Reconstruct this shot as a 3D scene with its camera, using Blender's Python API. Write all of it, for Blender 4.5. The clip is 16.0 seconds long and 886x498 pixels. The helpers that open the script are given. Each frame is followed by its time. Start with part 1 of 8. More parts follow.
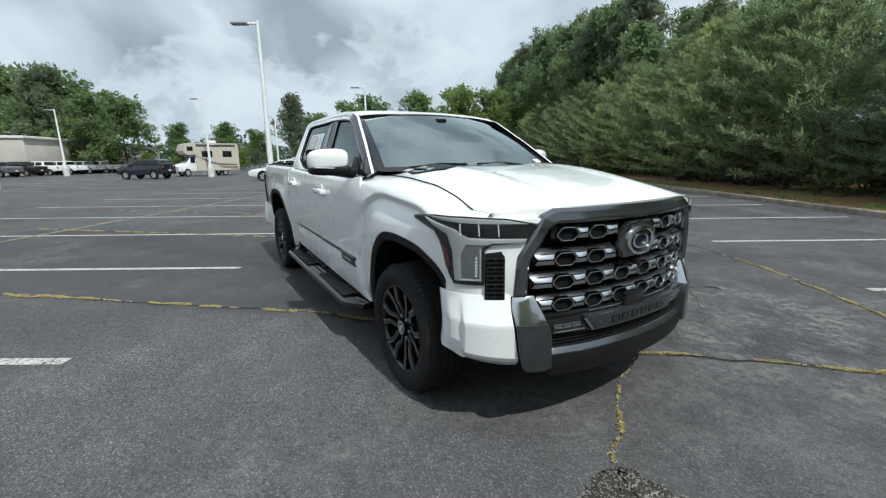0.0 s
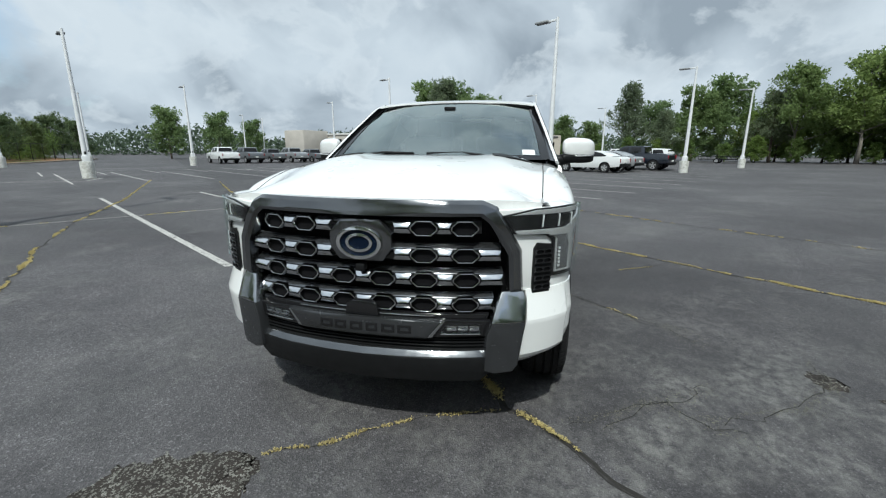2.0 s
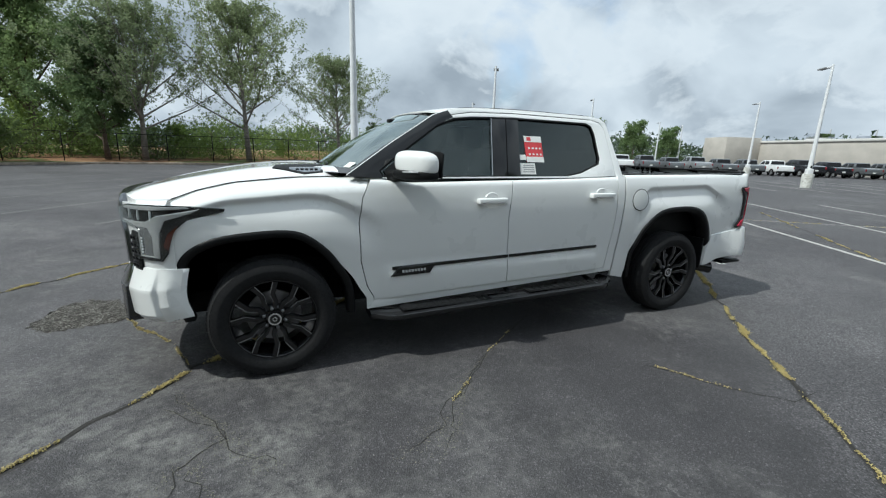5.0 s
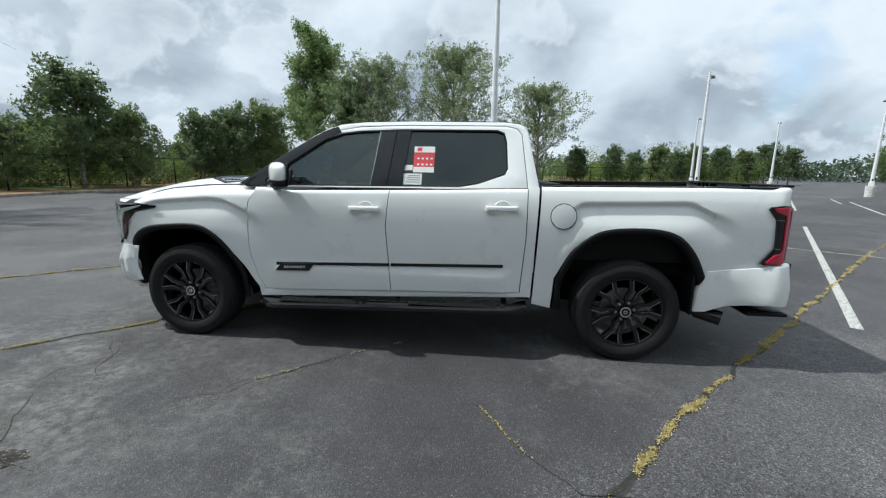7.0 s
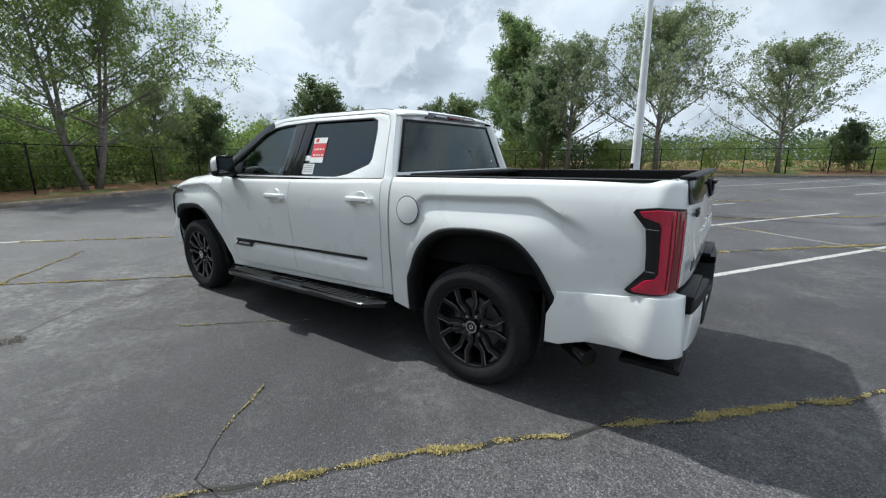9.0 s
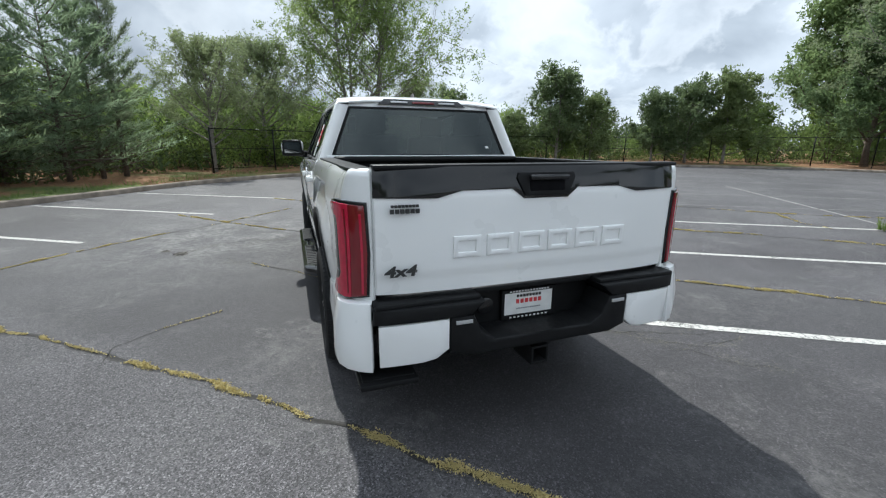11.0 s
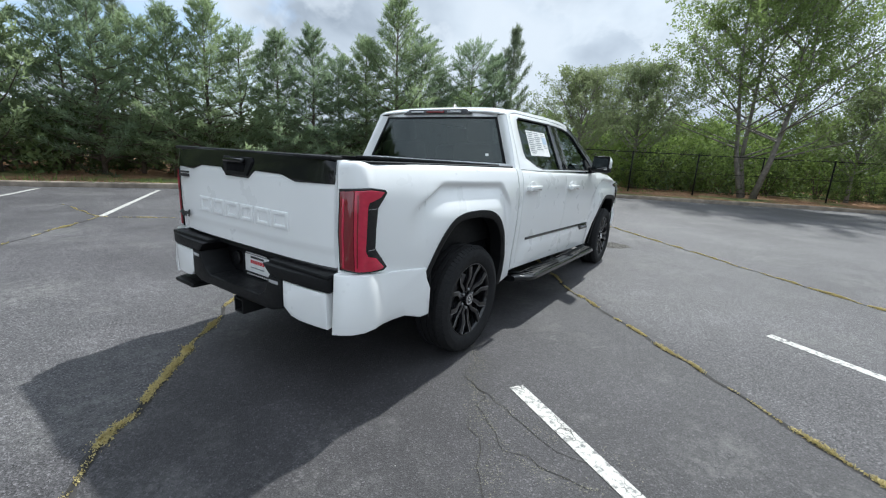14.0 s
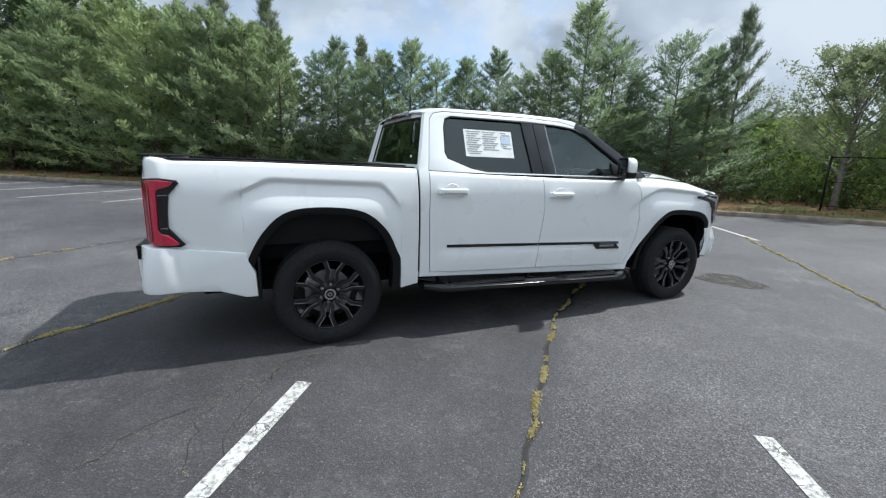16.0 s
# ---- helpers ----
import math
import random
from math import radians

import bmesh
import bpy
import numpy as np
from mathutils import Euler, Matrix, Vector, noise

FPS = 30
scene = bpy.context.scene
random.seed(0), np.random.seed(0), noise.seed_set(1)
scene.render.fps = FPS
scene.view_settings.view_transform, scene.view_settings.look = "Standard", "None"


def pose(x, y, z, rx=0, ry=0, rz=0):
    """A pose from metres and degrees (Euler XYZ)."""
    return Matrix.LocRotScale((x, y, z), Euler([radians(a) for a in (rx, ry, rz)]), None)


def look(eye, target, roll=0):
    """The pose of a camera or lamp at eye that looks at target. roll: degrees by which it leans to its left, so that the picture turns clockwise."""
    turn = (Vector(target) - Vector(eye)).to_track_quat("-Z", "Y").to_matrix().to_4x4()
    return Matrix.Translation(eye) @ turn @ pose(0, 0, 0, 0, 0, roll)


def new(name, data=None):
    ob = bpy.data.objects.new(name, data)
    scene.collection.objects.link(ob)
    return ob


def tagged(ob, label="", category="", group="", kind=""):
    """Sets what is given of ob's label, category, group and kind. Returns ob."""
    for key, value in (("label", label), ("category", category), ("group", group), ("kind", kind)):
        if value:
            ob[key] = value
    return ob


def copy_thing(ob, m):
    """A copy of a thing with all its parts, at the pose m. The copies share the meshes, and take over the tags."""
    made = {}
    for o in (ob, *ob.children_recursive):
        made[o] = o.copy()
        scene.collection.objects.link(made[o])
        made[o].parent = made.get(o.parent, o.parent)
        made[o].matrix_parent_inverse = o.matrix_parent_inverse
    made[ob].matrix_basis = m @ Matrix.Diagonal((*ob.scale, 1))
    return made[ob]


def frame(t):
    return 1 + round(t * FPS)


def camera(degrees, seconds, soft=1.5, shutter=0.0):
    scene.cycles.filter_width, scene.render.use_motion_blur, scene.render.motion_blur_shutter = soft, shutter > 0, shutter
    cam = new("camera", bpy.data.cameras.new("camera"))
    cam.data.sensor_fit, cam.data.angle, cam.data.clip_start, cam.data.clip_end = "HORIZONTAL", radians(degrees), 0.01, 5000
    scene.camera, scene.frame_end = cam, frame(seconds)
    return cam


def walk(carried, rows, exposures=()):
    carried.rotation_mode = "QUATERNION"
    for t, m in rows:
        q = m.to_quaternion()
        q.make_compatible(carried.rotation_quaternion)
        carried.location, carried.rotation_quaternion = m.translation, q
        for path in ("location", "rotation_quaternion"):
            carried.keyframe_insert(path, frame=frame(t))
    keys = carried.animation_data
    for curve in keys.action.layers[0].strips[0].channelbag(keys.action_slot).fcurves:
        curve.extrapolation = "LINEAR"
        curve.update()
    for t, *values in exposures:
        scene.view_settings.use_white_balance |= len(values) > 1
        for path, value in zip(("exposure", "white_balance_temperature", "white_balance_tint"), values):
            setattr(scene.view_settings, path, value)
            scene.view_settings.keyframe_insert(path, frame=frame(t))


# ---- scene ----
cam = camera(93.7, 16.0, soft=1.2)
PATH = [
    (0, (4.092, -2.032, 1.446), (2.427, -1.008, 1.02), -0.6),
    (0.5, (4.37, -1.388, 1.427), (2.551, -0.681, 0.988), -0.7),
    (1, (4.537, -0.677, 1.404), (2.615, -0.35, 0.957), -0.6),
    (1.5, (4.608, 0.076, 1.418), (2.66, 0.011, 0.97), -0.2),
    (2, (4.513, 0.775, 1.419), (2.613, 0.3516, 0.9595), 0.25),
    (2.5, (4.332, 1.442, 1.457), (2.5351, 0.7014, 0.9869), 0.7),
    (3, (4.04, 2.068, 1.476), (2.3971, 1.0305, 1.0016), 1.05),
    (3.5, (3.595, 2.62, 1.473), (2.145, 1.3203, 1.019), 1.05),
    (4, (3.086, 3.108, 1.529), (1.8598, 1.5963, 1.0693), 1.28),
    (4.2, (2.844, 3.248, 1.552), (1.7071, 1.6703, 1.0846), 1.52),
    (6.3, (0.205, 4.264, 1.486), (0.067, 2.308, 1.092), 1.1),
    (6.5, (-0.07, 4.264, 1.495), (-0.104, 2.301, 1.114), 1.0),
    (7, (-0.772, 4.238, 1.477), (-0.548, 2.286, 1.107), 0.8),
    (7.5, (-1.4, 4.041, 1.471), (-0.94, 2.133, 1.082), 0.5),
    (8, (-2.059, 3.814, 1.474), (-1.37, 1.982, 1.064), 0.1),
    (8.2, (-2.295, 3.706, 1.487), (-1.513, 1.913, 1.072), -0.1),
    (10.3, (-4.364, 1.983, 1.508), (-2.732, 0.926, 1.039), 0.4),
    (10.5, (-4.482, 1.759, 1.475), (-2.786, 0.81, 0.999), 0.4),
    (11, (-4.731, 1.132, 1.495), (-2.908, 0.472, 1.002), 0.4),
    (11.5, (-4.961, 0.565, 1.494), (-3.058, 0.2, 0.999), 0.9),
    (12, (-5.051, -0.049, 1.492), (-3.112, -0.096, 1.003), 1.5),
    (12.5, (-5.102, -0.68, 1.512), (-3.18, -0.416, 1.028), 2.2),
    (13, (-4.987, -1.267, 1.498), (-3.123, -0.707, 1.038), 2.7),
    (13.5, (-4.796, -1.914, 1.489), (-3.04, -1.07, 1.038), 2.9),
    (14, (-4.406, -2.45, 1.445), (-2.794, -1.351, 1.001), 3.1),
    (14.5, (-3.98, -2.969, 1.462), (-2.542, -1.655, 1.009), 3.3),
    (15, (-3.464, -3.399, 1.452), (-2.225, -1.893, 1.007), 3.1),
    (15.5, (-2.882, -3.804, 1.429), (-1.873, -2.128, 1.01), 2.5),
    (16, (-2.274, -4.092, 1.431), (-1.497, -2.297, 1.017), 2.1),
]
walk(cam, [(t, look(e, g, r)) for t, e, g, r in PATH], [(t, ev, warm, tint) for t, ev, warm, tint in ((0, 0.62, 5980, 2), (2, 0.50, 5980, 2), (4, 0.54, 5980, 2), (7, 0.76, 5980, 3), (8.2, 0.80, 5980, 4), (10.5, 0.99, 5980, 5.5), (12.5, 1.12, 5930, 5.5), (14.5, 1.12, 5900, 5.5), (16, 0.98, 5860, 5.5))])

# ---- world and sun ----
SUN_ELEV, SUN_ROT = radians(55), radians(87)
world = bpy.data.worlds.new("sky")
world.use_nodes = True
scene.world = world
wt = world.node_tree
wn, wl = wt.nodes, wt.links
wn.clear()


def wnode(kind, **kw):
    n = wn.new(kind)
    for k, v in kw.items():
        if k == "op":
            n.operation = v
        elif isinstance(k, str) and k.startswith("i"):
            n.inputs[int(k[1:])].default_value = v
    return n


w_out = wn.new("ShaderNodeOutputWorld")
w_bg = wn.new("ShaderNodeBackground")
w_sky = wn.new("ShaderNodeTexSky")
w_sky.sky_type = "NISHITA"
w_sky.sun_disc = False
w_sky.sun_elevation, w_sky.sun_rotation = SUN_ELEV, SUN_ROT
w_sky.air_density, w_sky.dust_density = 1.0, 1.5
w_tc = wn.new("ShaderNodeTexCoord")
w_sep = wn.new("ShaderNodeSeparateXYZ")
wl.new(w_tc.outputs["Generated"], w_sep.inputs[0])
w_h = wnode("ShaderNodeMath", op="MAXIMUM", i1=0.0)
wl.new(w_sep.outputs[2], w_h.inputs[0])
w_h2 = wnode("ShaderNodeMath", op="ADD", i1=0.62)
wl.new(w_h.outputs[0], w_h2.inputs[0])
w_div = wnode("ShaderNodeVectorMath", op="DIVIDE")
w_cmb = wn.new("ShaderNodeCombineXYZ")
for k in range(2):
    wl.new(w_sep.outputs[k], w_cmb.inputs[k])
w_cmb.inputs[2].default_value = 0.3
w_cmb2 = wn.new("ShaderNodeCombineXYZ")
for k in range(3):
    wl.new(w_h2.outputs[0], w_cmb2.inputs[k])
wl.new(w_cmb.outputs[0], w_div.inputs[0])
wl.new(w_cmb2.outputs[0], w_div.inputs[1])


def wnoise(scale, detail, rough, shift):
    add = wnode("ShaderNodeVectorMath", op="ADD", i1=shift)
    wl.new(w_div.outputs[0], add.inputs[0])
    n = wn.new("ShaderNodeTexNoise")
    n.inputs["Scale"].default_value, n.inputs["Detail"].default_value = scale, detail
    n.inputs["Roughness"].default_value = rough
    n.inputs["Distortion"].default_value = 0.25
    wl.new(add.outputs[0], n.inputs["Vector"])
    return n


def wramp(src, stops):
    r = wn.new("ShaderNodeValToRGB")
    els = r.color_ramp.elements
    while len(els) < len(stops):
        els.new(0.5)
    for e, (p, c) in zip(els, stops):
        e.position, e.color = p, (*c, 1)
    wl.new(src, r.inputs[0])
    return r


# cover: where there is cloud; shade: how thick it is
w_ne = wnode("ShaderNodeVectorMath", op="DOT_PRODUCT", i1=(0.62, 0.78, 0.0))
wl.new(w_tc.outputs["Generated"], w_ne.inputs[0])
w_gap = wnode("ShaderNodeMapRange", i1=0.25, i2=0.85, i3=0.0, i4=-0.13)
wl.new(w_ne.outputs["Value"], w_gap.inputs[0])
w_cov = wnode("ShaderNodeMath", op="ADD")
wl.new(wnoise(1.9, 8, 0.55, (3.1, 1.7, 0)).outputs[0], w_cov.inputs[0])
wl.new(w_gap.outputs[0], w_cov.inputs[1])
cover = wramp(w_cov.outputs[0], [(0.17, (0, 0, 0)), (0.32, (1, 1, 1))])
shade = wramp(wnoise(2.9, 6, 0.46, (7.3, 4.2, 2)).outputs[0],
              [(0.34, (0.535, 0.555, 0.585)), (0.43, (0.485, 0.512, 0.550)), (0.53, (0.385, 0.413, 0.454)), (0.64, (0.255, 0.282, 0.320))])
puff = wramp(wnoise(4.4, 9, 0.56, (1.3, 9.2, 5)).outputs[0], [(0.50, (0, 0, 0)), (0.56, (0.50, 0.50, 0.50)), (0.66, (0.22, 0.22, 0.22))])
w_puff = wn.new("ShaderNodeMix")
w_puff.data_type = "RGBA"
wl.new(puff.outputs[0], w_puff.inputs["Factor"])
wl.new(shade.outputs[0], w_puff.inputs["A"])
w_puff.inputs["B"].default_value = (0.57, 0.585, 0.61, 1)
w_skyc = wnode("ShaderNodeVectorMath", op="SCALE")
w_skyc.inputs["Scale"].default_value = 0.125
wl.new(w_sky.outputs[0], w_skyc.inputs[0])
w_mix = wn.new("ShaderNodeMix")
w_mix.data_type = "RGBA"
wl.new(cover.outputs[0], w_mix.inputs["Factor"])
wl.new(w_skyc.outputs[0], w_mix.inputs["A"])
wl.new(w_puff.outputs["Result"], w_mix.inputs["B"])
# thin cloud is brighter towards the sun
SUN_WAY = (math.cos(SUN_ELEV) * math.sin(SUN_ROT), math.cos(SUN_ELEV) * math.cos(SUN_ROT), math.sin(SUN_ELEV))
w_dot = wnode("ShaderNodeVectorMath", op="DOT_PRODUCT", i1=SUN_WAY)
wl.new(w_tc.outputs["Generated"], w_dot.inputs[0])
w_pos = wnode("ShaderNodeMath", op="MAXIMUM", i1=0.0)
wl.new(w_dot.outputs["Value"], w_pos.inputs[0])
w_pow = wnode("ShaderNodeMath", op="POWER", i1=4.0)
wl.new(w_pos.outputs[0], w_pow.inputs[0])
w_gain = wnode("ShaderNodeMath", op="MULTIPLY_ADD", i1=0.03, i2=0.94)
wl.new(w_pow.outputs[0], w_gain.inputs[0])
# an overcast sky is brightest overhead
w_over = wnode("ShaderNodeMapRange", i1=0.34, i2=0.95, i3=1.0, i4=1.38)
wl.new(w_sep.outputs[2], w_over.inputs[0])
w_gain2 = wnode("ShaderNodeMath", op="MULTIPLY")
wl.new(w_gain.outputs[0], w_gain2.inputs[0])
# heavier, more broken cloud to the north-east
w_thick = wnode("ShaderNodeMapRange", i1=0.25, i2=0.85, i3=1.0, i4=0.76)
wl.new(w_ne.outputs["Value"], w_thick.inputs[0])
w_gain3 = wnode("ShaderNodeMath", op="MULTIPLY")
wl.new(w_over.outputs[0], w_gain2.inputs[1])
w_lit = wnode("ShaderNodeVectorMath", op="SCALE")
wl.new(w_mix.outputs["Result"], w_lit.inputs[0])
wl.new(w_gain2.outputs[0], w_gain3.inputs[0])
wl.new(w_thick.outputs[0], w_gain3.inputs[1])
wl.new(w_gain3.outputs[0], w_lit.inputs["Scale"])
wl.new(w_lit.outputs[0], w_bg.inputs[0])
w_bg.inputs[1].default_value = 1.0
wl.new(w_bg.outputs[0], w_out.inputs[0])

sun = new("sun", bpy.data.lights.new("sun", "SUN"))
sun.data.energy, sun.data.angle, sun.data.color = 2.75, radians(1.2), (1.0, 0.95, 0.87)
sun.matrix_world = look((math.cos(SUN_ELEV) * math.sin(SUN_ROT) * 60, math.cos(SUN_ELEV) * math.cos(SUN_ROT) * 60, math.sin(SUN_ELEV) * 60), (0, 0, 0))


# ---- materials ----
class Nodes:
    """Short hand for building one node material."""

    def __init__(self, name):
        self.m = bpy.data.materials.new(name)
        self.m.use_nodes = True
        self.n, self.l = self.m.node_tree.nodes, self.m.node_tree.links
        self.n.clear()
        self.out = self.n.new("ShaderNodeOutputMaterial")
        self.co = self.n.new("ShaderNodeTexCoord").outputs["Object"]

    def bsdf(self, color=None, rough=0.5, metal=0.0, coat=0.0, spec=0.5):
        b = self.n.new("ShaderNodeBsdfPrincipled")
        if color is not None:
            b.inputs["Base Color"].default_value = (*color, 1)
        b.inputs["Roughness"].default_value, b.inputs["Metallic"].default_value = rough, metal
        b.inputs["Coat Weight"].default_value, b.inputs["Coat Roughness"].default_value = coat, 0.03
        b.inputs["Specular IOR Level"].default_value = spec
        self.l.new(b.outputs[0], self.out.inputs[0])
        self.b = b
        return b

    def noise(self, scale, detail=4, rough=0.55, src=None):
        t = self.n.new("ShaderNodeTexNoise")
        t.inputs["Scale"].default_value, t.inputs["Detail"].default_value, t.inputs["Roughness"].default_value = scale, detail, rough
        self.l.new(src or self.co, t.inputs["Vector"])
        return t.outputs[0]

    def voro(self, scale, feature="F1", out="Distance"):
        t = self.n.new("ShaderNodeTexVoronoi")
        t.feature = feature
        t.inputs["Scale"].default_value = scale
        self.l.new(self.co, t.inputs["Vector"])
        return t.outputs[out]

    def ramp(self, src, stops):
        r = self.n.new("ShaderNodeValToRGB")
        els = r.color_ramp.elements
        while len(els) < len(stops):
            els.new(0.5)
        for e, (p, c) in zip(els, stops):
            e.position, e.color = p, (*(c if isinstance(c, tuple) else (c, c, c)), 1)
        self.l.new(src, r.inputs[0])
        return r.outputs[0]

    def mix(self, fac, a, b, mode="MIX"):
        x = self.n.new("ShaderNodeMix")
        x.data_type, x.blend_type = "RGBA", mode
        for sock, v in (("Factor", fac), ("A", a), ("B", b)):
            if isinstance(v, (int, float)) and sock == "Factor":
                x.inputs[sock].default_value = v
            elif isinstance(v, tuple):
                x.inputs[sock].default_value = (*v, 1)
            else:
                self.l.new(v, x.inputs[sock])
        return x.outputs["Result"]

    def bump(self, src, strength, dist=0.01):
        b = self.n.new("ShaderNodeBump")
        b.inputs["Strength"].default_value, b.inputs["Distance"].default_value = strength, dist
        self.l.new(src, b.inputs["Height"])
        self.l.new(b.outputs[0], self.b.inputs["Normal"])

    def to(self, src, name):
        self.l.new(src, self.b.inputs[name])


def plain(name, color, rough=0.5, metal=0.0, coat=0.0, vary=0.12, scale=14.0, bump=0.0, bscale=300.0, spec=0.5):
    """A surface of one colour with slight soiling and, where asked, a fine grain."""
    k = Nodes(name)
    k.bsdf(color, rough, metal, coat, spec)
    dirt = k.noise(scale, 5)
    k.to(k.ramp(dirt, [(0.3, tuple(c * (1 - vary) for c in color)), (0.7, tuple(min(1, c * (1 + vary * 0.5)) for c in color))]), "Base Color")
    k.to(k.ramp(k.noise(scale * 2.3, 3), [(0.3, max(0.02, rough * 0.85)), (0.75, min(1, rough * 1.2))]), "Roughness")
    if bump:
        k.bump(k.noise(bscale, 3), bump, 0.002)
    return k.m


M_PAINT = plain("pearl_white_paint", (0.825, 0.832, 0.826), 0.30, 0, 1.0, 0.02, 2.0)
M_BLACKGLOSS = plain("gloss_black", (0.010, 0.010, 0.011), 0.12, 0, 0.3, 0.1, spec=0.4)
M_BLACK = plain("black_plastic", (0.010, 0.0103, 0.011), 0.46, 0, 0, 0.2, 20, 0.12, 500, 0.17)
M_LINER = plain("wheel_well_liner", (0.006, 0.006, 0.007), 0.9, spec=0.1)
M_CHARCOAL = plain("charcoal_satin", (0.155, 0.160, 0.168), 0.17, 0.9, 0.4, 0.08)
M_SMOKE = plain("smoked_chrome", (0.50, 0.51, 0.52), 0.16, 1.0, 0.2, 0.08)
M_CHROME = plain("satin_chrome", (0.82, 0.83, 0.84), 0.14, 1.0, 0, 0.06)
M_SILVER = plain("grille_silver", (0.72, 0.73, 0.75), 0.16, 1.0, 0.3, 0.08)
M_RUBBER = plain("tyre_rubber", (0.015, 0.015, 0.016), 0.75, 0, 0, 0.25, 30, 0.2, 260, 0.25)
M_RIM = plain("black_rim", (0.009, 0.009, 0.010), 0.16, 0.0, 0.35, 0.1, spec=0.4)
M_EDGE = plain("machined_edge", (0.30, 0.30, 0.305), 0.22, 0.7, 0.3, 0.1)
M_GRAPH = plain("graphite_satin", (0.055, 0.057, 0.061), 0.24, 0.55, 0.3, 0.1)
M_STEEL = plain("brake_steel", (0.30, 0.30, 0.31), 0.42, 0.9)
M_RED = plain("red_lens", (0.47, 0.012, 0.046), 0.12, 0, 1.0, 0.15, 40)
M_DARKRED = plain("dark_red_lens", (0.17, 0.008, 0.014), 0.12, 0, 1.0, 0.1)
M_AMBER = plain("amber_marker", (0.075, 0.016, 0.009), 0.15, 0, 1.0)
M_LAMP = plain("lamp_reflector", (0.58, 0.59, 0.60), 0.22, 0.45, 0.5)
M_DRL = plain("silver_lamp_bracket", (0.74, 0.75, 0.76), 0.22, 0.6, 0.5)
M_LEG = plain("lamp_leg_grey", (0.36, 0.37, 0.38), 0.22, 0.8, 0.6)
M_LED = plain("lamp_white", (0.75, 0.77, 0.78), 0.2, 0, 0.6)
M_SEAT = plain("dark_leather", (0.045, 0.044, 0.043), 0.5, 0, 0, 0.2, 25)
M_PAPERW = plain("white_paper", (0.78, 0.78, 0.76), 0.6)
M_PAPERR = plain("red_paper", (0.62, 0.05, 0.06), 0.55)
M_INK = plain("grey_ink", (0.28, 0.29, 0.30), 0.6)
M_INKB = plain("black_ink", (0.03, 0.03, 0.03), 0.6)
M_BLUE = plain("blue_enamel", (0.002, 0.007, 0.020), 0.25, 0.0, 0.0, spec=0.25)


def glass(name, tint, gloss_rough=0.01, f0=0.042):
    k = Nodes(name)
    tr, gl, mx, lw = (k.n.new("ShaderNode" + s) for s in ("BsdfTransparent", "BsdfGlossy", "MixShader", "LayerWeight"))
    tr.inputs[0].default_value = (*tint, 1)
    gl.inputs["Roughness"].default_value = gloss_rough
    gl.inputs[0].default_value = (0.86, 0.96, 0.94, 1)
    lw.inputs["Blend"].default_value = 0.5
    p5, ma = k.n.new("ShaderNodeMath"), k.n.new("ShaderNodeMath")
    p5.operation, ma.operation = "POWER", "MULTIPLY_ADD"
    p5.inputs[1].default_value, ma.inputs[1].default_value, ma.inputs[2].default_value = 5.0, 0.95, f0
    k.l.new(lw.outputs["Facing"], p5.inputs[0])
    k.l.new(p5.outputs[0], ma.inputs[0])
    k.l.new(ma.outputs[0], mx.inputs[0])
    k.l.new(tr.outputs[0], mx.inputs[1])
    k.l.new(gl.outputs[0], mx.inputs[2])
    k.l.new(mx.outputs[0], k.out.inputs[0])
    return k.m


M_GLASS = glass("tinted_glass", (0.46, 0.49, 0.49), f0=0.075)
M_PRIV = glass("privacy_glass", (0.14, 0.145, 0.15), f0=0.075)
M_WIND = glass("windshield_glass", (0.50, 0.57, 0.54), f0=0.32)
M_CLEAR = glass("clear_lens", (0.97, 0.975, 0.975), f0=0.018)


# ---- mesh helpers ----
from mathutils.geometry import tessellate_polygon


def part(name, bm, material, parent=None, label="", sharp=32, smooth=True):
    """One mesh object out of a bmesh, under a thing or a part."""
    lim = radians(sharp)
    if smooth:
        for f in bm.faces:
            f.smooth = True
        for e in bm.edges:
            if len(e.link_faces) == 2 and e.calc_face_angle(0) > lim:
                e.smooth = False
    me = bpy.data.meshes.new(name)
    bm.to_mesh(me)
    bm.free()
    me.materials.append(material)
    ob = new(name, me)
    ob.parent = parent
    return tagged(ob, label)


def again(name, ob, parent, m=None):
    """The same mesh once more as an object of its own."""
    o = new(name, ob.data)
    o.parent = parent
    if m is not None:
        o.matrix_basis = m
    return o


def thing(name, label, category, group="", m=None, kind=""):
    ob = new(name)
    ob.empty_display_size = 0.1
    if m is not None:
        ob.matrix_basis = m
    return tagged(ob, label, category, group, kind)


def flipped(bm):
    """A mirrored copy, across the plane y = 0."""
    b2 = bm.copy()
    for v in b2.verts:
        v.co.y = -v.co.y
    bmesh.ops.reverse_faces(b2, faces=b2.faces[:])
    return b2


def both(name, bm, material, parent, label="", sharp=32):
    b2 = flipped(bm)
    return part(name, bm, material, parent, label, sharp), part(name, b2, material, parent, label, sharp)


def boxm(lo, hi, bevel=0.0, seg=2, m=None):
    bm = bmesh.new()
    bmesh.ops.create_cube(bm, size=1)
    for v in bm.verts:
        v.co = [lo[i] + (v.co[i] + 0.5) * (hi[i] - lo[i]) for i in range(3)]
    if bevel:
        bmesh.ops.bevel(bm, geom=bm.edges[:], offset=bevel, segments=seg, affect="EDGES", profile=0.5)
    if m is not None:
        bm.transform(m)
    return bm


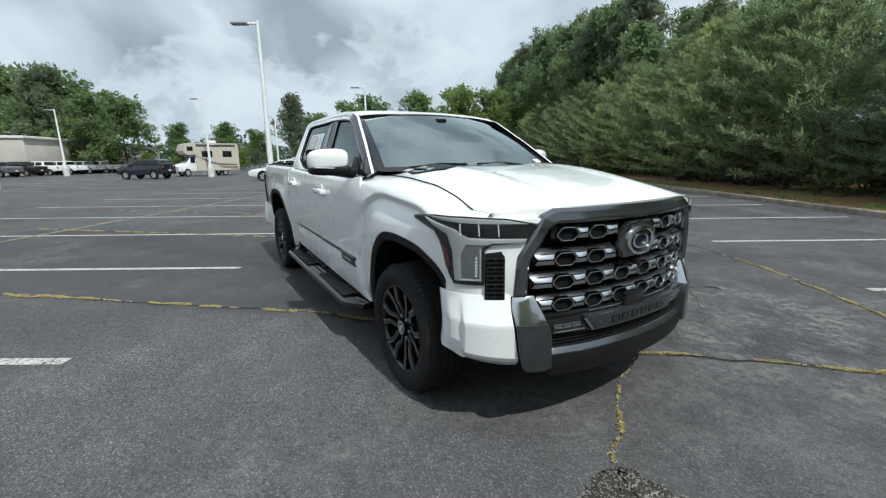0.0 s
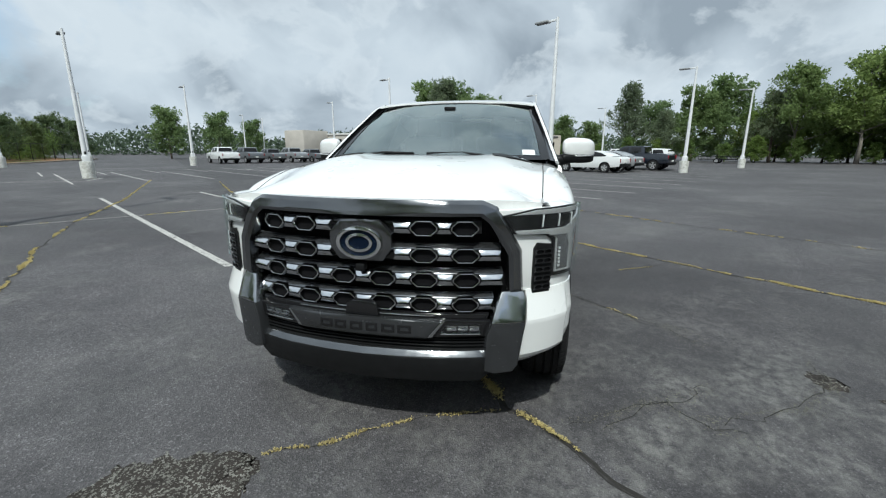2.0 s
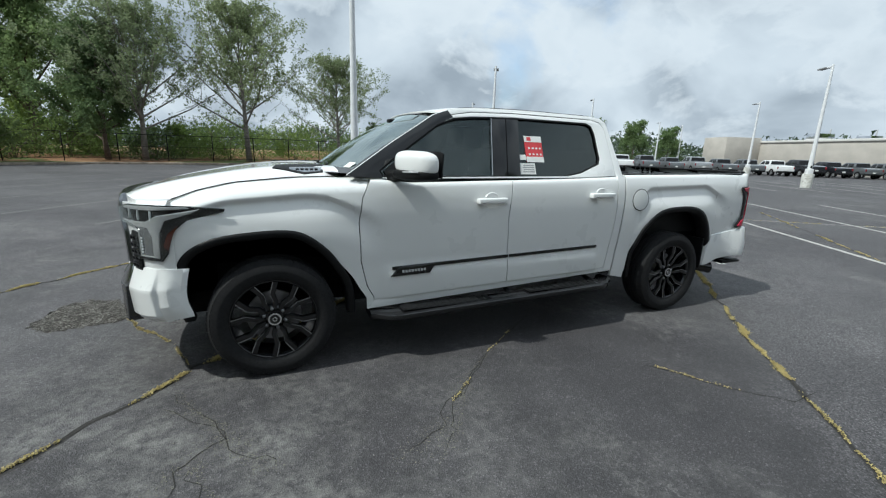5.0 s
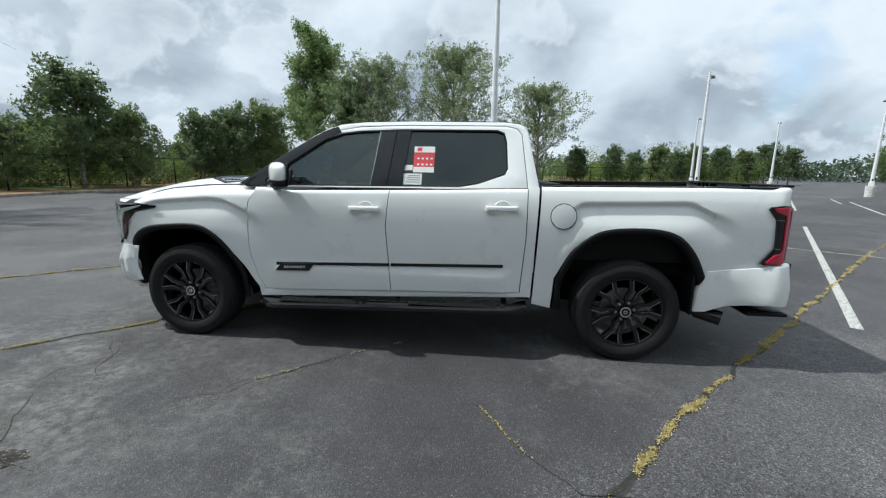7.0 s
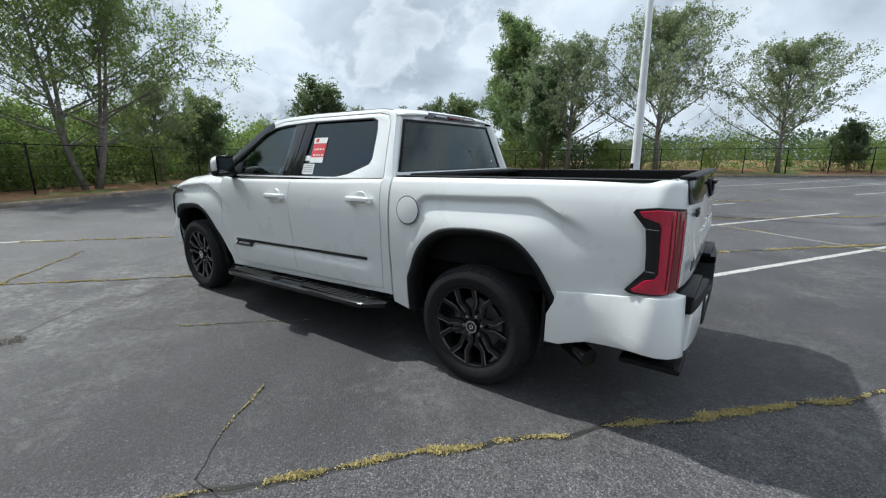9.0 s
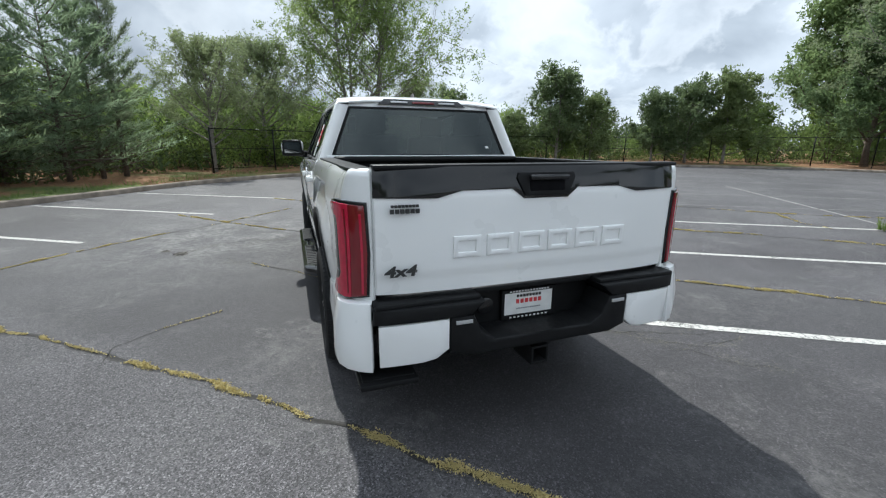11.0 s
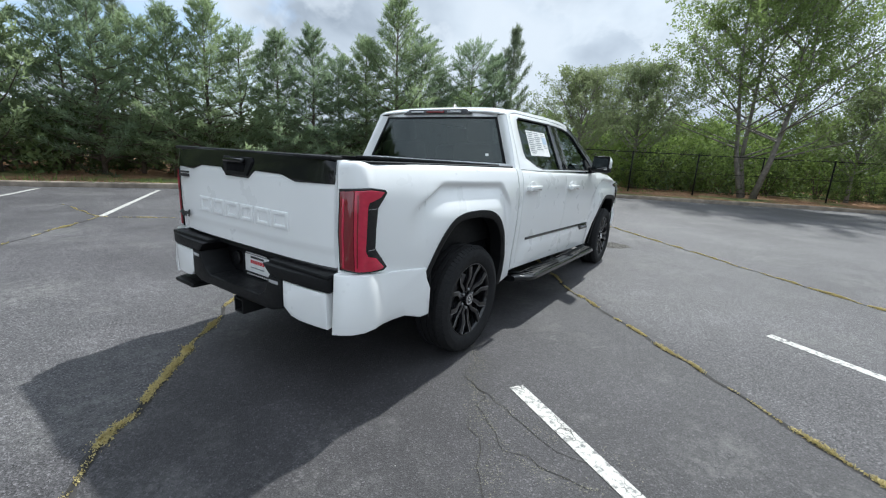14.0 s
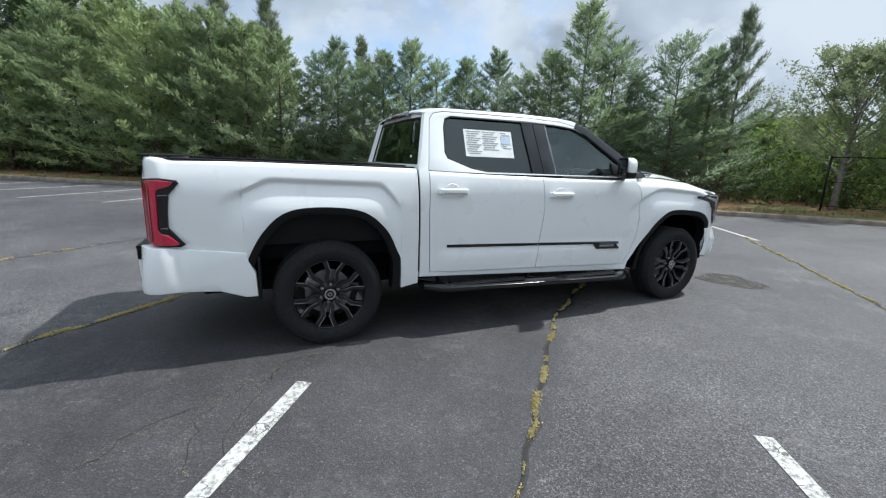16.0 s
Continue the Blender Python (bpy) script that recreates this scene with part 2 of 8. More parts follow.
def join(*bms):
    out = bmesh.new()
    for b in bms:
        me = bpy.data.meshes.new("tmp")
        b.to_mesh(me)
        b.free()
        out.from_mesh(me)
        bpy.data.meshes.remove(me)
    return out


def plate(poly, thick, bevel=0.0, holes=(), step=0.0, seg=2):
    """A flat plate with the outline poly in (s, z), rising from w = 0 to w = thick."""
    bm = bmesh.new()
    area = sum(a[0] * b[1] - b[0] * a[1] for a, b in zip(poly, [*poly[1:], poly[0]]))
    poly = list(poly) if area > 0 else list(poly)[::-1]
    if True:
        loops = [[Vector((p[0], p[1], 0)) for p in q] for q in (poly, *holes)]
        flat = [bm.verts.new(p) for q in loops for p in q]
        for a, b, c in tessellate_polygon(loops):
            A, B, C = flat[a], flat[b], flat[c]
            cr = (B.co - A.co).cross(C.co - A.co).z
            if abs(cr) > 1e-9:
                bm.faces.new((A, B, C) if cr > 0 else (A, C, B))
    ext = bmesh.ops.extrude_face_region(bm, geom=bm.faces[:])
    top = [v for v in ext["geom"] if isinstance(v, bmesh.types.BMVert)]
    for v in top:
        v.co.z = thick
    if bevel:
        eds = []
        for e in bm.edges:
            if all(abs(v.co.z - thick) < 1e-7 for v in e.verts) and len(e.link_faces) == 2:
                if any(min(v.co.z for v in f.verts) < thick * 0.5 for f in e.link_faces):
                    eds.append(e)
        bmesh.ops.bevel(bm, geom=eds, offset=bevel, segments=seg, affect="EDGES", profile=0.5, clamp_overlap=True)
    bmesh.ops.recalc_face_normals(bm, faces=bm.faces[:])
    if step:
        lo, hi = min(p[0] for p in poly), max(p[0] for p in poly)
        n = int((hi - lo) / step)
        for i in range(1, n + 1):
            bmesh.ops.bisect_plane(bm, geom=bm.verts[:] + bm.edges[:] + bm.faces[:], plane_co=(lo + (hi - lo) * i / (n + 1), 0, 0), plane_no=(1, 0, 0))
    bmesh.ops.triangulate(bm, faces=[f for f in bm.faces if len(f.verts) > 4])
    return bm


def bend(bm, fn):
    for v in bm.verts:
        v.co = fn(*v.co)
    return bm


def tube(bm, pts, radii, sides=7, cap=True):
    """A tapered tube through pts, into bm."""
    rings = []
    pts = [Vector(p) for p in pts]
    for i, p in enumerate(pts):
        d = (pts[min(i + 1, len(pts) - 1)] - pts[max(i - 1, 0)]).normalized()
        a = d.orthogonal().normalized() if i == 0 else (a - d * a.dot(d)).normalized()
        b = d.cross(a)
        r = radii[i] if isinstance(radii, (list, tuple)) else radii
        rings.append([bm.verts.new(p + (a * math.cos(k * 2 * math.pi / sides) + b * math.sin(k * 2 * math.pi / sides)) * r) for k in range(sides)])
    for q, r in zip(rings[:-1], rings[1:]):
        for k in range(sides):
            bm.faces.new((q[k], q[(k + 1) % sides], r[(k + 1) % sides], r[k]))
    if cap:
        bm.faces.new(rings[0][::-1])
        bm.faces.new(rings[-1])
    return bm


def tubes(*runs, sides=7):
    bm = bmesh.new()
    for pts, r in runs:
        tube(bm, pts, r, sides)
    return bm


def lathe(profile, sides=48, axis="y", cap=False):
    """A turned body: profile of (along the axis, radius)."""
    bm = bmesh.new()
    rings = []
    for a, r in profile:
        ring = []
        for k in range(sides):
            t = 2 * math.pi * k / sides
            c, s = r * math.cos(t), r * math.sin(t)
            ring.append(bm.verts.new({"y": (c, a, s), "z": (c, s, a), "x": (a, c, s)}[axis]))
        rings.append(ring)
    for q, r in zip(rings[:-1], rings[1:]):
        for k in range(sides):
            bm.faces.new((q[k], q[(k + 1) % sides], r[(k + 1) % sides], r[k]))
    for ring in (rings[0], rings[-1]) if cap else ():
        if (ring[0].co - ring[sides // 2].co).length > 1e-4:
            bm.faces.new(ring)
    bmesh.ops.recalc_face_normals(bm, faces=bm.faces[:])
    return bm


def grid(fn, us, vs):
    """A sheet of fn(u, v)."""
    bm = bmesh.new()
    rows = [[bm.verts.new(fn(u, v)) for v in vs] for u in us]
    for a, b in zip(rows[:-1], rows[1:]):
        for k in range(len(vs) - 1):
            bm.faces.new((a[k], b[k], b[k + 1], a[k + 1]))
    return bm


def skirt(bm, shift):
    """Turns the open edges of a sheet over, to give it thickness."""
    eds = [e for e in bm.edges if len(e.link_faces) == 1]
    ext = bmesh.ops.extrude_edge_only(bm, edges=eds)
    for v in ext["geom"]:
        if isinstance(v, bmesh.types.BMVert):
            v.co += Vector(shift)
    return bm


def lin(lo, hi, n):
    return [lo + (hi - lo) * i / (n - 1) for i in range(n)]


def sstep(a, b, x):
    t = min(1, max(0, (x - a) / (b - a)))
    return t * t * (3 - 2 * t)


def interp(pts):
    """A straight-line function through (x, value) points."""
    pts = sorted(pts)
    X, Y = [p[0] for p in pts], [p[1] for p in pts]
    return lambda x: float(np.interp(x, X, Y))


def soft(pts, r=0.03):
    """A rounded function through (x, value) points."""
    f = interp(pts)
    lo, hi = min(p[0] for p in pts), max(p[0] for p in pts)
    X = np.linspace(lo, hi, 400)
    K = np.linspace(-1, 1, 21)
    W = np.exp(-3 * K * K)
    W /= W.sum()
    Y = np.zeros_like(X)
    for kk, ww in zip(K, W):
        q = X + kk * r * 2
        # ends run on straight
        over = np.where(q > hi, q - hi, 0) * (f(hi) - f(hi - 0.01)) / 0.01 + np.where(q < lo, q - lo, 0) * (f(lo + 0.01) - f(lo)) / 0.01
        Y += ww * (np.interp(np.clip(q, lo, hi), [p[0] for p in sorted(pts)], [p[1] for p in sorted(pts)]) + over)
    return lambda x: float(np.interp(x, X, Y))


def smooth_line(pts, n=6):
    """A Catmull-Rom line through pts, n steps to a span."""
    pts = [Vector(p) for p in pts]
    out = []
    for i in range(len(pts) - 1):
        p0, p1, p2, p3 = pts[max(i - 1, 0)], pts[i], pts[i + 1], pts[min(i + 2, len(pts) - 1)]
        for k in range(n):
            t = k / n
            out.append(0.5 * ((2 * p1) + (p2 - p0) * t + (2 * p0 - 5 * p1 + 4 * p2 - p3) * t * t + (3 * p1 - p0 - 3 * p2 + p3) * t ** 3))
    return [*out, pts[-1]]


class Plan:
    """A line in plan from the middle of the car outward, measured along itself."""

    def __init__(self, pts, sign):
        self.p = smooth_line([(x, y, 0) for x, y in pts], 10)
        self.s = [0.0]
        for a, b in zip(self.p[:-1], self.p[1:]):
            self.s.append(self.s[-1] + (b - a).length)
        self.sign = sign

    def __call__(self, s, z, w):
        q = abs(s)
        i = min(max(int(np.searchsorted(self.s, q)) - 1, 0), len(self.p) - 2)
        t = (q - self.s[i]) / (self.s[i + 1] - self.s[i])
        p = self.p[i].lerp(self.p[i + 1], t)

        def nrm(j):
            d = self.p[min(j + 1, len(self.p) - 1)] - self.p[max(j - 1, 0)]
            return Vector((self.sign * d.y, -self.sign * d.x, 0)).normalized()
        n = nrm(i).lerp(nrm(i + 1), min(max(t, 0), 1)).normalized()
        v = p + n * w
        return Vector((v.x, v.y if s >= 0 else -v.y, z))

    def at(self, x):
        """How far along the line it reaches this x, on the flank."""
        return float(np.interp(-x * self.sign, [-p.x * self.sign for p in self.p], self.s))


# ---- ground ----
LOT_D, LOT_N = Vector((0.527, 0.850, 0)), Vector((0.850, -0.527, 0))


def asphalt():
    k = Nodes("asphalt")
    k.bsdf((0.05, 0.05, 0.05), 0.9, 0, 0, 0.32)
    big = k.noise(0.22, 6, 0.62)
    mid = k.noise(1.5, 8, 0.68)
    fine = k.noise(300, 3, 0.75)
    # paving lanes run across the lot: the sealed one is darker and smoother than its neighbours
    dot = k.n.new("ShaderNodeVectorMath")
    dot.operation = "DOT_PRODUCT"
    dot.inputs[1].default_value = (-1.04, 1.0, 0)
    k.l.new(k.co, dot.inputs[0])
    wob = k.n.new("ShaderNodeMath")
    wob.operation = "MULTIPLY_ADD"
    wob.inputs[1].default_value = 0.5
    k.l.new(k.noise(1.3, 4), wob.inputs[0])
    k.l.new(dot.outputs["Value"], wob.inputs[2])
    half = k.n.new("ShaderNodeMath")
    half.operation = "MULTIPLY_ADD"
    half.inputs[1].default_value, half.inputs[2].default_value = 0.05, 0.5
    k.l.new(wob.outputs[0], half.inputs[0])
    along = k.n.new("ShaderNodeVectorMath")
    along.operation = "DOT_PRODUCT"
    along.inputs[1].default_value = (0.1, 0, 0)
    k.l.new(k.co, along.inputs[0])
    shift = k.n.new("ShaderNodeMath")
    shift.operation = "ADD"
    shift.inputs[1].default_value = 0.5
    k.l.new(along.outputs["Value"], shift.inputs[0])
    rough_end = k.ramp(shift.outputs[0], [(0.58, 0.9), (0.76, 0.22)])
    coarse = k.mix(1.0, k.ramp(half.outputs[0], [(0.434, 1.0), (0.438, 0.0)]), rough_end, "MULTIPLY")
    coarse = k.mix(1.0, coarse, k.ramp(half.outputs[0], [(0.690, 0.04), (0.706, 0.9)]), "LIGHTEN")
    base = k.ramp(big, [(0.36, (0.0560, 0.0528, 0.0560)), (0.50, (0.0735, 0.0698, 0.0735)), (0.66, (0.0960, 0.0920, 0.0952))])
    lane = k.mix(1.0, k.ramp(half.outputs[0], [(0.428, 1.0), (0.440, 0.0)]), k.ramp(half.outputs[0], [(0.690, 0.0), (0.706, 1.0)]), "LIGHTEN")
    base = k.mix(1.0, base, k.ramp(lane, [(0.0, 0.75), (1.0, 0.86)]), "MULTIPLY")
    # shade put into the colour: darker towards the rear, where the truck's shadow lies
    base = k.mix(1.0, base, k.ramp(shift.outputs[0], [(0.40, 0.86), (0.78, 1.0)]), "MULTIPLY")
    base = k.mix(1.0, base, (1.22, 1.22, 1.22), "MULTIPLY")
    base = k.mix(1.0, base, k.ramp(mid, [(0.30, 0.72), (0.52, 1.0), (0.72, 1.35)]), "MULTIPLY")
    sep = k.n.new("ShaderNodeSeparateColor")
    k.l.new(k.voro(135, "F1", "Color"), sep.inputs[0])
    smooth_ = k.ramp(sep.outputs[0], [(0.0, 0.68), (0.62, 0.93), (0.91, 1.18), (1.0, 2.0)])
    stone = k.ramp(sep.outputs[0], [(0.0, 0.40), (0.30, 0.78), (0.70, 1.25), (0.90, 1.85), (1.0, 2.8)])
    base = k.mix(1.0, base, k.mix(coarse, smooth_, stone), "MULTIPLY")
    base = k.mix(1.0, base, k.ramp(fine, [(0.3, 0.68), (0.7, 1.28)]), "MULTIPLY")
    # pale scuffs and chalky patches where the seal coat has gone
    scuff = k.ramp(k.noise(0.62, 10, 0.74), [(0.52, 0.0), (0.66, 0.55)])
    far = k.n.new("ShaderNodeVectorMath")
    far.operation = "DISTANCE"
    far.inputs[1].default_value = (2.9, 2.2, 0)
    k.l.new(k.co, far.inputs[0])
    rad = k.n.new("ShaderNodeMath")
    rad.operation = "MULTIPLY"
    rad.inputs[1].default_value = 0.25
    k.l.new(far.outputs["Value"], rad.inputs[0])
    dusty = k.mix(1.0, k.ramp(rad.outputs[0], [(0.15, 0.85), (0.75, 0.0)]), k.ramp(k.noise(1.9, 8, 0.70), [(0.42, 0.0), (0.60, 1.0)]), "MULTIPLY")
    scuff = k.mix(1.0, scuff, dusty, "LIGHTEN")
    scuff = k.mix(1.0, scuff, k.ramp(k.noise(13, 7, 0.75), [(0.40, 0.0), (0.60, 1.0)]), "MULTIPLY")
    base = k.mix(scuff, base, (0.205, 0.200, 0.190))
    # hair-thin pale cracks in some areas
    hair = k.ramp(k.noise(1.25, 7, 0.62), [(0.490, 0.0), (0.498, 0.4), (0.502, 0.4), (0.510, 0.0)])
    hair = k.mix(1.0, hair, k.ramp(k.noise(0.55, 4, 0.6), [(0.48, 0.0), (0.58, 1.0)]), "MULTIPLY")
    hair = k.mix(1.0, hair, k.ramp(k.noise(7, 5, 0.7), [(0.44, 0.0), (0.56, 1.0)]), "MULTIPLY")
    base = k.mix(hair, base, (0.18, 0.178, 0.170))
    # scattered pale grit
    spot = k.ramp(k.voro(8, "F1", "Distance"), [(0.022, 0.9), (0.034, 0.0)])
    base = k.mix(spot, base, (0.28, 0.275, 0.26))
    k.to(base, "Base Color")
    k.to(k.ramp(mid, [(0.3, 0.60), (0.7, 0.80)]), "Roughness")
    k.bump(k.mix(0.5, k.voro(135), fine), 0.75, 0.007)
    return k.m


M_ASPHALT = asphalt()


def paintline(name="road_paint", worn=0.0):
    k = Nodes(name)
    k.bsdf((0.6, 0.6, 0.58), 0.75)
    wear = k.ramp(k.noise(26, 7, 0.75), [(0.39 + worn, (0.09 + 0.05 * (worn == 0),) * 3), (0.50 + worn, (0.44 - worn, 0.43 - worn, 0.40 - worn)), (0.80, (0.62 - 2 * worn, 0.61 - 2 * worn, 0.58 - 2 * worn))])
    warp = k.n.new("ShaderNodeVectorMath")
    warp.operation = "MULTIPLY_ADD"
    wv = k.n.new("ShaderNodeTexNoise")
    wv.inputs["Scale"].default_value, wv.inputs["Detail"].default_value = 14.0, 5.0
    k.l.new(k.co, wv.inputs["Vector"])
    k.l.new(wv.outputs["Color"], warp.inputs[0])
    warp.inputs[1].default_value = (0.12, 0.12, 0.12)
    k.l.new(k.co, warp.inputs[2])
    vo = k.n.new("ShaderNodeTexVoronoi")
    vo.feature = "DISTANCE_TO_EDGE"
    vo.inputs["Scale"].default_value = 9.0
    k.l.new(warp.outputs[0], vo.inputs["Vector"])
    lines = k.ramp(vo.outputs["Distance"], [(0.0, (0.10, 0.10, 0.10)), (0.018, (0.26, 0.26, 0.26)), (0.036, (1, 1, 1))])
    lines = k.mix(k.ramp(k.noise(3.0, 4), [(0.42, 0.0), (0.55, 1.0)]), lines, (1, 1, 1))
    k.to(k.mix(1.0, wear, lines, "MULTIPLY"), "Base Color")
    k.bump(k.noise(180, 3), 0.4, 0.003)
    return k.m


M_LINE = paintline()
M_LINE_OLD = paintline("worn_road_paint", 0.12)
M_KERB = plain("kerb_concrete", (0.235, 0.195, 0.155), 0.92, 0, 0, 0.5, 3, 0.5, 80)
M_POLEW = plain("white_pole_paint", (0.74, 0.75, 0.76), 0.42, 0, 0, 0.12, 4)
M_SOIL = plain("dark_soil", (0.022, 0.020, 0.017), 0.95, 0, 0, 0.4, 30, 0.5, 200)


def verge_mat():
    k = Nodes("pine_straw_and_grass")
    k.bsdf((0.2, 0.1, 0.05), 0.95)
    straw = k.ramp(k.noise(9, 8, 0.75), [(0.3, (0.10, 0.05, 0.025)), (0.5, (0.24, 0.125, 0.06)), (0.7, (0.36, 0.22, 0.12))])
    grass = k.ramp(k.noise(7, 7, 0.7), [(0.3, (0.05, 0.075, 0.02)), (0.7, (0.16, 0.20, 0.05))])
    k.to(k.mix(k.ramp(k.noise(0.22, 3), [(0.50, 0.0), (0.60, 1.0)]), straw, grass), "Base Color")
    k.bump(k.noise(60, 5, 0.8), 0.9, 0.03)
    return k.m


M_VERGE = verge_mat()
bm = bmesh.new()
rings = [(0, 0)]
g_v = [[bm.verts.new((x, y, 0)) for x in (-1500, -300, -60, -20, 20, 60, 300, 1500)] for y in (-1500, -300, -60, -20, 20, 60, 300, 1500)]
for r0, r1 in zip(g_v[:-1], g_v[1:]):
    for i in range(7):
        bm.faces.new((r0[i], r0[i + 1], r1[i + 1], r1[i]))
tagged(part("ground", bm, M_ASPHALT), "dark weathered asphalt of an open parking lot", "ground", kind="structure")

# the edge of the lot: a kerb, and a planted verge behind it
KERB = [(3.1 - 8.5 * k, 10.4 + 5.27 * k) for k in range(11, 0, -1)] + [(3.1, 10.4), (8.8, 6.5), (12.5, 4.2), (14.9, 1.5), (16.8, -2), (18.6, -5), (20.8, -10), (21.5, -14), (21, -18), (17, -26), (11, -31), (0, -33), (-20, -44), (-45, -62)]
kerb_line = smooth_line([(x, y, 0) for x, y in KERB], 5)


def beside(line, off):
    out = []
    for i, p in enumerate(line):
        d = (line[min(i + 1, len(line) - 1)] - line[max(i - 1, 0)]).normalized()
        out.append(p + Vector((-d.y, d.x, 0)) * off)
    return out


kb = bmesh.new()
prof = [(0.0, -0.02), (0.0, 0.11), (0.02, 0.14), (0.13, 0.15), (0.15, 0.13), (0.15, -0.02)]
rows = []
for i, p in enumerate(kerb_line):
    d = (kerb_line[min(i + 1, len(kerb_line) - 1)] - kerb_line[max(i - 1, 0)]).normalized()
    nn = Vector((-d.y, d.x, 0))
    rows.append([kb.verts.new(p + nn * o + Vector((0, 0, h))) for o, h in prof])
for a, b in zip(rows[:-1], rows[1:]):
    for k in range(len(prof) - 1):
        kb.faces.new((a[k], b[k], b[k + 1], a[k + 1]))
tagged(part("kerb", kb, M_KERB), "weathered concrete kerb round the edge of the lot", "kerb", kind="structure")
inner, outer = beside(kerb_line, 0.15), beside(kerb_line, 60)
vb = bmesh.new()
cols = []
for i, (p, q) in enumerate(zip(inner, outer)):
    cols.append([vb.verts.new(p.lerp(q, t) + Vector((0, 0, 0.125 + 0.5 * sstep(0.02, 0.2, t) + 0.05 * noise.noise(Vector((i * 0.7, t * 30, 0)))))) for t in (0, 0.01, 0.03, 0.06, 0.12, 0.25, 1)])
for a, b in zip(cols[:-1], cols[1:]):
    for k in range(6):
        vb.faces.new((a[k], b[k], b[k + 1], a[k + 1]))
tagged(part("verge", vb, M_VERGE), "verge of brown pine straw with patches of grass", "verge", kind="structure")


# ---- parking lines ----
def stripe(name, start, way, length, width=0.10, group="parking lines", label="worn white painted parking line", paint=None):
    side = Vector((-way.y, way.x, 0)) * width / 2
    n = max(2, int(length / 0.5))
    b = bmesh.new()
    rows = []
    for i in range(n + 1):
        p = start + way * (length * i / n)
        j = 0.006 * noise.noise(p * 2.0)
        rows.append([b.verts.new(p + side * (1 + j * 10) + Vector((0, 0, 0.004))), b.verts.new(p - side * (1 - j * 10) + Vector((0, 0, 0.004)))])
    for a, c in zip(rows[:-1], rows[1:]):
        b.faces.new((a[0], a[1], c[1], c[0]))
    return tagged(part(name, b, paint or M_LINE), label, "parking line", group, "structure")


for k in range(-16, 8):
    stripe("parking_line", Vector((0.20, -2.93, 0)) + LOT_N * 2.7 * k, -LOT_D, 10.6, paint=M_LINE_OLD if k > 1 else None, label="faded white parking line" if k > 1 else "worn white painted parking line")
    if k in range(-16, 4):
        stripe("parking_line", Vector((0.55, 5.60, 0)) + LOT_N * 2.7 * k, LOT_D, 4.9)
for k in range(-22, 4):
    stripe("parking_line", Vector((-10.5, -26.5, 0)) + LOT_N * 2.7 * k, -LOT_D, 5.5)
    stripe("parking_line", Vector((0.24, -2.92, 0)) + LOT_N * 2.7 * k - LOT_D * 17.8, -LOT_D, 10.6)


# a thin line runs along the row of lamp posts, with a small marked island at one of them
POST_WAY = Vector((-0.820, 0.572, 0))
stripe("parking_line", Vector((-0.76, -9.25, 0)) - POST_WAY * 9.0, POST_WAY, 29.0, 0.07, label="faded line along the lamp posts", paint=paintline("faded_road_paint", 0.05))
ISLE = [Vector((-12.4, -21.4, 0)) + LOT_N * u + LOT_D * v for u, v in ((-0.5, 0.2), (3.6, 1.2), (0.4, 2.6))]
for p, q in zip(ISLE, [*ISLE[1:], ISLE[0]]):
    stripe("parking_line", p, (q - p).normalized(), (q - p).length, 0.09, label="white outline of a marked island")


# ---- seams and cracks ----
def crack(name, pts, width, label, material=M_SOIL, jit=0.03, up=0.003):
    line = []
    for a, b in zip(pts[:-1], pts[1:]):
        a, b = Vector((*a, 0)), Vector((*b, 0))
        n = max(2, int((b - a).length / 0.07))
        for i in range(n):
            p = a.lerp(b, i / n)
            line.append(p + Vector((noise.noise(p * 3.1), noise.noise(p * 3.1 + Vector((9, 3, 1))), 0)) * jit * 1.6
                        + Vector((noise.noise(p * 17), noise.noise(p * 17 + Vector((5, 3, 1))), 0)) * jit * 0.5)
    line.append(Vector((*pts[-1], 0)))
    b = bmesh.new()
    rows = []
    for i, p in enumerate(line):
        d = (line[min(i + 1, len(line) - 1)] - line[max(i - 1, 0)]).normalized()
        s = Vector((-d.y, d.x, 0)) * width * (0.5 + 0.9 * abs(noise.noise(p * 6)))
        e = 0.15 if i in (0, len(line) - 1) else 1
        rows.append([b.verts.new(p + s * e + Vector((0, 0, up))), b.verts.new(p - s * e + Vector((0, 0, up)))])
    for a, c in zip(rows[:-1], rows[1:]):
        b.faces.new((a[0], a[1], c[1], c[0]))
    tagged(part(name, b, material), label, "crack", "pavement cracks", "structure")
    return line


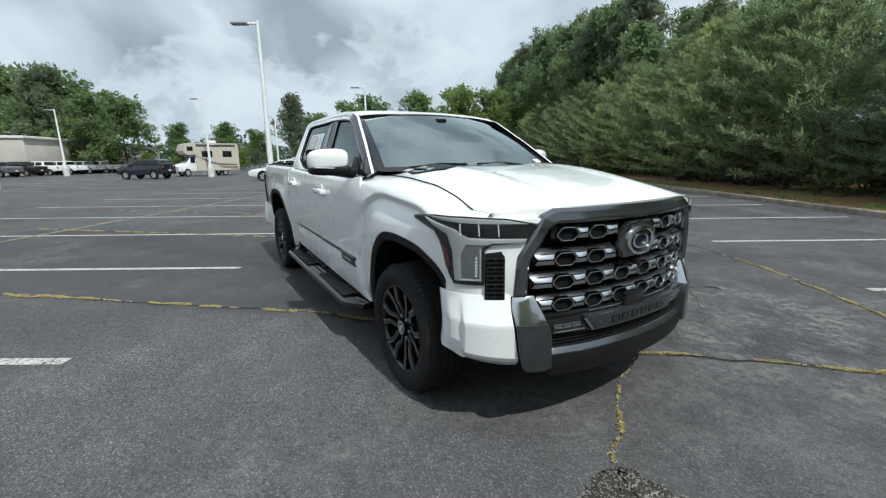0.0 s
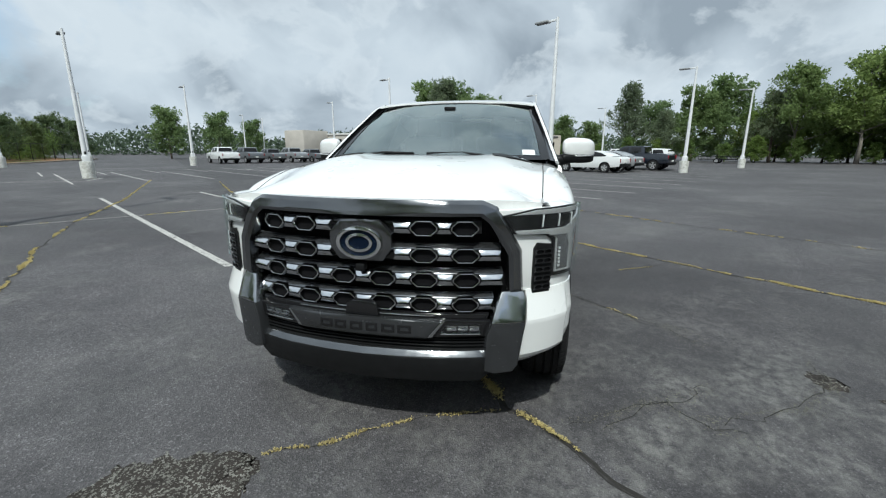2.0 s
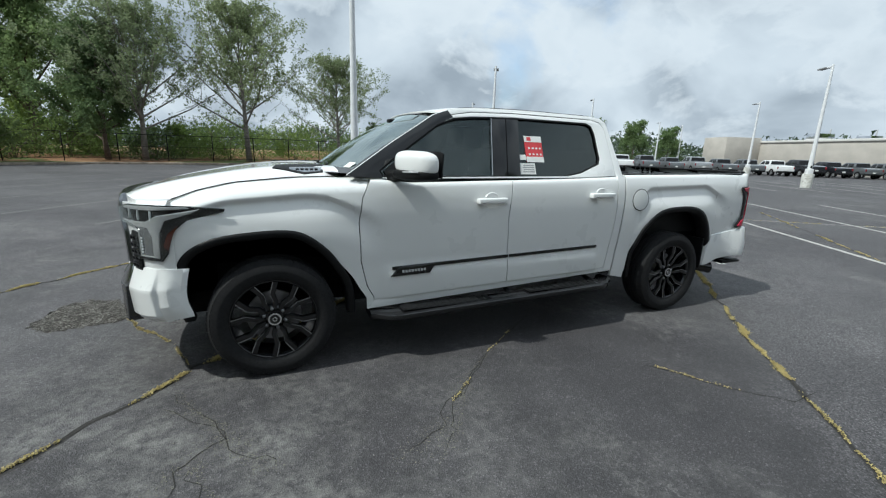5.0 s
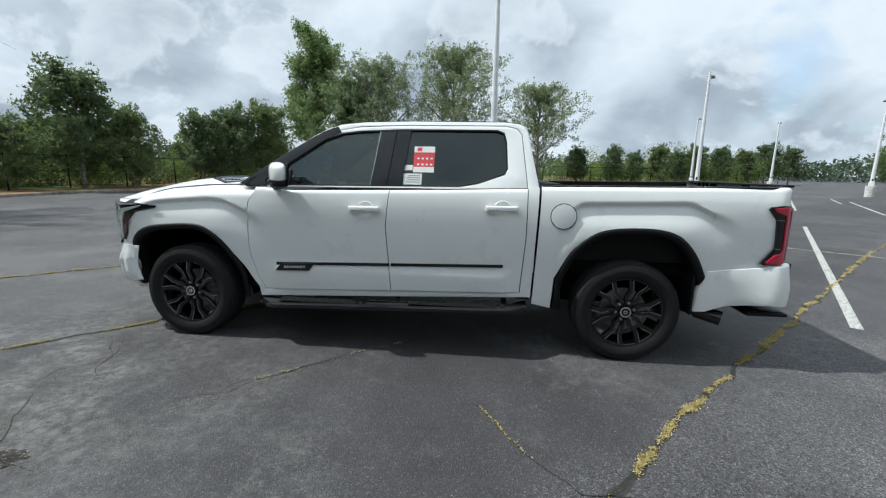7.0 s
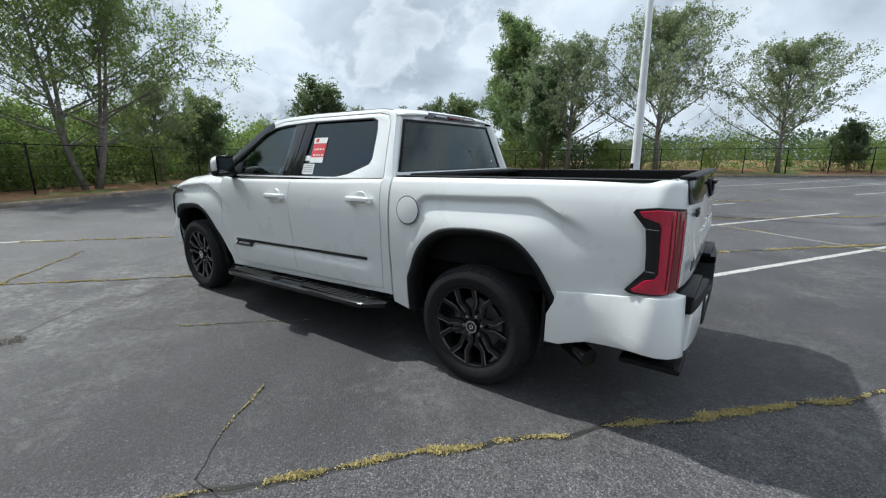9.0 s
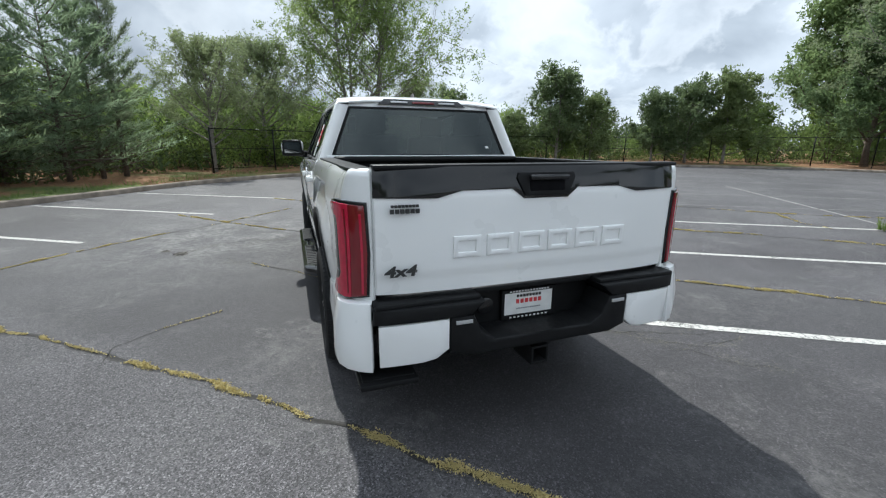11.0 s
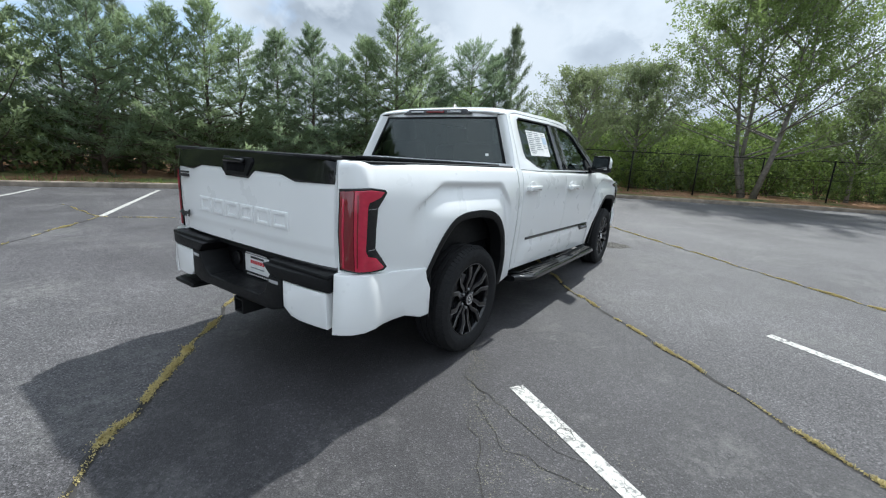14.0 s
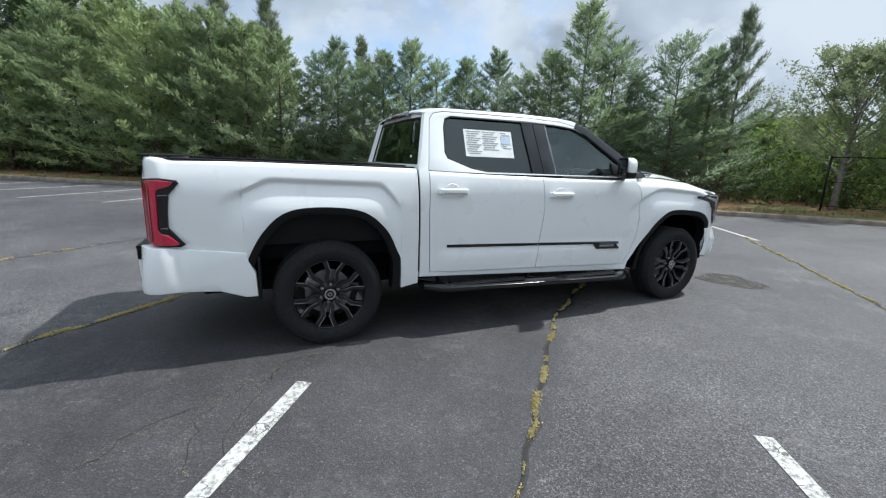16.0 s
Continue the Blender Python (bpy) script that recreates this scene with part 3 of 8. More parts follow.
SEAMS = [
    ([(-12, -13.4), (-6.4, -8.0), (-2.41, -4.03), (-1.39, -2.87), (-0.55, -1.95), (0.27, -1.03), (1.3, -0.2), (2.38, 0.70), (2.61, 0.98), (2.93, 1.30), (3.45, 1.81), (5.2, 3.4)], 0.95),
    ([(-9.5, -5.9), (-7.97, -4.46), (-4.25, -0.59), (-4.08, -0.41), (-3.64, 0.07), (-3.06, 0.64), (-2.43, 1.28), (-1.85, 1.89), (-1.36, 2.48), (-0.9, 3.05), (0.6, 4.95)], 1.0),
    ([(-12, -4.0), (-7.07, 0.75), (-5.4, 2.75), (-4.3, 3.95), (-3.25, 5.28), (-1.81, 6.94), (-1.80, 9.15)], 0.55),
    ([(-12, -17.2), (-5.25, -10.9), (-1.75, -8.07), (0.1, -6.25), (0.72, -5.47), (2.44, -3.63), (4.6, -1.4), (7.5, 1.6)], 0.9),
    ([(2.4, 0.70), (2.58, 0.25), (2.84, -0.12), (3.03, -0.42)], 0.28),
    ([(-1.81, 6.94), (-0.13, 5.46), (0.57, 5.0), (1.5, 4.50), (2.4, 3.88), (3.1, 3.3), (3.9, 2.5), (5.6, 1.14)], 0.5),
    ([(-1.51, 2.49), (-1.22, 2.49), (-1.0, 2.22), (-0.68, 1.76)], 0.22),
    ([(0.85, 1.70), (0.25, 1.12), (-0.45, 0.62)], 0.14),
    ([(-0.05, -8.25), (0.6, -8.42), (1.45, -9.1), (1.38, -9.36), (0.76, -10.19), (-0.98, -12.32), (-1.78, -12.95), (-4.4, -15.4)], 1.0),
    ([(1.45, -9.15), (1.8, -8.95), (2.07, -8.71), (4.2, -6.9)], 0.6),
    ([(-0.9, -9.1), (-4.0, -7.0), (-9.5, -3.15), (-14.1, 0.07)], 0.30),
    ([(2.36, 0.77), (2.74, 1.05), (3.13, 1.52)], 0.0),
]
moss_pts = []
M_DAMP = plain("damp_asphalt", (0.034, 0.031, 0.030), 0.8, 0, 0, 0.5, 25, 0.5, 200)
for pts, dens in SEAMS:
    if dens > 0.3:
        crack("pavement_crack", pts, 0.012 + 0.018 * dens, "dark damp edge along a paving seam", M_DAMP, 0.05, 0.0016)
    ln = crack("pavement_crack", pts, 0.016 if dens > 0.8 else 0.010 if dens > 0.4 else 0.004, "dark crack along a paving seam with yellow moss")
    for p, nx in zip(ln[:-1], ln[1:]):
        # growth comes in runs, thick near the truck
        v = noise.noise(p * 0.9 + Vector((4, 7, 2))) + 0.25 * noise.noise(p * 3.0)
        if dens and v + dens * 0.62 > 0.10:
            moss_pts.append((p, nx - p, min(1.0, (v + dens * 0.62 - 0.10) * 1.5 + 0.15) * (0.25 + 0.75 * dens)))
# lines along which the surface has crumbled to pale grit: (points, width, amount)
CHALK = [([(2.49, 1.18), (2.22, 1.46), (1.9, 1.88)], 0.05, 900),
         ([(2.23, 1.73), (2.16, 2.05), (1.99, 2.36), (1.79, 2.56), (1.59, 2.69), (1.37, 2.69)], 0.03, 700),
         ([(0.22, 1.07), (0.59, 1.42), (0.8, 1.73), (1.08, 2.09)], 0.03, 600),
         ([(-1.67, -0.95), (-2.39, -1.39), (-2.65, -1.68), (-2.74, -1.97), (-2.65, -2.2)], 0.04, 900),
         ([(-2.55, -1.47), (-2.94, -1.78), (-3.14, -1.94)], 0.06, 800),
         ([(2.45, 1.0), (2.2, 1.5), (2.35, 1.95)], 0.06, 900),
         ([(-2.2, -1.2), (-2.45, -1.75), (-2.4, -2.25)], 0.04, 500),
         ([(0.75, 1.6), (0.95, 1.85), (1.25, 2.0)], 0.03, 500)]


def from_arrays(name, V, F, material, smooth=False):
    """A mesh out of arrays of corners and faces."""
    me = bpy.data.meshes.new(name)
    me.vertices.add(len(V))
    me.vertices.foreach_set("co", np.asarray(V, dtype=np.float32).ravel())
    n, c = F.shape
    me.loops.add(n * c)
    me.loops.foreach_set("vertex_index", F.astype(np.int32).ravel())
    me.polygons.add(n)
    me.polygons.foreach_set("loop_start", np.arange(0, n * c, c, dtype=np.int32))
    me.update(calc_edges=True)
    me.materials.append(material)
    return me


def leaf_mesh(name, P, A, B, material):
    """Leaves: a pointed blade at each point P with half axes A and B."""
    V = np.stack([P - 0.7 * A + B, P + 1.2 * A, P - 0.7 * A - B], axis=1).reshape(-1, 3)
    F = np.arange(len(V)).reshape(-1, 3)
    return from_arrays(name, V, F, material)


def leaf_mat(name, dark, light, trans=0.35, rough=0.6, patch=1.1):
    k = Nodes(name)
    geo = k.n.new("ShaderNodeNewGeometry")
    mid = tuple((a + b) / 2 for a, b in zip(dark, light))
    low = tuple(0.5 * a + 0.5 * b for a, b in zip(dark, mid))
    high = tuple(0.5 * a + 0.5 * b for a, b in zip(light, mid))
    one = k.ramp(geo.outputs["Random Per Island"], [(0.0, low), (0.6, mid), (1.0, high)])
    two = k.ramp(k.noise(patch, 3, 0.6), [(0.34, dark), (0.50, mid), (0.66, light)])
    col = k.mix(0.5, one, two)
    own = k.n.new("ShaderNodeObjectInfo")
    col = k.mix(1.0, col, k.ramp(own.outputs["Random"], [(0.0, (0.72, 0.76, 0.80)), (0.5, (0.98, 1.0, 0.98)), (1.0, (1.24, 1.20, 0.95))]), "MULTIPLY")
    b = k.bsdf(dark, rough)
    b.inputs["Specular IOR Level"].default_value = 0.12
    k.to(col, "Base Color")
    t = k.n.new("ShaderNodeBsdfTranslucent")
    k.l.new(k.mix(0.5, col, light), t.inputs[0])
    mx = k.n.new("ShaderNodeMixShader")
    mx.inputs[0].default_value = trans
    k.l.new(b.outputs[0], mx.inputs[1])
    k.l.new(t.outputs[0], mx.inputs[2])
    k.l.new(mx.outputs[0], k.out.inputs[0])
    return k.m


rng = np.random.default_rng(11)


def rand_dirs(n):
    v = rng.normal(size=(n, 3))
    return v / np.linalg.norm(v, axis=1, keepdims=True)


M_MOSS = leaf_mat("yellow_moss", (0.32, 0.268, 0.122), (0.65, 0.535, 0.262), 0.2, 0.9, 2.6)
P, A, B = [], [], []
for p, way, dens in moss_pts:
    near = math.hypot(p.x, p.y)
    # it grows in cushions, with bare crack between them
    lump = max(0.0, 0.40 + 1.4 * noise.noise(p * 5.3 + Vector((2, 6, 4))) + 0.7 * noise.noise(p * 13.0))
    n = int((400 if near < 5.5 else 80) * dens * min(1.6, lump))
    if n:
        w = 0.003 + 0.011 * dens * min(1.5, 0.35 + lump)
        q = np.array(p)[None, :] + np.array(way)[None, :] * rng.random((n, 1)) * 1.15 + rng.normal(size=(n, 3)) * np.array([w, w, 0])
        q[:, 2] = 0.004 + rng.random(n) * 0.013 * min(1.3, 0.3 + lump)
        a = rand_dirs(n) * ((0.0030 if near < 5.5 else 0.007) + (0.0048 if near < 5.5 else 0.008) * rng.random((n, 1)))
        P.append(q), A.append(a), B.append(np.cross(a, rand_dirs(n)) * 0.8)
tagged(new("moss", leaf_mesh("moss", np.concatenate(P), np.concatenate(A), np.concatenate(B), M_MOSS)), "yellow-green moss growing along cracks in asphalt", "moss", kind="stuff")

# fine dark cracks with a few pale crumbs and small tufts
for pts, wide, dens in CHALK:
    crack("pavement_crack", pts, 0.0035, "hair-thin dark crack in the asphalt", M_SOIL, 0.09)
M_CRUMB = leaf_mat("pale_crumbs", (0.085, 0.084, 0.082), (0.20, 0.198, 0.194), 0.0, 0.95)
P, A, B = [], [], []
for pts, wide, dens in CHALK:
    for a0, b0 in zip(pts[:-1], pts[1:]):
        a0, b0 = Vector((*a0, 0)), Vector((*b0, 0))
        for i in range(int((b0 - a0).length * dens * 1.3)):
            p = a0.lerp(b0, rng.random())
            j = Vector((noise.noise(p * 3.7), noise.noise(p * 3.7 + Vector((9, 3, 1))), 0)) * 0.09
            k = abs(noise.noise(p * 2.2 + Vector((3, 3, 8))))
            if rng.random() < 0.25 + 1.6 * k:
                s = rng.normal(size=2) * wide * (0.25 + 2.2 * k)
                P.append((p.x + j.x + s[0], p.y + j.y + s[1], 0.0035))
P = np.array(P)
A = rand_dirs(len(P)) * np.array([1, 1, 0.25]) * (0.0019 + 0.0038 * rng.random((len(P), 1)) ** 2)
B = np.stack([-A[:, 1], A[:, 0], 0.3 * A[:, 2]], axis=1) * 0.8
tagged(new("pale_grit", leaf_mesh("pale_grit", P, A, B, M_CRUMB)), "pale grit crumbled out of fine cracks", "grit", kind="stuff")

# a worn hollow where the surface has broken up to loose stones
M_HOLLOW = plain("worn_hollow", (0.040, 0.034, 0.030), 0.85, 0, 0, 0.5, 9, 0.7, 120, 0.25)
M_STONES = leaf_mat("loose_stones", (0.060, 0.054, 0.048), (0.36, 0.340, 0.305), 0.0, 0.9, 9.0)
HOLLOWS = [([(3.02, -0.47), (3.17, -0.40), (3.32, -0.35), (3.60, -0.36), (3.75, -0.56), (3.70, -0.80), (3.65, -1.02), (3.50, -1.09), (3.23, -1.0), (3.10, -0.74)], 2800),
           ([(1.55, 2.58), (1.64, 2.54), (1.75, 2.58), (1.78, 2.68), (1.68, 2.73), (1.58, 2.68)], 110), ([(1.82, 2.82), (1.90, 2.80), (1.96, 2.88), (1.90, 2.94), (1.83, 2.90)], 70)]
P = []
for pts, n in HOLLOWS:
    ring = smooth_line([(*p, 0.0022) for p in (*pts, pts[0])], 16)[:-1]
    ring = [p + Vector((noise.noise(p * 13) + 0.8 * noise.noise(p * 41), noise.noise(p * 13 + Vector((5, 5, 5))) + 0.8 * noise.noise(p * 41 + Vector((2, 7, 1))), 0)) * (0.055 if n > 1000 else 0.03) for p in ring]
    hb = bmesh.new()
    hb.faces.new([hb.verts.new(p) for p in ring])
    bmesh.ops.triangulate(hb, faces=hb.faces[:])
    tagged(part("pavement_patch", hb, M_HOLLOW), "dark worn hollow of broken asphalt", "patch", "worn patches", "structure")
    lo, hi = np.min([p[:2] for p in ring], axis=0), np.max([p[:2] for p in ring], axis=0)
    R2 = np.array([p[:2] for p in ring])
    for x, y in lo + (hi - lo) * rng.random((n * 2, 2)):
        x0, y0, x1, y1 = R2[:, 0], R2[:, 1], np.roll(R2[:, 0], -1), np.roll(R2[:, 1], -1)
        with_y = (y0 > y) != (y1 > y)
        if np.sum(with_y & (x < (x1 - x0) * (y - y0) / (y1 - y0 + 1e-12) + x0)) % 2 == 1:
            P.append((x, y, 0.005))
P = np.array(P)
A = rand_dirs(len(P)) * np.array([1, 1, 0.22]) * (0.0030 + 0.0075 * rng.random((len(P), 1)) ** 2)
B = np.stack([-A[:, 1], A[:, 0], 0.3 * A[:, 2]], axis=1) * 0.8
tagged(new("loose_stones", leaf_mesh("loose_stones", P, A, B, M_STONES)), "loose stones where the asphalt has crumbled", "stones", kind="stuff")


# ---- the pickup truck ----
M_MIRROR = plain("mirror_glass", (0.22, 0.23, 0.24), 0.03, 1.0, 0, 0.03)
truck = thing("pickup_truck", "pearl white crew-cab pickup truck with black wheels on asphalt", "pickup truck")
HUB_Z, TYRE_R = 0.392, 0.402

base_y = soft([(0.34, 0.900), (0.47, 0.925), (0.60, 0.936), (0.70, 0.944), (0.80, 0.957), (0.95, 0.968), (1.10, 0.973), (1.20, 0.969), (1.28, 0.957), (1.34, 0.938), (1.42, 0.905)])
line_rear = soft([(-2.62, 1.08), (-2.52, 1.150), (-2.25, 1.281), (-1.44, 1.258), (-1.335, 1.136), (-1.28, 1.06)])
line_front = soft([(1.02, 0.98), (1.12, 1.03), (1.30, 1.15), (1.47, 1.225), (1.62, 1.240), (2.10, 1.205), (2.3, 1.16)])


def yside(x, z):
    """Half the width of the body at x and height z."""
    y = base_y(z)
    for xc in (1.85, -1.85):
        y += 0.026 * math.exp(-((x - xc) / 0.60) ** 4) * (1 - sstep(1.04, 1.26, z))
    # undercut below the shoulder, at both axles
    for fn, m in ((line_rear, sstep(-2.62, -2.40, x) * (1 - sstep(-1.38, -1.27, x))), (line_front, sstep(1.04, 1.32, x) * (1 - sstep(2.06, 2.30, x)))):
        if m > 0:
            u = fn(x) - z
            y -= 0.030 * m * sstep(0.0, 0.045, u) * (1 - sstep(0.05, 0.30, u))
    y -= 0.035 * sstep(2.15, 2.50, x) + 0.020 * sstep(2.30, 2.95, -x)
    # the doors are hollowed behind the trim strip and stand out on a ledge below it
    if -1.0 < x < 1.2:
        y += 0.020 * sstep(1.16, 1.04, x) * sstep(-0.98, -0.86, x) * sstep(0.735, 0.625, z) * (1 - 0.25 * sstep(0.60, 0.45, z))
    return y


belt = interp([(-1.2, 1.352), (-0.45, 1.330), (0.08, 1.318), (0.95, 1.302), (1.2, 1.325)])
ARCH_F = smooth_line([(2.365, 0.43, 0), (2.410, 0.61, 0), (2.358, 0.841, 0), (2.211, 0.956, 0), (1.99, 0.997, 0), (1.70, 0.997, 0), (1.527, 0.893, 0), (1.409, 0.745, 0), (1.330, 0.58, 0), (1.312, 0.365, 0)], 6)
ARCH_R = smooth_line([(-1.300, 0.385, 0), (-1.298, 0.62, 0), (-1.328, 0.711, 0), (-1.423, 0.896, 0), (-1.603, 1.034, 0), (-1.89, 1.069, 0), (-2.136, 1.037, 0), (-2.292, 0.904, 0), (-2.403, 0.70, 0), (-2.42, 0.60, 0)], 6)


def arch_lo(arch, rest):
    """The lower edge of a panel: over the wheel the arch, elsewhere rest."""
    xs = [p.x for p in arch]
    lo, hi = min(xs), max(xs)
    best = {}
    for p in arch:
        k = round(p.x, 3)
        best[k] = max(best.get(k, -1), p.y)
    f = interp(best.items())
    return lambda x: f(x) if lo < x < hi else rest(x)


def xs_for(lo, hi, step, arch=()):
    out = set(round(v, 4) for v in lin(lo, hi, int((hi - lo) / step) + 2))
    ax = [p.x for p in arch]
    for p in arch:
        if lo < p.x < hi:
            out.add(round(p.x, 4))
    for e in (min(ax), max(ax)) if ax else ():
        for d in (-0.002, 0.001):
            if lo < e + d < hi:
                out.add(round(e + d, 4))
    return sorted(out)


def side_panel(xs, xa, xb, zlo, zhi, nz=40, roll=0.0, turn_in=0.0, push=0.0):
    def at(x0, v):
        u = (x0 - xs[0]) / (xs[-1] - xs[0])
        hi, lo = zhi(x0), zlo(x0)
        z = hi + (lo - hi) * (v ** 1.5 if roll else v)
        x = xa(z) + (xb(z) - xa(z)) * u
        y = yside(x, z) + push
        d = hi - z
        if roll and d < roll:
            q = 1 - d / roll
            y -= turn_in * (1 - math.sqrt(max(0, 1 - q * q)))
        return (x, y, z)
    return skirt(grid(at, xs, lin(0, 1, nz + 1)), (0, -0.022, 0))


door_front = interp([(0.36, 1.165), (0.467, 1.166), (0.556, 1.217), (0.753, 1.264), (1.02, 1.273), (1.2, 1.25), (1.354, 1.172)])
door_mid = interp([(0.48, 0.042), (1.03, 0.078), (1.314, 0.047)])
door_rear = interp([(0.51, -1.020), (0.97, -1.052), (1.41, -1.052)])
gap_x = interp([(0.46, -1.106), (0.52, -1.110), (1.37, -1.140)])
G = 0.0035

fend_top = soft([(1.16, 1.342), (1.30, 1.338), (1.7, 1.328), (2.05, 1.294), (2.25, 1.245), (2.36, 1.195), (2.42, 1.165)])
both("fender", side_panel(xs_for(1.27, 2.42, 0.03, ARCH_F), lambda z: door_front(z) + G, lambda z: 2.42, arch_lo(ARCH_F, interp([(1.2, 0.372), (2.365, 0.43), (2.42, 0.44)])), fend_top, 46, 0.10, 0.14), M_PAINT, truck)
fd_lo = interp([(0.04, 0.484), (1.17, 0.450)])
fdoors = both("front_door", side_panel(xs_for(0.06, 1.27, 0.035), lambda z: door_mid(z) + G, lambda z: door_front(z) - G, fd_lo, belt, 40, 0.03, 0.02), M_PAINT, truck)
rdoors = both("rear_door", side_panel(xs_for(-1.05, 0.07, 0.035), lambda z: door_rear(z) + G, lambda z: door_mid(z) - G, interp([(-1.05, 0.512), (0.07, 0.484)]), belt, 40, 0.03, 0.02), M_PAINT, truck)
both("cab_corner", side_panel(xs_for(-1.13, -1.055, 0.02), gap_x, lambda z: door_rear(z) - G, interp([(-1.14, 0.468), (-1.0, 0.50)]), lambda x: 1.356, 24, 0, 0), M_PAINT, truck)
bed_lo = arch_lo(ARCH_R, interp([(-2.9, 0.752), (-2.40, 0.752), (-1.33, 0.384), (-1.1, 0.43)]))
both("bed_side", side_panel(xs_for(-2.82, -1.15, 0.03, ARCH_R), lambda z: -2.82, lambda z: gap_x(z) - 0.018, bed_lo, interp([(-2.9, 1.388), (-1.13, 1.366)]), 46, 0.035, 0.03), M_PAINT, truck)


def flare(arch, width=0.050):
    """Dark moulding round a wheel opening."""
    cx = sum(p.x for p in arch) / len(arch)
    b = bmesh.new()
    rows = []
    for p in arch:
        to = Vector((cx - p.x, 0.45 - p.y, 0)).normalized() * width
        q = p + to
        y0, y1 = yside(p.x, p.y), yside(p.x, max(p.y, 0.45))
        rows.append([b.verts.new((p.x, y0 - 0.012, p.y)), b.verts.new((p.x - to.x * 0.08, y0 + 0.009, p.y - to.y * 0.08)), b.verts.new((p.x + to.x * 0.5, y0 + 0.010, p.y + to.y * 0.5)),
                     b.verts.new((q.x, y1 - 0.004, q.y)), b.verts.new((q.x, y1 - 0.10, q.y))])
    for r0, r1 in zip(rows[:-1], rows[1:]):
        for k in range(4):
            b.faces.new((r0[k], r1[k], r1[k + 1], r0[k + 1]))
    return b


def well(arch):
    """The dark liner of a wheel opening."""
    b = bmesh.new()
    rows = []
    cx = sum(p.x for p in arch) / len(arch)
    for p in arch:
        q = Vector((cx + (p.x - cx) * 1.02, p.y + 0.01, 0))
        rows.append([b.verts.new((q.x, yside(p.x, p.y) - 0.012, q.y)), b.verts.new((q.x, 0.72, q.y)), b.verts.new((q.x, 0.50, q.y))])
    for r0, r1 in zip(rows[:-1], rows[1:]):
        for k in range(2):
            b.faces.new((r0[k], r1[k], r1[k + 1], r0[k + 1]))
    b.faces.new([r[2] for r in rows])
    return b


for arch in (ARCH_F, ARCH_R):
    both("wheel_arch_moulding", flare(arch), M_BLACK, truck, "dark moulding round the wheel opening")
    both("wheel_well", well(arch), M_LINER, truck, "black wheel well liner")

# dark structure behind the panels, frame and axles
part("chassis", join(boxm((-2.75, -0.52, 0.34), (2.45, -0.36, 0.50), 0.02), boxm((-2.75, 0.36, 0.34), (2.45, 0.52, 0.50), 0.02), boxm((-1.16, -0.885, 0.46), (1.27, 0.885, 0.62), 0.02),
                     boxm((-2.80, -0.78, 0.66), (-1.17, 0.78, 0.80), 0.01), boxm((1.26, -0.50, 0.40), (2.52, 0.50, 1.10), 0.02),
                     boxm((-1.112, -0.90, 0.50), (-1.06, 0.90, 1.30)), boxm((-1.18, -0.90, 0.50), (-1.155, 0.90, 1.30)),
                     boxm((0.00, 0.875, 0.50), (0.12, 0.91, 1.28)), boxm((0.00, -0.91, 0.50), (0.12, -0.875, 1.28)),
                     boxm((1.14, 0.85, 0.45), (1.30, 0.895, 1.24)), boxm((1.14, -0.895, 0.45), (1.30, -0.85, 1.24)),
                     boxm((-1.10, 0.85, 0.45), (-1.0, 0.90, 1.30)), boxm((-1.10, -0.90, 0.45), (-1.0, -0.85, 1.30))), M_LINER, truck, "black underbody")
for ax in (-1.85, 1.85):
    part("axle", tubes(([(ax, -0.86, HUB_Z), (ax, 0.86, HUB_Z)], 0.045), sides=10), M_BLACK, truck)
part("differential", lathe([(-0.16, 0.03), (-0.13, 0.12), (0.0, 0.16), (0.13, 0.12), (0.16, 0.03)], 20).copy(), M_BLACK, truck).location = (-1.85, 0.0, HUB_Z)
part("spare_wheel", lathe([(-0.11, 0.22), (-0.11, 0.36), (0.0, 0.39), (0.11, 0.36), (0.11, 0.22)], 32, "z"), M_RUBBER, truck).location = (-2.36, 0.0, 0.62)
both("mudflap", boxm((-2.345, 0.70, 0.40), (-2.325, 0.95, 0.72), 0.004), M_BLACK, truck)

# sill, step bar
both("rocker_panel", bend(plate([(1.215, 0.376), (-1.112, 0.470), (-1.112, 0.512), (1.16, 0.452)], 0.03, 0.008, step=0.3), lambda s, z, w: (s, 0.892 + w + 0.012 * (0.5 - z), z)), M_PAINT, truck)


def step_bar():
    def at(u, k):
        x = 1.20 - 2.28 * u
        inn = 0.11 * (sstep(0.07, 0.0, u) + sstep(0.93, 1.0, u))
        t = 2 * math.pi * k / 16
        c, s = math.cos(t), math.sin(t)
        cy, cz = 1.000 - inn, 0.338 + 0.050 * u
        return (x, cy + 0.088 * math.copysign(abs(c) ** 0.6, c), cz + 0.030 * math.copysign(abs(s) ** 0.7, s))
    b = grid(at, [0, 0.012, 0.03, 0.05, 0.08, *lin(0.12, 0.88, 12), 0.92, 0.95, 0.97, 0.988, 1.0], range(17))
    bmesh.ops.remove_doubles(b, verts=b.verts[:], dist=1e-5)
    bmesh.ops.holes_fill(b, edges=[e for e in b.edges if len(e.link_faces) == 1])
    bmesh.ops.recalc_face_normals(b, faces=b.faces[:])
    return b


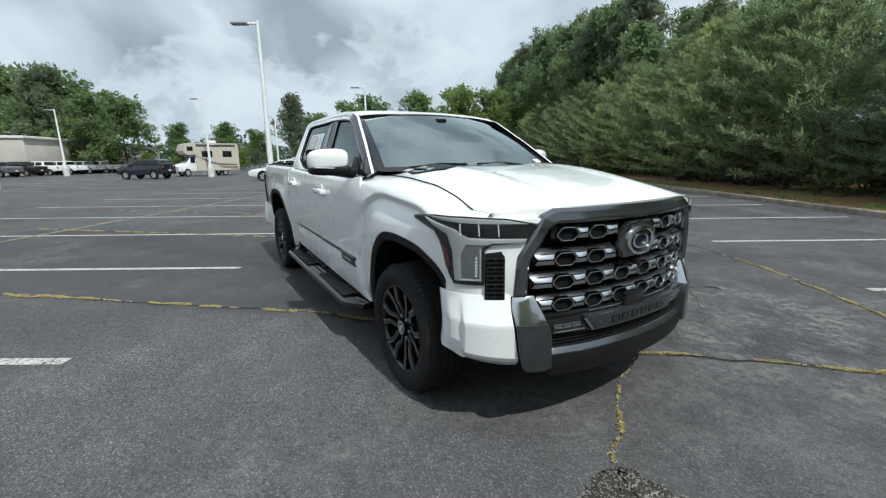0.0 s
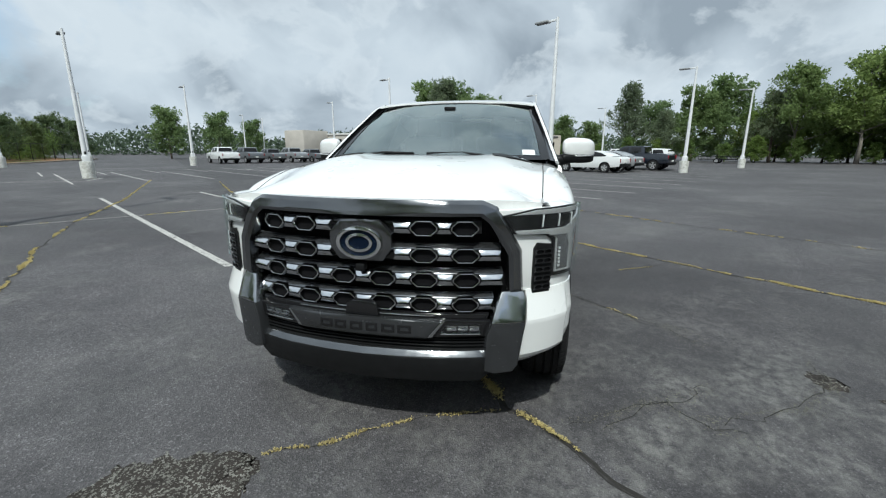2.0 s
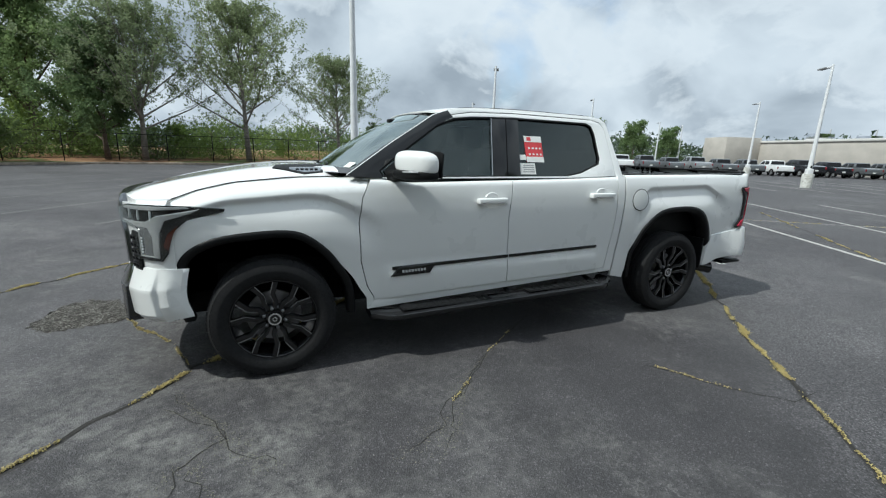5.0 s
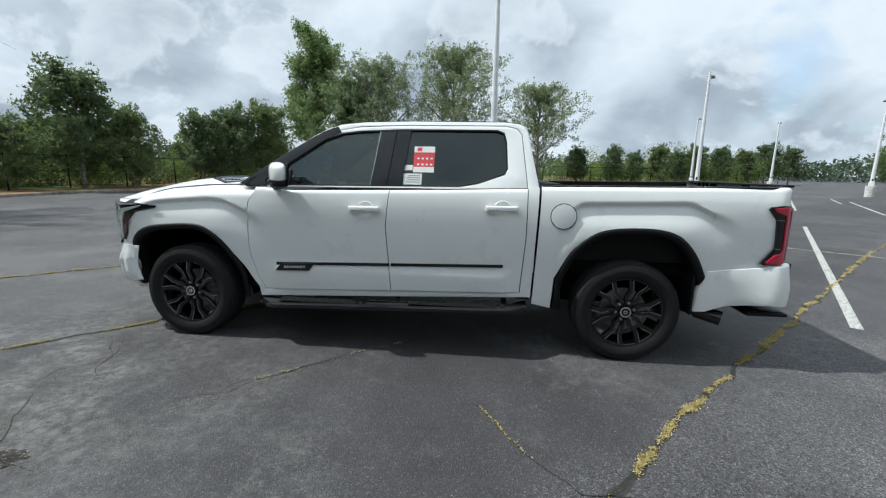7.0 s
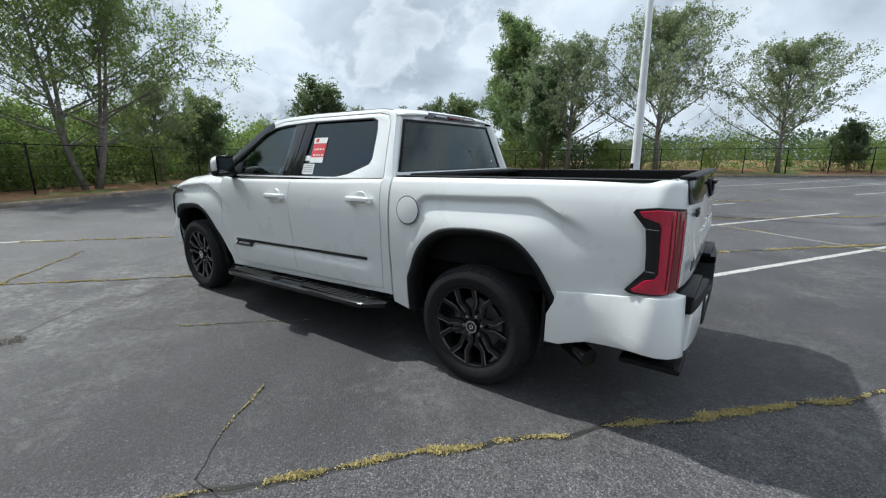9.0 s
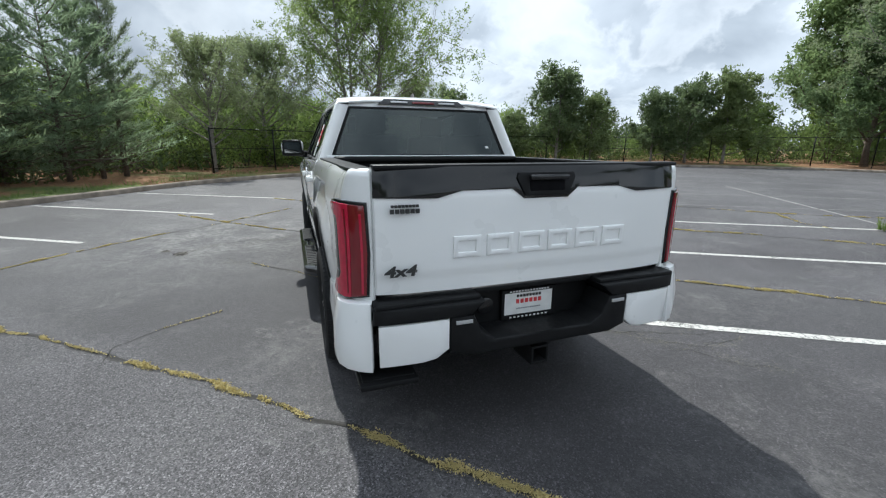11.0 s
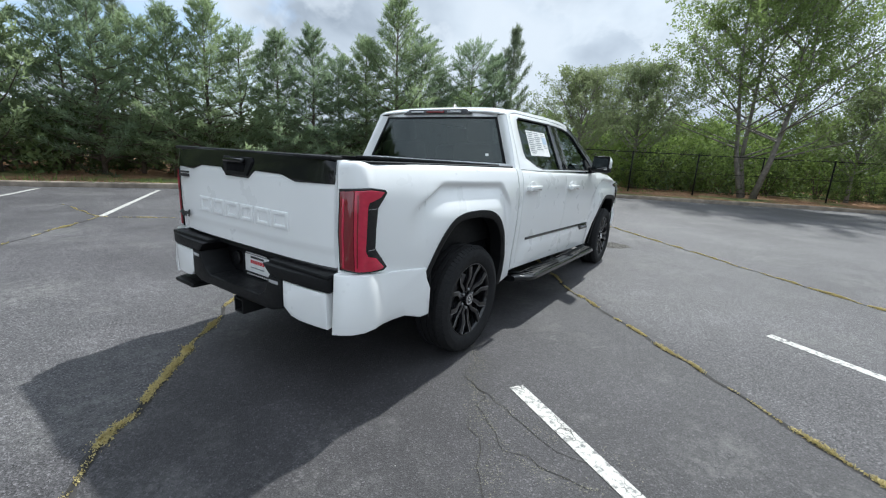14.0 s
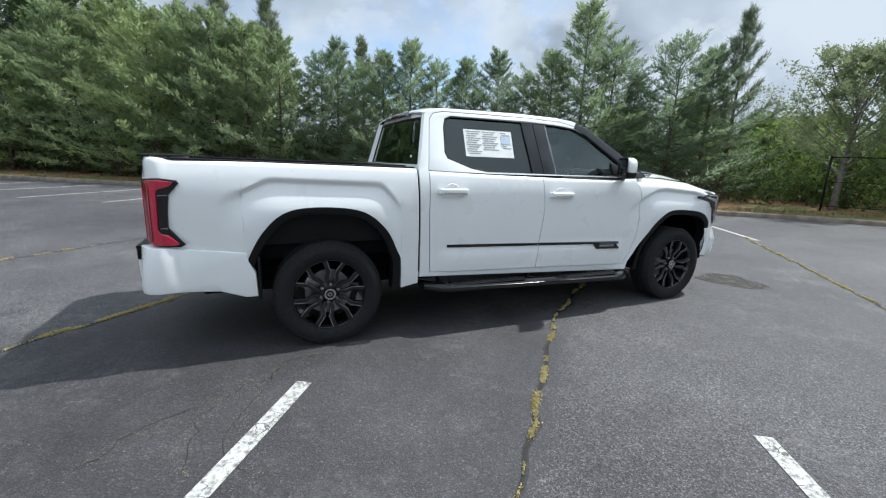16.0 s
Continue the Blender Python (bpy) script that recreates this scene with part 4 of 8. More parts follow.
steps = both("step_bar", step_bar(), M_BLACKGLOSS, truck, "black oval side step bar")
for sgn, bar in zip((1, -1), steps):
    for x0, x1 in ((0.98, 0.22), (-0.12, -0.92)):
        bmsx = [boxm((min(x0, x1), -0.055, 0), (max(x0, x1), 0.055, 0.006), 0.002)]
        for i in range(12):
            xx = x0 + (x1 - x0) * (i + 0.5) / 12
            bmsx.append(boxm((xx - 0.018, -0.045, 0.006), (xx + 0.018, 0.045, 0.010)))
        pad = part("step_pad", join(*bmsx), M_BLACK, bar, "ribbed black rubber tread")
        xm = (x0 + x1) / 2
        pad.location = (0, sgn * 1.0, 0.338 + 0.050 * (1.20 - xm) / 2.28 + 0.0295)
    for x0 in (0.95, 0.0, -0.9):
        part("bracket", tubes(([(x0, sgn * 0.70, 0.46), (x0, sgn * 0.86, 0.40), (x0, sgn * 0.97, 0.345 + 0.02 * (1 - x0))], 0.022)), M_BLACK, bar)


# ---- cab above the belt ----
def ygh(z):
    return 0.926 - 0.36 * (z - 1.32) - 0.06 * (z - 1.32) ** 2


def gh(push):
    return lambda s, z, w: (s, ygh(z) + w + push, z)


def inset(poly, d):
    """poly shrunk by d."""
    n = len(poly)
    ar = sum(a[0] * b[1] - b[0] * a[1] for a, b in zip(poly, [*poly[1:], poly[0]]))
    q = [Vector((p[0], p[1])) for p in (poly if ar > 0 else poly[::-1])]
    out = []
    for i in range(n):
        e0, e1 = (q[i] - q[i - 1]).normalized(), (q[(i + 1) % n] - q[i]).normalized()
        n0, n1 = Vector((-e0.y, e0.x)), Vector((-e1.y, e1.x))
        m = (n0 + n1).normalized()
        out.append(tuple(q[i] + m * d / max(0.4, m.dot(n0))))
    return out


CAB = [(-1.138, 1.345), (1.27, 1.325), (1.345, 1.352), (1.02, 1.572), (0.66, 1.794), (0.50, 1.849), (0.30, 1.868), (-0.10, 1.876), (-0.86, 1.868), (-0.98, 1.852), (-1.035, 1.805), (-1.09, 1.54)]
DOORS = [(-1.052, 1.348), (1.16, 1.330), (1.245, 1.362), (1.00, 1.540), (0.65, 1.753), (0.50, 1.806), (0.34, 1.832), (-0.05, 1.846), (-0.86, 1.840), (-0.955, 1.820), (-0.998, 1.770), (-1.040, 1.45)]
DOORS_IN = inset(DOORS, 0.005)
OPEN_ALL = [(-0.45, 1.340), (1.095, 1.338), (1.120, 1.385), (1.012, 1.468), (0.636, 1.722), (0.486, 1.779), (0.32, 1.798), (-0.05, 1.811), (-0.80, 1.806), (-0.858, 1.782), (-0.880, 1.71), (-0.893, 1.50), (-0.872, 1.452), (-0.66, 1.376)]
both("cab_frame", bend(plate(CAB, 0.02, 0.004, [DOORS]), gh(-0.018)), M_PAINT, truck)
both("door_frame", bend(plate(DOORS_IN, 0.02, 0.004, [OPEN_ALL]), gh(-0.0165)), M_PAINT, truck)
both("seam_backing", bend(plate(CAB, 0.004, 0, [OPEN_ALL]), gh(-0.026)), M_LINER, truck, "dark rubber behind the door seams")


both("window_seal", bend(plate(OPEN_ALL, 0.012, 0.003, [inset(OPEN_ALL, 0.013)]), gh(-0.010)), M_BLACK, truck, "black rubber seal round the side windows")
PILLAR = [(0.205, 1.345), (0.150, 1.810), (-0.098, 1.813), (-0.042, 1.345)]
both("door_pillar", bend(plate(PILLAR, 0.012, 0.003), gh(-0.012)), M_BLACKGLOSS, truck, "black pillar between the side windows")
both("pillar_seam", bend(plate([(0.075, 1.345), (0.020, 1.811), (0.026, 1.811), (0.081, 1.345)], 0.002), gh(0.0003)), M_LINER, truck)
both("window_edge", bend(plate([(0.212, 1.347), (0.157, 1.800), (0.163, 1.800), (0.218, 1.347)], 0.003, 0.001), gh(-0.001)), M_SMOKE, truck, "thin bright edge of the front side window")
both("front_pillar", bend(plate([(1.340, 1.354), (1.02, 1.570), (0.66, 1.791), (0.535, 1.834), (0.496, 1.782), (0.636, 1.720), (1.012, 1.466), (1.118, 1.384), (1.095, 1.336), (1.16, 1.331), (1.27, 1.328)], 0.006, 0.002), gh(0.0015)), M_BLACKGLOSS, truck, "gloss black pillar in front of the side window")
WIN_F = [(0.198, 1.346), (1.105, 1.344), (1.113, 1.382), (1.007, 1.462), (0.631, 1.716), (0.484, 1.773), (0.32, 1.792), (0.146, 1.800)]
WIN_R = [(-0.036, 1.346), (-0.092, 1.804), (-0.798, 1.800), (-0.852, 1.777), (-0.874, 1.708), (-0.887, 1.502), (-0.868, 1.458), (-0.658, 1.382), (-0.452, 1.346)]
both("front_side_window", bend(plate(WIN_F, 0.005), gh(-0.020)), M_GLASS, truck, "tinted side glass")
both("rear_side_window", bend(plate(WIN_R, 0.005), gh(-0.020)), M_PRIV, truck, "dark privacy glass")
both("mirror_sail", bend(plate([(1.07, 1.340), (1.082, 1.384), (0.985, 1.452), (0.90, 1.470), (0.90, 1.340)], 0.014, 0.004), gh(-0.012)), M_BLACK, truck)

roof_half = interp([(-1.06, ygh(1.81)), (-0.98, ygh(1.848)), (-0.86, ygh(1.864)), (-0.1, ygh(1.871)), (0.3, ygh(1.864)), (0.5, ygh(1.844)), (0.66, ygh(1.792)), (0.75, ygh(1.74))])
roof_edge = interp([(-1.06, 1.808), (-0.98, 1.848), (-0.86, 1.863), (-0.1, 1.871), (0.3, 1.863), (0.5, 1.844), (0.66, 1.790), (0.75, 1.736)])
roof_mid = interp([(-1.07, 1.828), (-1.02, 1.870), (-0.9, 1.897), (-0.4, 1.910), (0.1, 1.906), (0.45, 1.880), (0.60, 1.846), (0.66, 1.828)])


def roof(u, v):
    x = u + (0.0 if u < 0.3 else 0.06 * (1 - v * v) * sstep(0.3, 0.58, u))
    xe = u
    h, e, m = roof_half(xe), roof_edge(xe), roof_mid(xe)
    return (x, h * v, e + (m - e) * (1 - abs(v) ** 3.2) ** 0.8)


part("roof", skirt(grid(roof, [-1.045, -1.02, -0.98, -0.92, -0.86, -0.7, -0.5, -0.3, -0.1, 0.1, 0.25, 0.38, 0.48, 0.55, 0.60], [math.sin(a) for a in lin(-math.pi / 2, math.pi / 2, 33)]), (0, 0, -0.012)), M_PAINT, truck)
for s in (1, -1):
    part("roof_channel", bend(plate([(-0.95, -0.006), (0.42, -0.006), (0.42, 0.006), (-0.95, 0.006)], 0.004, step=0.1), lambda a, b, w: (a, s * (roof_half(a) * 0.945 + b), roof(a, 0.945)[2] + w)), M_BLACK, truck, "black strip along the roof")


def wind(u, v):
    """Windshield: u from base to top, v across."""
    b = Vector((1.455 - 0.15 * v * v, 0.835 * v, 1.362))
    t = Vector((0.655 - 0.06 * v * v, 0.700 * v, 1.838 - 0.052 * abs(v) ** 2.5))
    p = b.lerp(t, u)
    p.z += 0.030 * math.sin(math.pi * u) * (1 - 0.3 * v * v)
    return p


part("windshield", skirt(grid(wind, lin(0, 1, 12), lin(-1, 1, 17)), (-0.004, 0, -0.004)), M_WIND, truck, "windshield glass")
wb = bmesh.new()
for us, vs in ((lin(0, 1, 12), (-1.03, -0.955)), (lin(0, 1, 12), (0.955, 1.03)), ((0.978, 1.004), lin(-1, 1, 17)), ((-0.06, 0.05), lin(-1, 1, 17))):
    g = grid(lambda u, v: wind(u, v) + Vector((0.003, 0, 0.003)), us, vs)
    me = bpy.data.meshes.new("tmp")
    g.to_mesh(me)
    g.free()
    wb.from_mesh(me)
    bpy.data.meshes.remove(me)
part("windshield_border", wb, M_BLACKGLOSS, truck, "black ceramic border of the windshield")
for s in (1, -1):
    part("windshield_pillar", grid(lambda u, v: wind(u, s * 1.03).lerp(Vector((1.345 - 0.70 * u, s * ygh(1.352 + 0.43 * u), 1.352 + 0.432 * u)), v), lin(-0.01, 1.0, 8), (0, 0.5, 1)), M_CHARCOAL, truck, "dark trim beside the windshield")
    part("wiper", tubes(([(1.42, s * 0.55 - 0.1, 1.385), (1.37, s * 0.30 - 0.08, 1.408), (1.40, s * 0.05 - 0.1, 1.402)], 0.008)), M_BLACK, truck)
part("cowl", grid(lambda u, v: (1.30 + 0.24 * u - 0.12 * v * v, 0.84 * v, 1.360 + 0.004 * math.sin(u * 9)), lin(0, 1, 5), lin(-1, 1, 15)), M_BLACK, truck, "black plastic cowl under the windshield")
part("camera_pod", boxm((0.70, -0.05, 1.765), (0.80, 0.05, 1.795), 0.012), M_BLACK, truck)
part("inside_mirror", boxm((0.82, -0.12, 1.66), (0.85, 0.12, 1.73), 0.012), M_BLACK, truck)


def rearwin(u, v):
    return Vector((-1.128 + 0.082 * u + 0.035 * abs(v) ** 3, (0.815 - 0.175 * u) * v, 1.385 + 0.420 * u))


part("rear_window", skirt(grid(rearwin, lin(0.03, 0.95, 8), lin(-0.985, 0.985, 13)), (0.006, 0, 0)), M_PRIV, truck, "dark rear window")
part("rear_window_seal", bend(plate([(-0.99, 0.0), (0.99, 0.0), (0.99, 0.97), (-0.99, 0.97)], 0.006, 0.002, [[(-0.955, 0.04), (0.955, 0.04), (0.955, 0.93), (-0.955, 0.93)]], step=0.12), lambda s, u, w: rearwin(u, s) + Vector((-w - 0.001, 0, 0))), M_BLACK, truck)
part("cab_back", join(grid(lambda u, v: rearwin(u, v) + Vector((0.004, 0, 0)), (0.95, 1.0, 1.06), lin(-1.0, 1.0, 13)), boxm((-1.135, -0.85, 0.66), (-1.112, 0.85, 1.395), 0.006)), M_PAINT, truck)
for s in (1, -1):
    def corner(u, v):
        a, b = rearwin(u, s * 0.985), Vector((-1.13 + 0.10 * u, s * (ygh(1.36 + 0.445 * u) - 0.004), 1.36 + 0.445 * u))
        p = a.lerp(b, v)
        return p + Vector((-0.022, s * 0.014, 0)) * math.sin(math.pi * v)
    part("cab_rear_pillar", grid(corner, lin(-0.02, 1.0, 8), lin(0, 1, 8)), M_PAINT, truck)
part("roof_spoiler", bend(plate([(-0.40, 1.812), (0.40, 1.812), (0.34, 1.862), (-0.34, 1.862)], 0.03, 0.01, step=0.1), lambda s, z, w: (-1.043 - w + 0.03 * s * s + 0.55 * (z - 1.812), s, z)), M_BLACKGLOSS, truck, "black housing of the high brake light")
for s in (-1, 1):
    part("cargo_lamp", boxm((-1.076, min(s * 0.14, s * 0.29), 1.826), (-1.060, max(s * 0.14, s * 0.29), 1.842), 0.004), M_LAMP, truck)
part("high_brake_light", boxm((-1.078, -0.10, 1.824), (-1.060, 0.10, 1.842), 0.004), M_DARKRED, truck)
fin = bmesh.new()
fv = [[fin.verts.new((-0.78 + 0.19 * u, w * (1 - k) * (0.022 + 0.02 * (1 - abs(2 * u - 0.9))), 1.888 + 0.062 * k * sstep(1.0, 0.15, u) * sstep(-0.05, 0.12, u))) for w in (-1, -0.5, 0.5, 1) for k in ((0,) if abs(w) == 1 else (1,))] for u in lin(0, 1, 9)]
for a, b in zip(fv[:-1], fv[1:]):
    for k in range(3):
        fin.faces.new((a[k], b[k], b[k + 1], a[k + 1]))
part("antenna_fin", fin, M_BLACK, truck)

# ---- hood ----
hood_mid = soft([(1.36, 1.386), (1.55, 1.392), (1.75, 1.386), (1.95, 1.366), (2.15, 1.334), (2.35, 1.296), (2.50, 1.262), (2.60, 1.236), (2.68, 1.208), (2.72, 1.190)])
hood_side = soft([(1.30, 1.340), (1.7, 1.331), (2.05, 1.297), (2.25, 1.249), (2.36, 1.205), (2.45, 1.175), (2.7, 1.165)])
FRONT = Plan([(2.775, 0), (2.767, 0.2), (2.742, 0.4), (2.690, 0.6), (2.640, 0.72), (2.560, 0.85), (2.470, 0.930), (2.400, 0.957), (2.30, 0.968), (2.10, 0.972), (1.9, 0.985)], 1)


front_x = interp([(p.y, p.x) for p in FRONT.p[:-8]])


def hood(u, v):
    q = abs(v)
    xf = front_x(q * 0.805) - 0.030
    xb = 1.40 - 0.06 * q * q
    x = xb + (xf - xb) * u
    m, s = hood_mid(x), hood_side(min(x, 2.40))
    k = sstep(0.55, 1.0, q)
    z = m + (s - m) * k ** 1.5
    z += 0.011 * sstep(0.40, 0.62, q) * (1 - sstep(0.72, 0.98, q)) * (1 - sstep(0.90, 1.0, u)) * (0.35 + 0.65 * (1 - u))
    z -= 0.10 * max(0, u - 0.955) * (1 - q)
    return (x, 0.805 * v, z)


part("hood", skirt(grid(hood, [*lin(0, 0.9, 24), 0.93, 0.955, 0.975, 0.99, 1.0], lin(-1, 1, 49)), (0, 0, -0.045)), M_PAINT, truck)
HC = hood(1.0, 1.0)
both("hood_gap", tubes(([(x, 0.807, hood_side(min(x, 2.40)) - 0.001) for x in lin(1.345, 2.39, 24)], 0.003)), M_LINER, truck, "dark gap along the hood")
both("fender_nose", grid(lambda u, v: Vector((2.395 + (HC[0] - 2.395) * u, 0.808, hood_side(min(2.395 + (HC[0] - 2.395) * u, 2.40)) - 0.003)).lerp(Vector((2.395 + (HC[0] - 0.005 - 2.395) * u, float(np.interp(2.395 + (HC[0] - 2.395) * u, [p.x for p in FRONT.p[::-1]], [p.y for p in FRONT.p[::-1]])) - 0.004, 1.172)), v) + Vector((0, 0, 0.012 * math.sin(math.pi * v))), lin(0, 1, 10), lin(0, 1, 8)), M_PAINT, truck)
for s in (1, -1):
    sc = bend(plate([(1.44, 0.50), (1.47, 0.70), (1.60, 0.735), (1.80, 0.60), (1.78, 0.50), (1.62, 0.47)], 0.010, 0.004, step=0.05), lambda a, b, w: (a, s * b, hood((a - 1.4) / 1.27, b / 0.805)[2] + w - 0.004))
    if s < 0:
        bmesh.ops.reverse_faces(sc, faces=sc.faces[:])
    sc_o = part("hood_vent", sc, M_BLACK, truck, "black hood vent insert")
    bp = bend(plate([(1.47, 0.615), (1.49, 0.690), (1.60, 0.705), (1.69, 0.650), (1.69, 0.610)], 0.006, 0.002, step=0.05), lambda a, b, w: (a, s * b, hood((a - 1.4) / 1.27, b / 0.805)[2] + w + 0.001))
    if s < 0:
        bmesh.ops.reverse_faces(bp, faces=bp.faces[:])
    part("badge_plate", bp, M_SMOKE, sc_o, "grey metal badge plate")
    for i in range(5):
        xx = 1.50 + 0.032 * i
        part("badge_bar", boxm((xx, s * 0.655 - 0.012, hood((xx - 1.4) / 1.27, 0.81)[2] + 0.0055), (xx + 0.022, s * 0.655 + 0.012, hood((xx - 1.4) / 1.27, 0.81)[2] + 0.0105), 0.002), M_BLACK, sc_o)

# ---- front end ----


def fr(push=0.0, lean=None):
    return lambda s, z, w: FRONT(s, z, w + push + (lean(s, z) if lean else 0))


def front_both(name, poly, thick, material, push=0.0, bevel=0.004, label="", lean=None, parent=None, step=0.045):
    b = bend(plate(poly, thick, bevel, step=step), fr(push, lean))
    return both(name, b, material, parent or truck, label)


def front_mid(name, half, thick, material, push=0.0, bevel=0.004, label="", lean=None, parent=None, seg=2):
    """half: the outline for s >= 0, from the top middle round to the bottom middle."""
    poly = [*half, *[(-s, z) for s, z in half[::-1]]]
    clean = []
    for p in poly:
        if not clean or (abs(p[0] - clean[-1][0]) + abs(p[1] - clean[-1][1])) > 1e-6:
            clean.append(p)
    return part(name, bend(plate(clean, thick, bevel, step=0.05, seg=seg), fr(push, lean)), material, parent or truck, label)


front_both("front_corner", [(0.70, 0.785), (0.70, 1.03), (0.62, 1.165), (0.90, 1.172), (1.115, 1.168), (1.115, 0.775), (0.95, 0.785)], 0.03, M_PAINT, -0.03)
part("grille_backing", bend(plate([(-0.70, 0.58), (0.70, 0.58), (0.74, 0.80), (0.72, 1.0), (0.58, 1.19), (-0.58, 1.19), (-0.72, 1.0), (-0.74, 0.80)], 0.01, step=0.06), fr(-0.095)), M_LINER, truck, "black radiator screen behind the grille")
grille = front_mid("grille_surround", [(0.0, 1.208), (0.560, 1.208), (0.625, 1.180), (0.742, 0.985), (0.758, 0.785), (0.692, 0.785), (0.680, 0.960), (0.590, 1.106), (0.548, 1.138), (0.0, 1.138)], 0.066, M_CHARCOAL, -0.045, 0.016,
                   "charcoal satin grille surround", lambda s, z: -0.02 * sstep(1.12, 1.21, z), seg=1)
ROWS = [(1.082, 0.560, (0.295, 0.480)), (0.958, 0.655, (0.295, 0.485)), (0.842, 0.668, (0.098, 0.295, 0.490)), (0.724, 0.625, (0.098, 0.292, 0.487))]


def hexa(cx, cz, w, h):
    e = h * 0.10
    half = [(w / 2, e), (w * 0.27, h / 2), (-w * 0.27, h / 2), (-w / 2, e)]
    return [(cx + x, cz + z) for x, z in half] + [(cx + x, cz - z) for x, z in half[::-1]]


for zc, half, cells in ROWS:
    part("grille_bar", bend(plate([(-half, zc - 0.028), (half, zc - 0.028), (half, zc + 0.026), (-half, zc + 0.026)], 0.03, 0.006, step=0.06), fr(-0.056)), M_BLACKGLOSS, grille, "gloss black grille bar")
    part("grille_slat", bend(plate([(-half, zc + 0.026), (half, zc + 0.026), (half, zc + 0.052), (-half, zc + 0.052)], 0.012, 0.002, step=0.06), fr(-0.036, lambda s, z: -1.1 * (z - zc - 0.026))), M_CHARCOAL, grille, "dark sloping top of the grille bar")
    cc = sorted([c for c in cells] + [-c for c in cells])
    for c in cc:
        out = hexa(c, zc, 0.128, 0.070)
        b = plate(out, 0.032, 0.004, [hexa(c, zc, 0.110, 0.056)], step=0.05)
        part("hex_ring", bend(b, fr(-0.030)), M_SMOKE, grille, "smoked chrome hexagon ring")
        part("hex_core", bend(plate(hexa(c, zc, 0.110, 0.056), 0.004), fr(-0.024)), M_LINER, grille)
    ends = [-half, *cc, half]
    for a, b2 in zip(ends[:-1], ends[1:]):
        x0 = a + (0.058 if a in cc else 0.004)
        x1 = b2 - (0.058 if b2 in cc else 0.004)
        if zc > 0.9 and a < 0 < b2:
            segs = [(x0, -0.150), (0.150, x1)]
        else:
            segs = [(x0, x1)]
        for p, q in segs:
            if q - p > 0.02:
                d = 0.012
                part("grille_blade", bend(plate([(p + d, zc + 0.003), (q - d, zc + 0.003), (q, zc + 0.026), (p, zc + 0.026)], 0.030, 0.003, step=0.05), fr(-0.026, lambda s, z: -0.62 * max(0, z - zc))), M_SILVER, grille, "silver grille blade")
                # same blade, darker chrome: the ground it reflects is put into the metal tone
                part("grille_blade", bend(plate([(p, zc - 0.025), (q, zc - 0.025), (q - d, zc - 0.003), (p + d, zc - 0.003)], 0.028, 0.003, step=0.05), fr(-0.027, lambda s, z: 0.30 * (z - zc))), M_SMOKE, grille, "lower blade facet, ground reflection put into its darker chrome")
front_mid("emblem_plate", [(0.0, 1.118), (0.095, 1.118), (0.152, 1.055), (0.152, 0.985), (0.105, 0.925), (0.0, 0.925)], 0.03, M_CHARCOAL, -0.016, 0.012, "dark satin plate behind the emblem", parent=grille)


def oval(a, b, n=36, c=(0.0, 1.012)):
    return [(c[0] + a * math.cos(2 * math.pi * k / n), c[1] + b * math.sin(2 * math.pi * k / n)) for k in range(n)]


part("emblem_ring", bend(plate(oval(0.108, 0.076), 0.018, 0.006, [oval(0.090, 0.060)]), fr(0.014)), M_CHROME, grille, "chrome oval ring")
part("emblem_field", bend(plate(oval(0.093, 0.062), 0.006, 0.002), fr(0.013)), M_BLUE, grille, "dark blue enamel oval")
part("emblem_ring", bend(plate(oval(0.064, 0.044), 0.012, 0.004, [oval(0.050, 0.031)]), fr(0.014)), M_CHROME, grille, "chrome oval ring")
part("front_camera", boxm((2.755, -0.022, 0.880), (2.80, 0.022, 0.912), 0.006), M_BLACK, grille)
part("radar_cover", bend(plate([(-0.085, 0.662), (0.085, 0.662), (0.075, 0.722), (0.04, 0.735), (-0.04, 0.735), (-0.075, 0.722)], 0.03, 0.008), fr(-0.004)), M_BLACKGLOSS, grille)
front_mid("grille_foot", [(0.0, 0.682), (0.600, 0.682), (0.590, 0.655), (0.0, 0.655)], 0.04, M_BLACKGLOSS, -0.035, 0.006, parent=grille)
front_mid("chrome_strip", [(0.0, 0.676), (0.34, 0.676), (0.34, 0.671), (0.0, 0.671)], 0.01, M_CHROME, 0.002, 0.001, parent=grille)

bumper = front_mid("front_bumper", [(0.0, 0.660), (0.385, 0.660), (0.315, 0.572), (0.0, 0.572)], 0.05, M_GRAPH, -0.005, 0.012, "dark satin front bumper bar")
for s0, w in ((-0.205, 0.062), (-0.130, 0.058), (-0.052, 0.060), (0.026, 0.056), (0.102, 0.062), (0.178, 0.064)):
    # one plain block for each character of the name
    b = plate([(s0, 0.598), (s0 + w, 0.598), (s0 + w, 0.636), (s0, 0.636)], 0.004, 0.001, [[(s0 + 0.012, 0.608), (s0 + w - 0.012, 0.608), (s0 + w - 0.012, 0.626), (s0 + 0.012, 0.626)]])
    part("badge_block", bend(b, fr(0.045)), M_BLACKGLOSS, bumper, "dark raised block of a name badge")
front_both("fog_lamp_bezel", [(0.395, 0.660), (0.600, 0.655), (0.585, 0.578), (0.325, 0.572)], 0.035, M_BLACKGLOSS, -0.01, 0.006, parent=bumper)
front_both("fog_lamp", [(0.400, 0.640), (0.560, 0.640), (0.555, 0.600), (0.375, 0.600)], 0.012, M_CLEAR, 0.026, 0.002, parent=bumper)
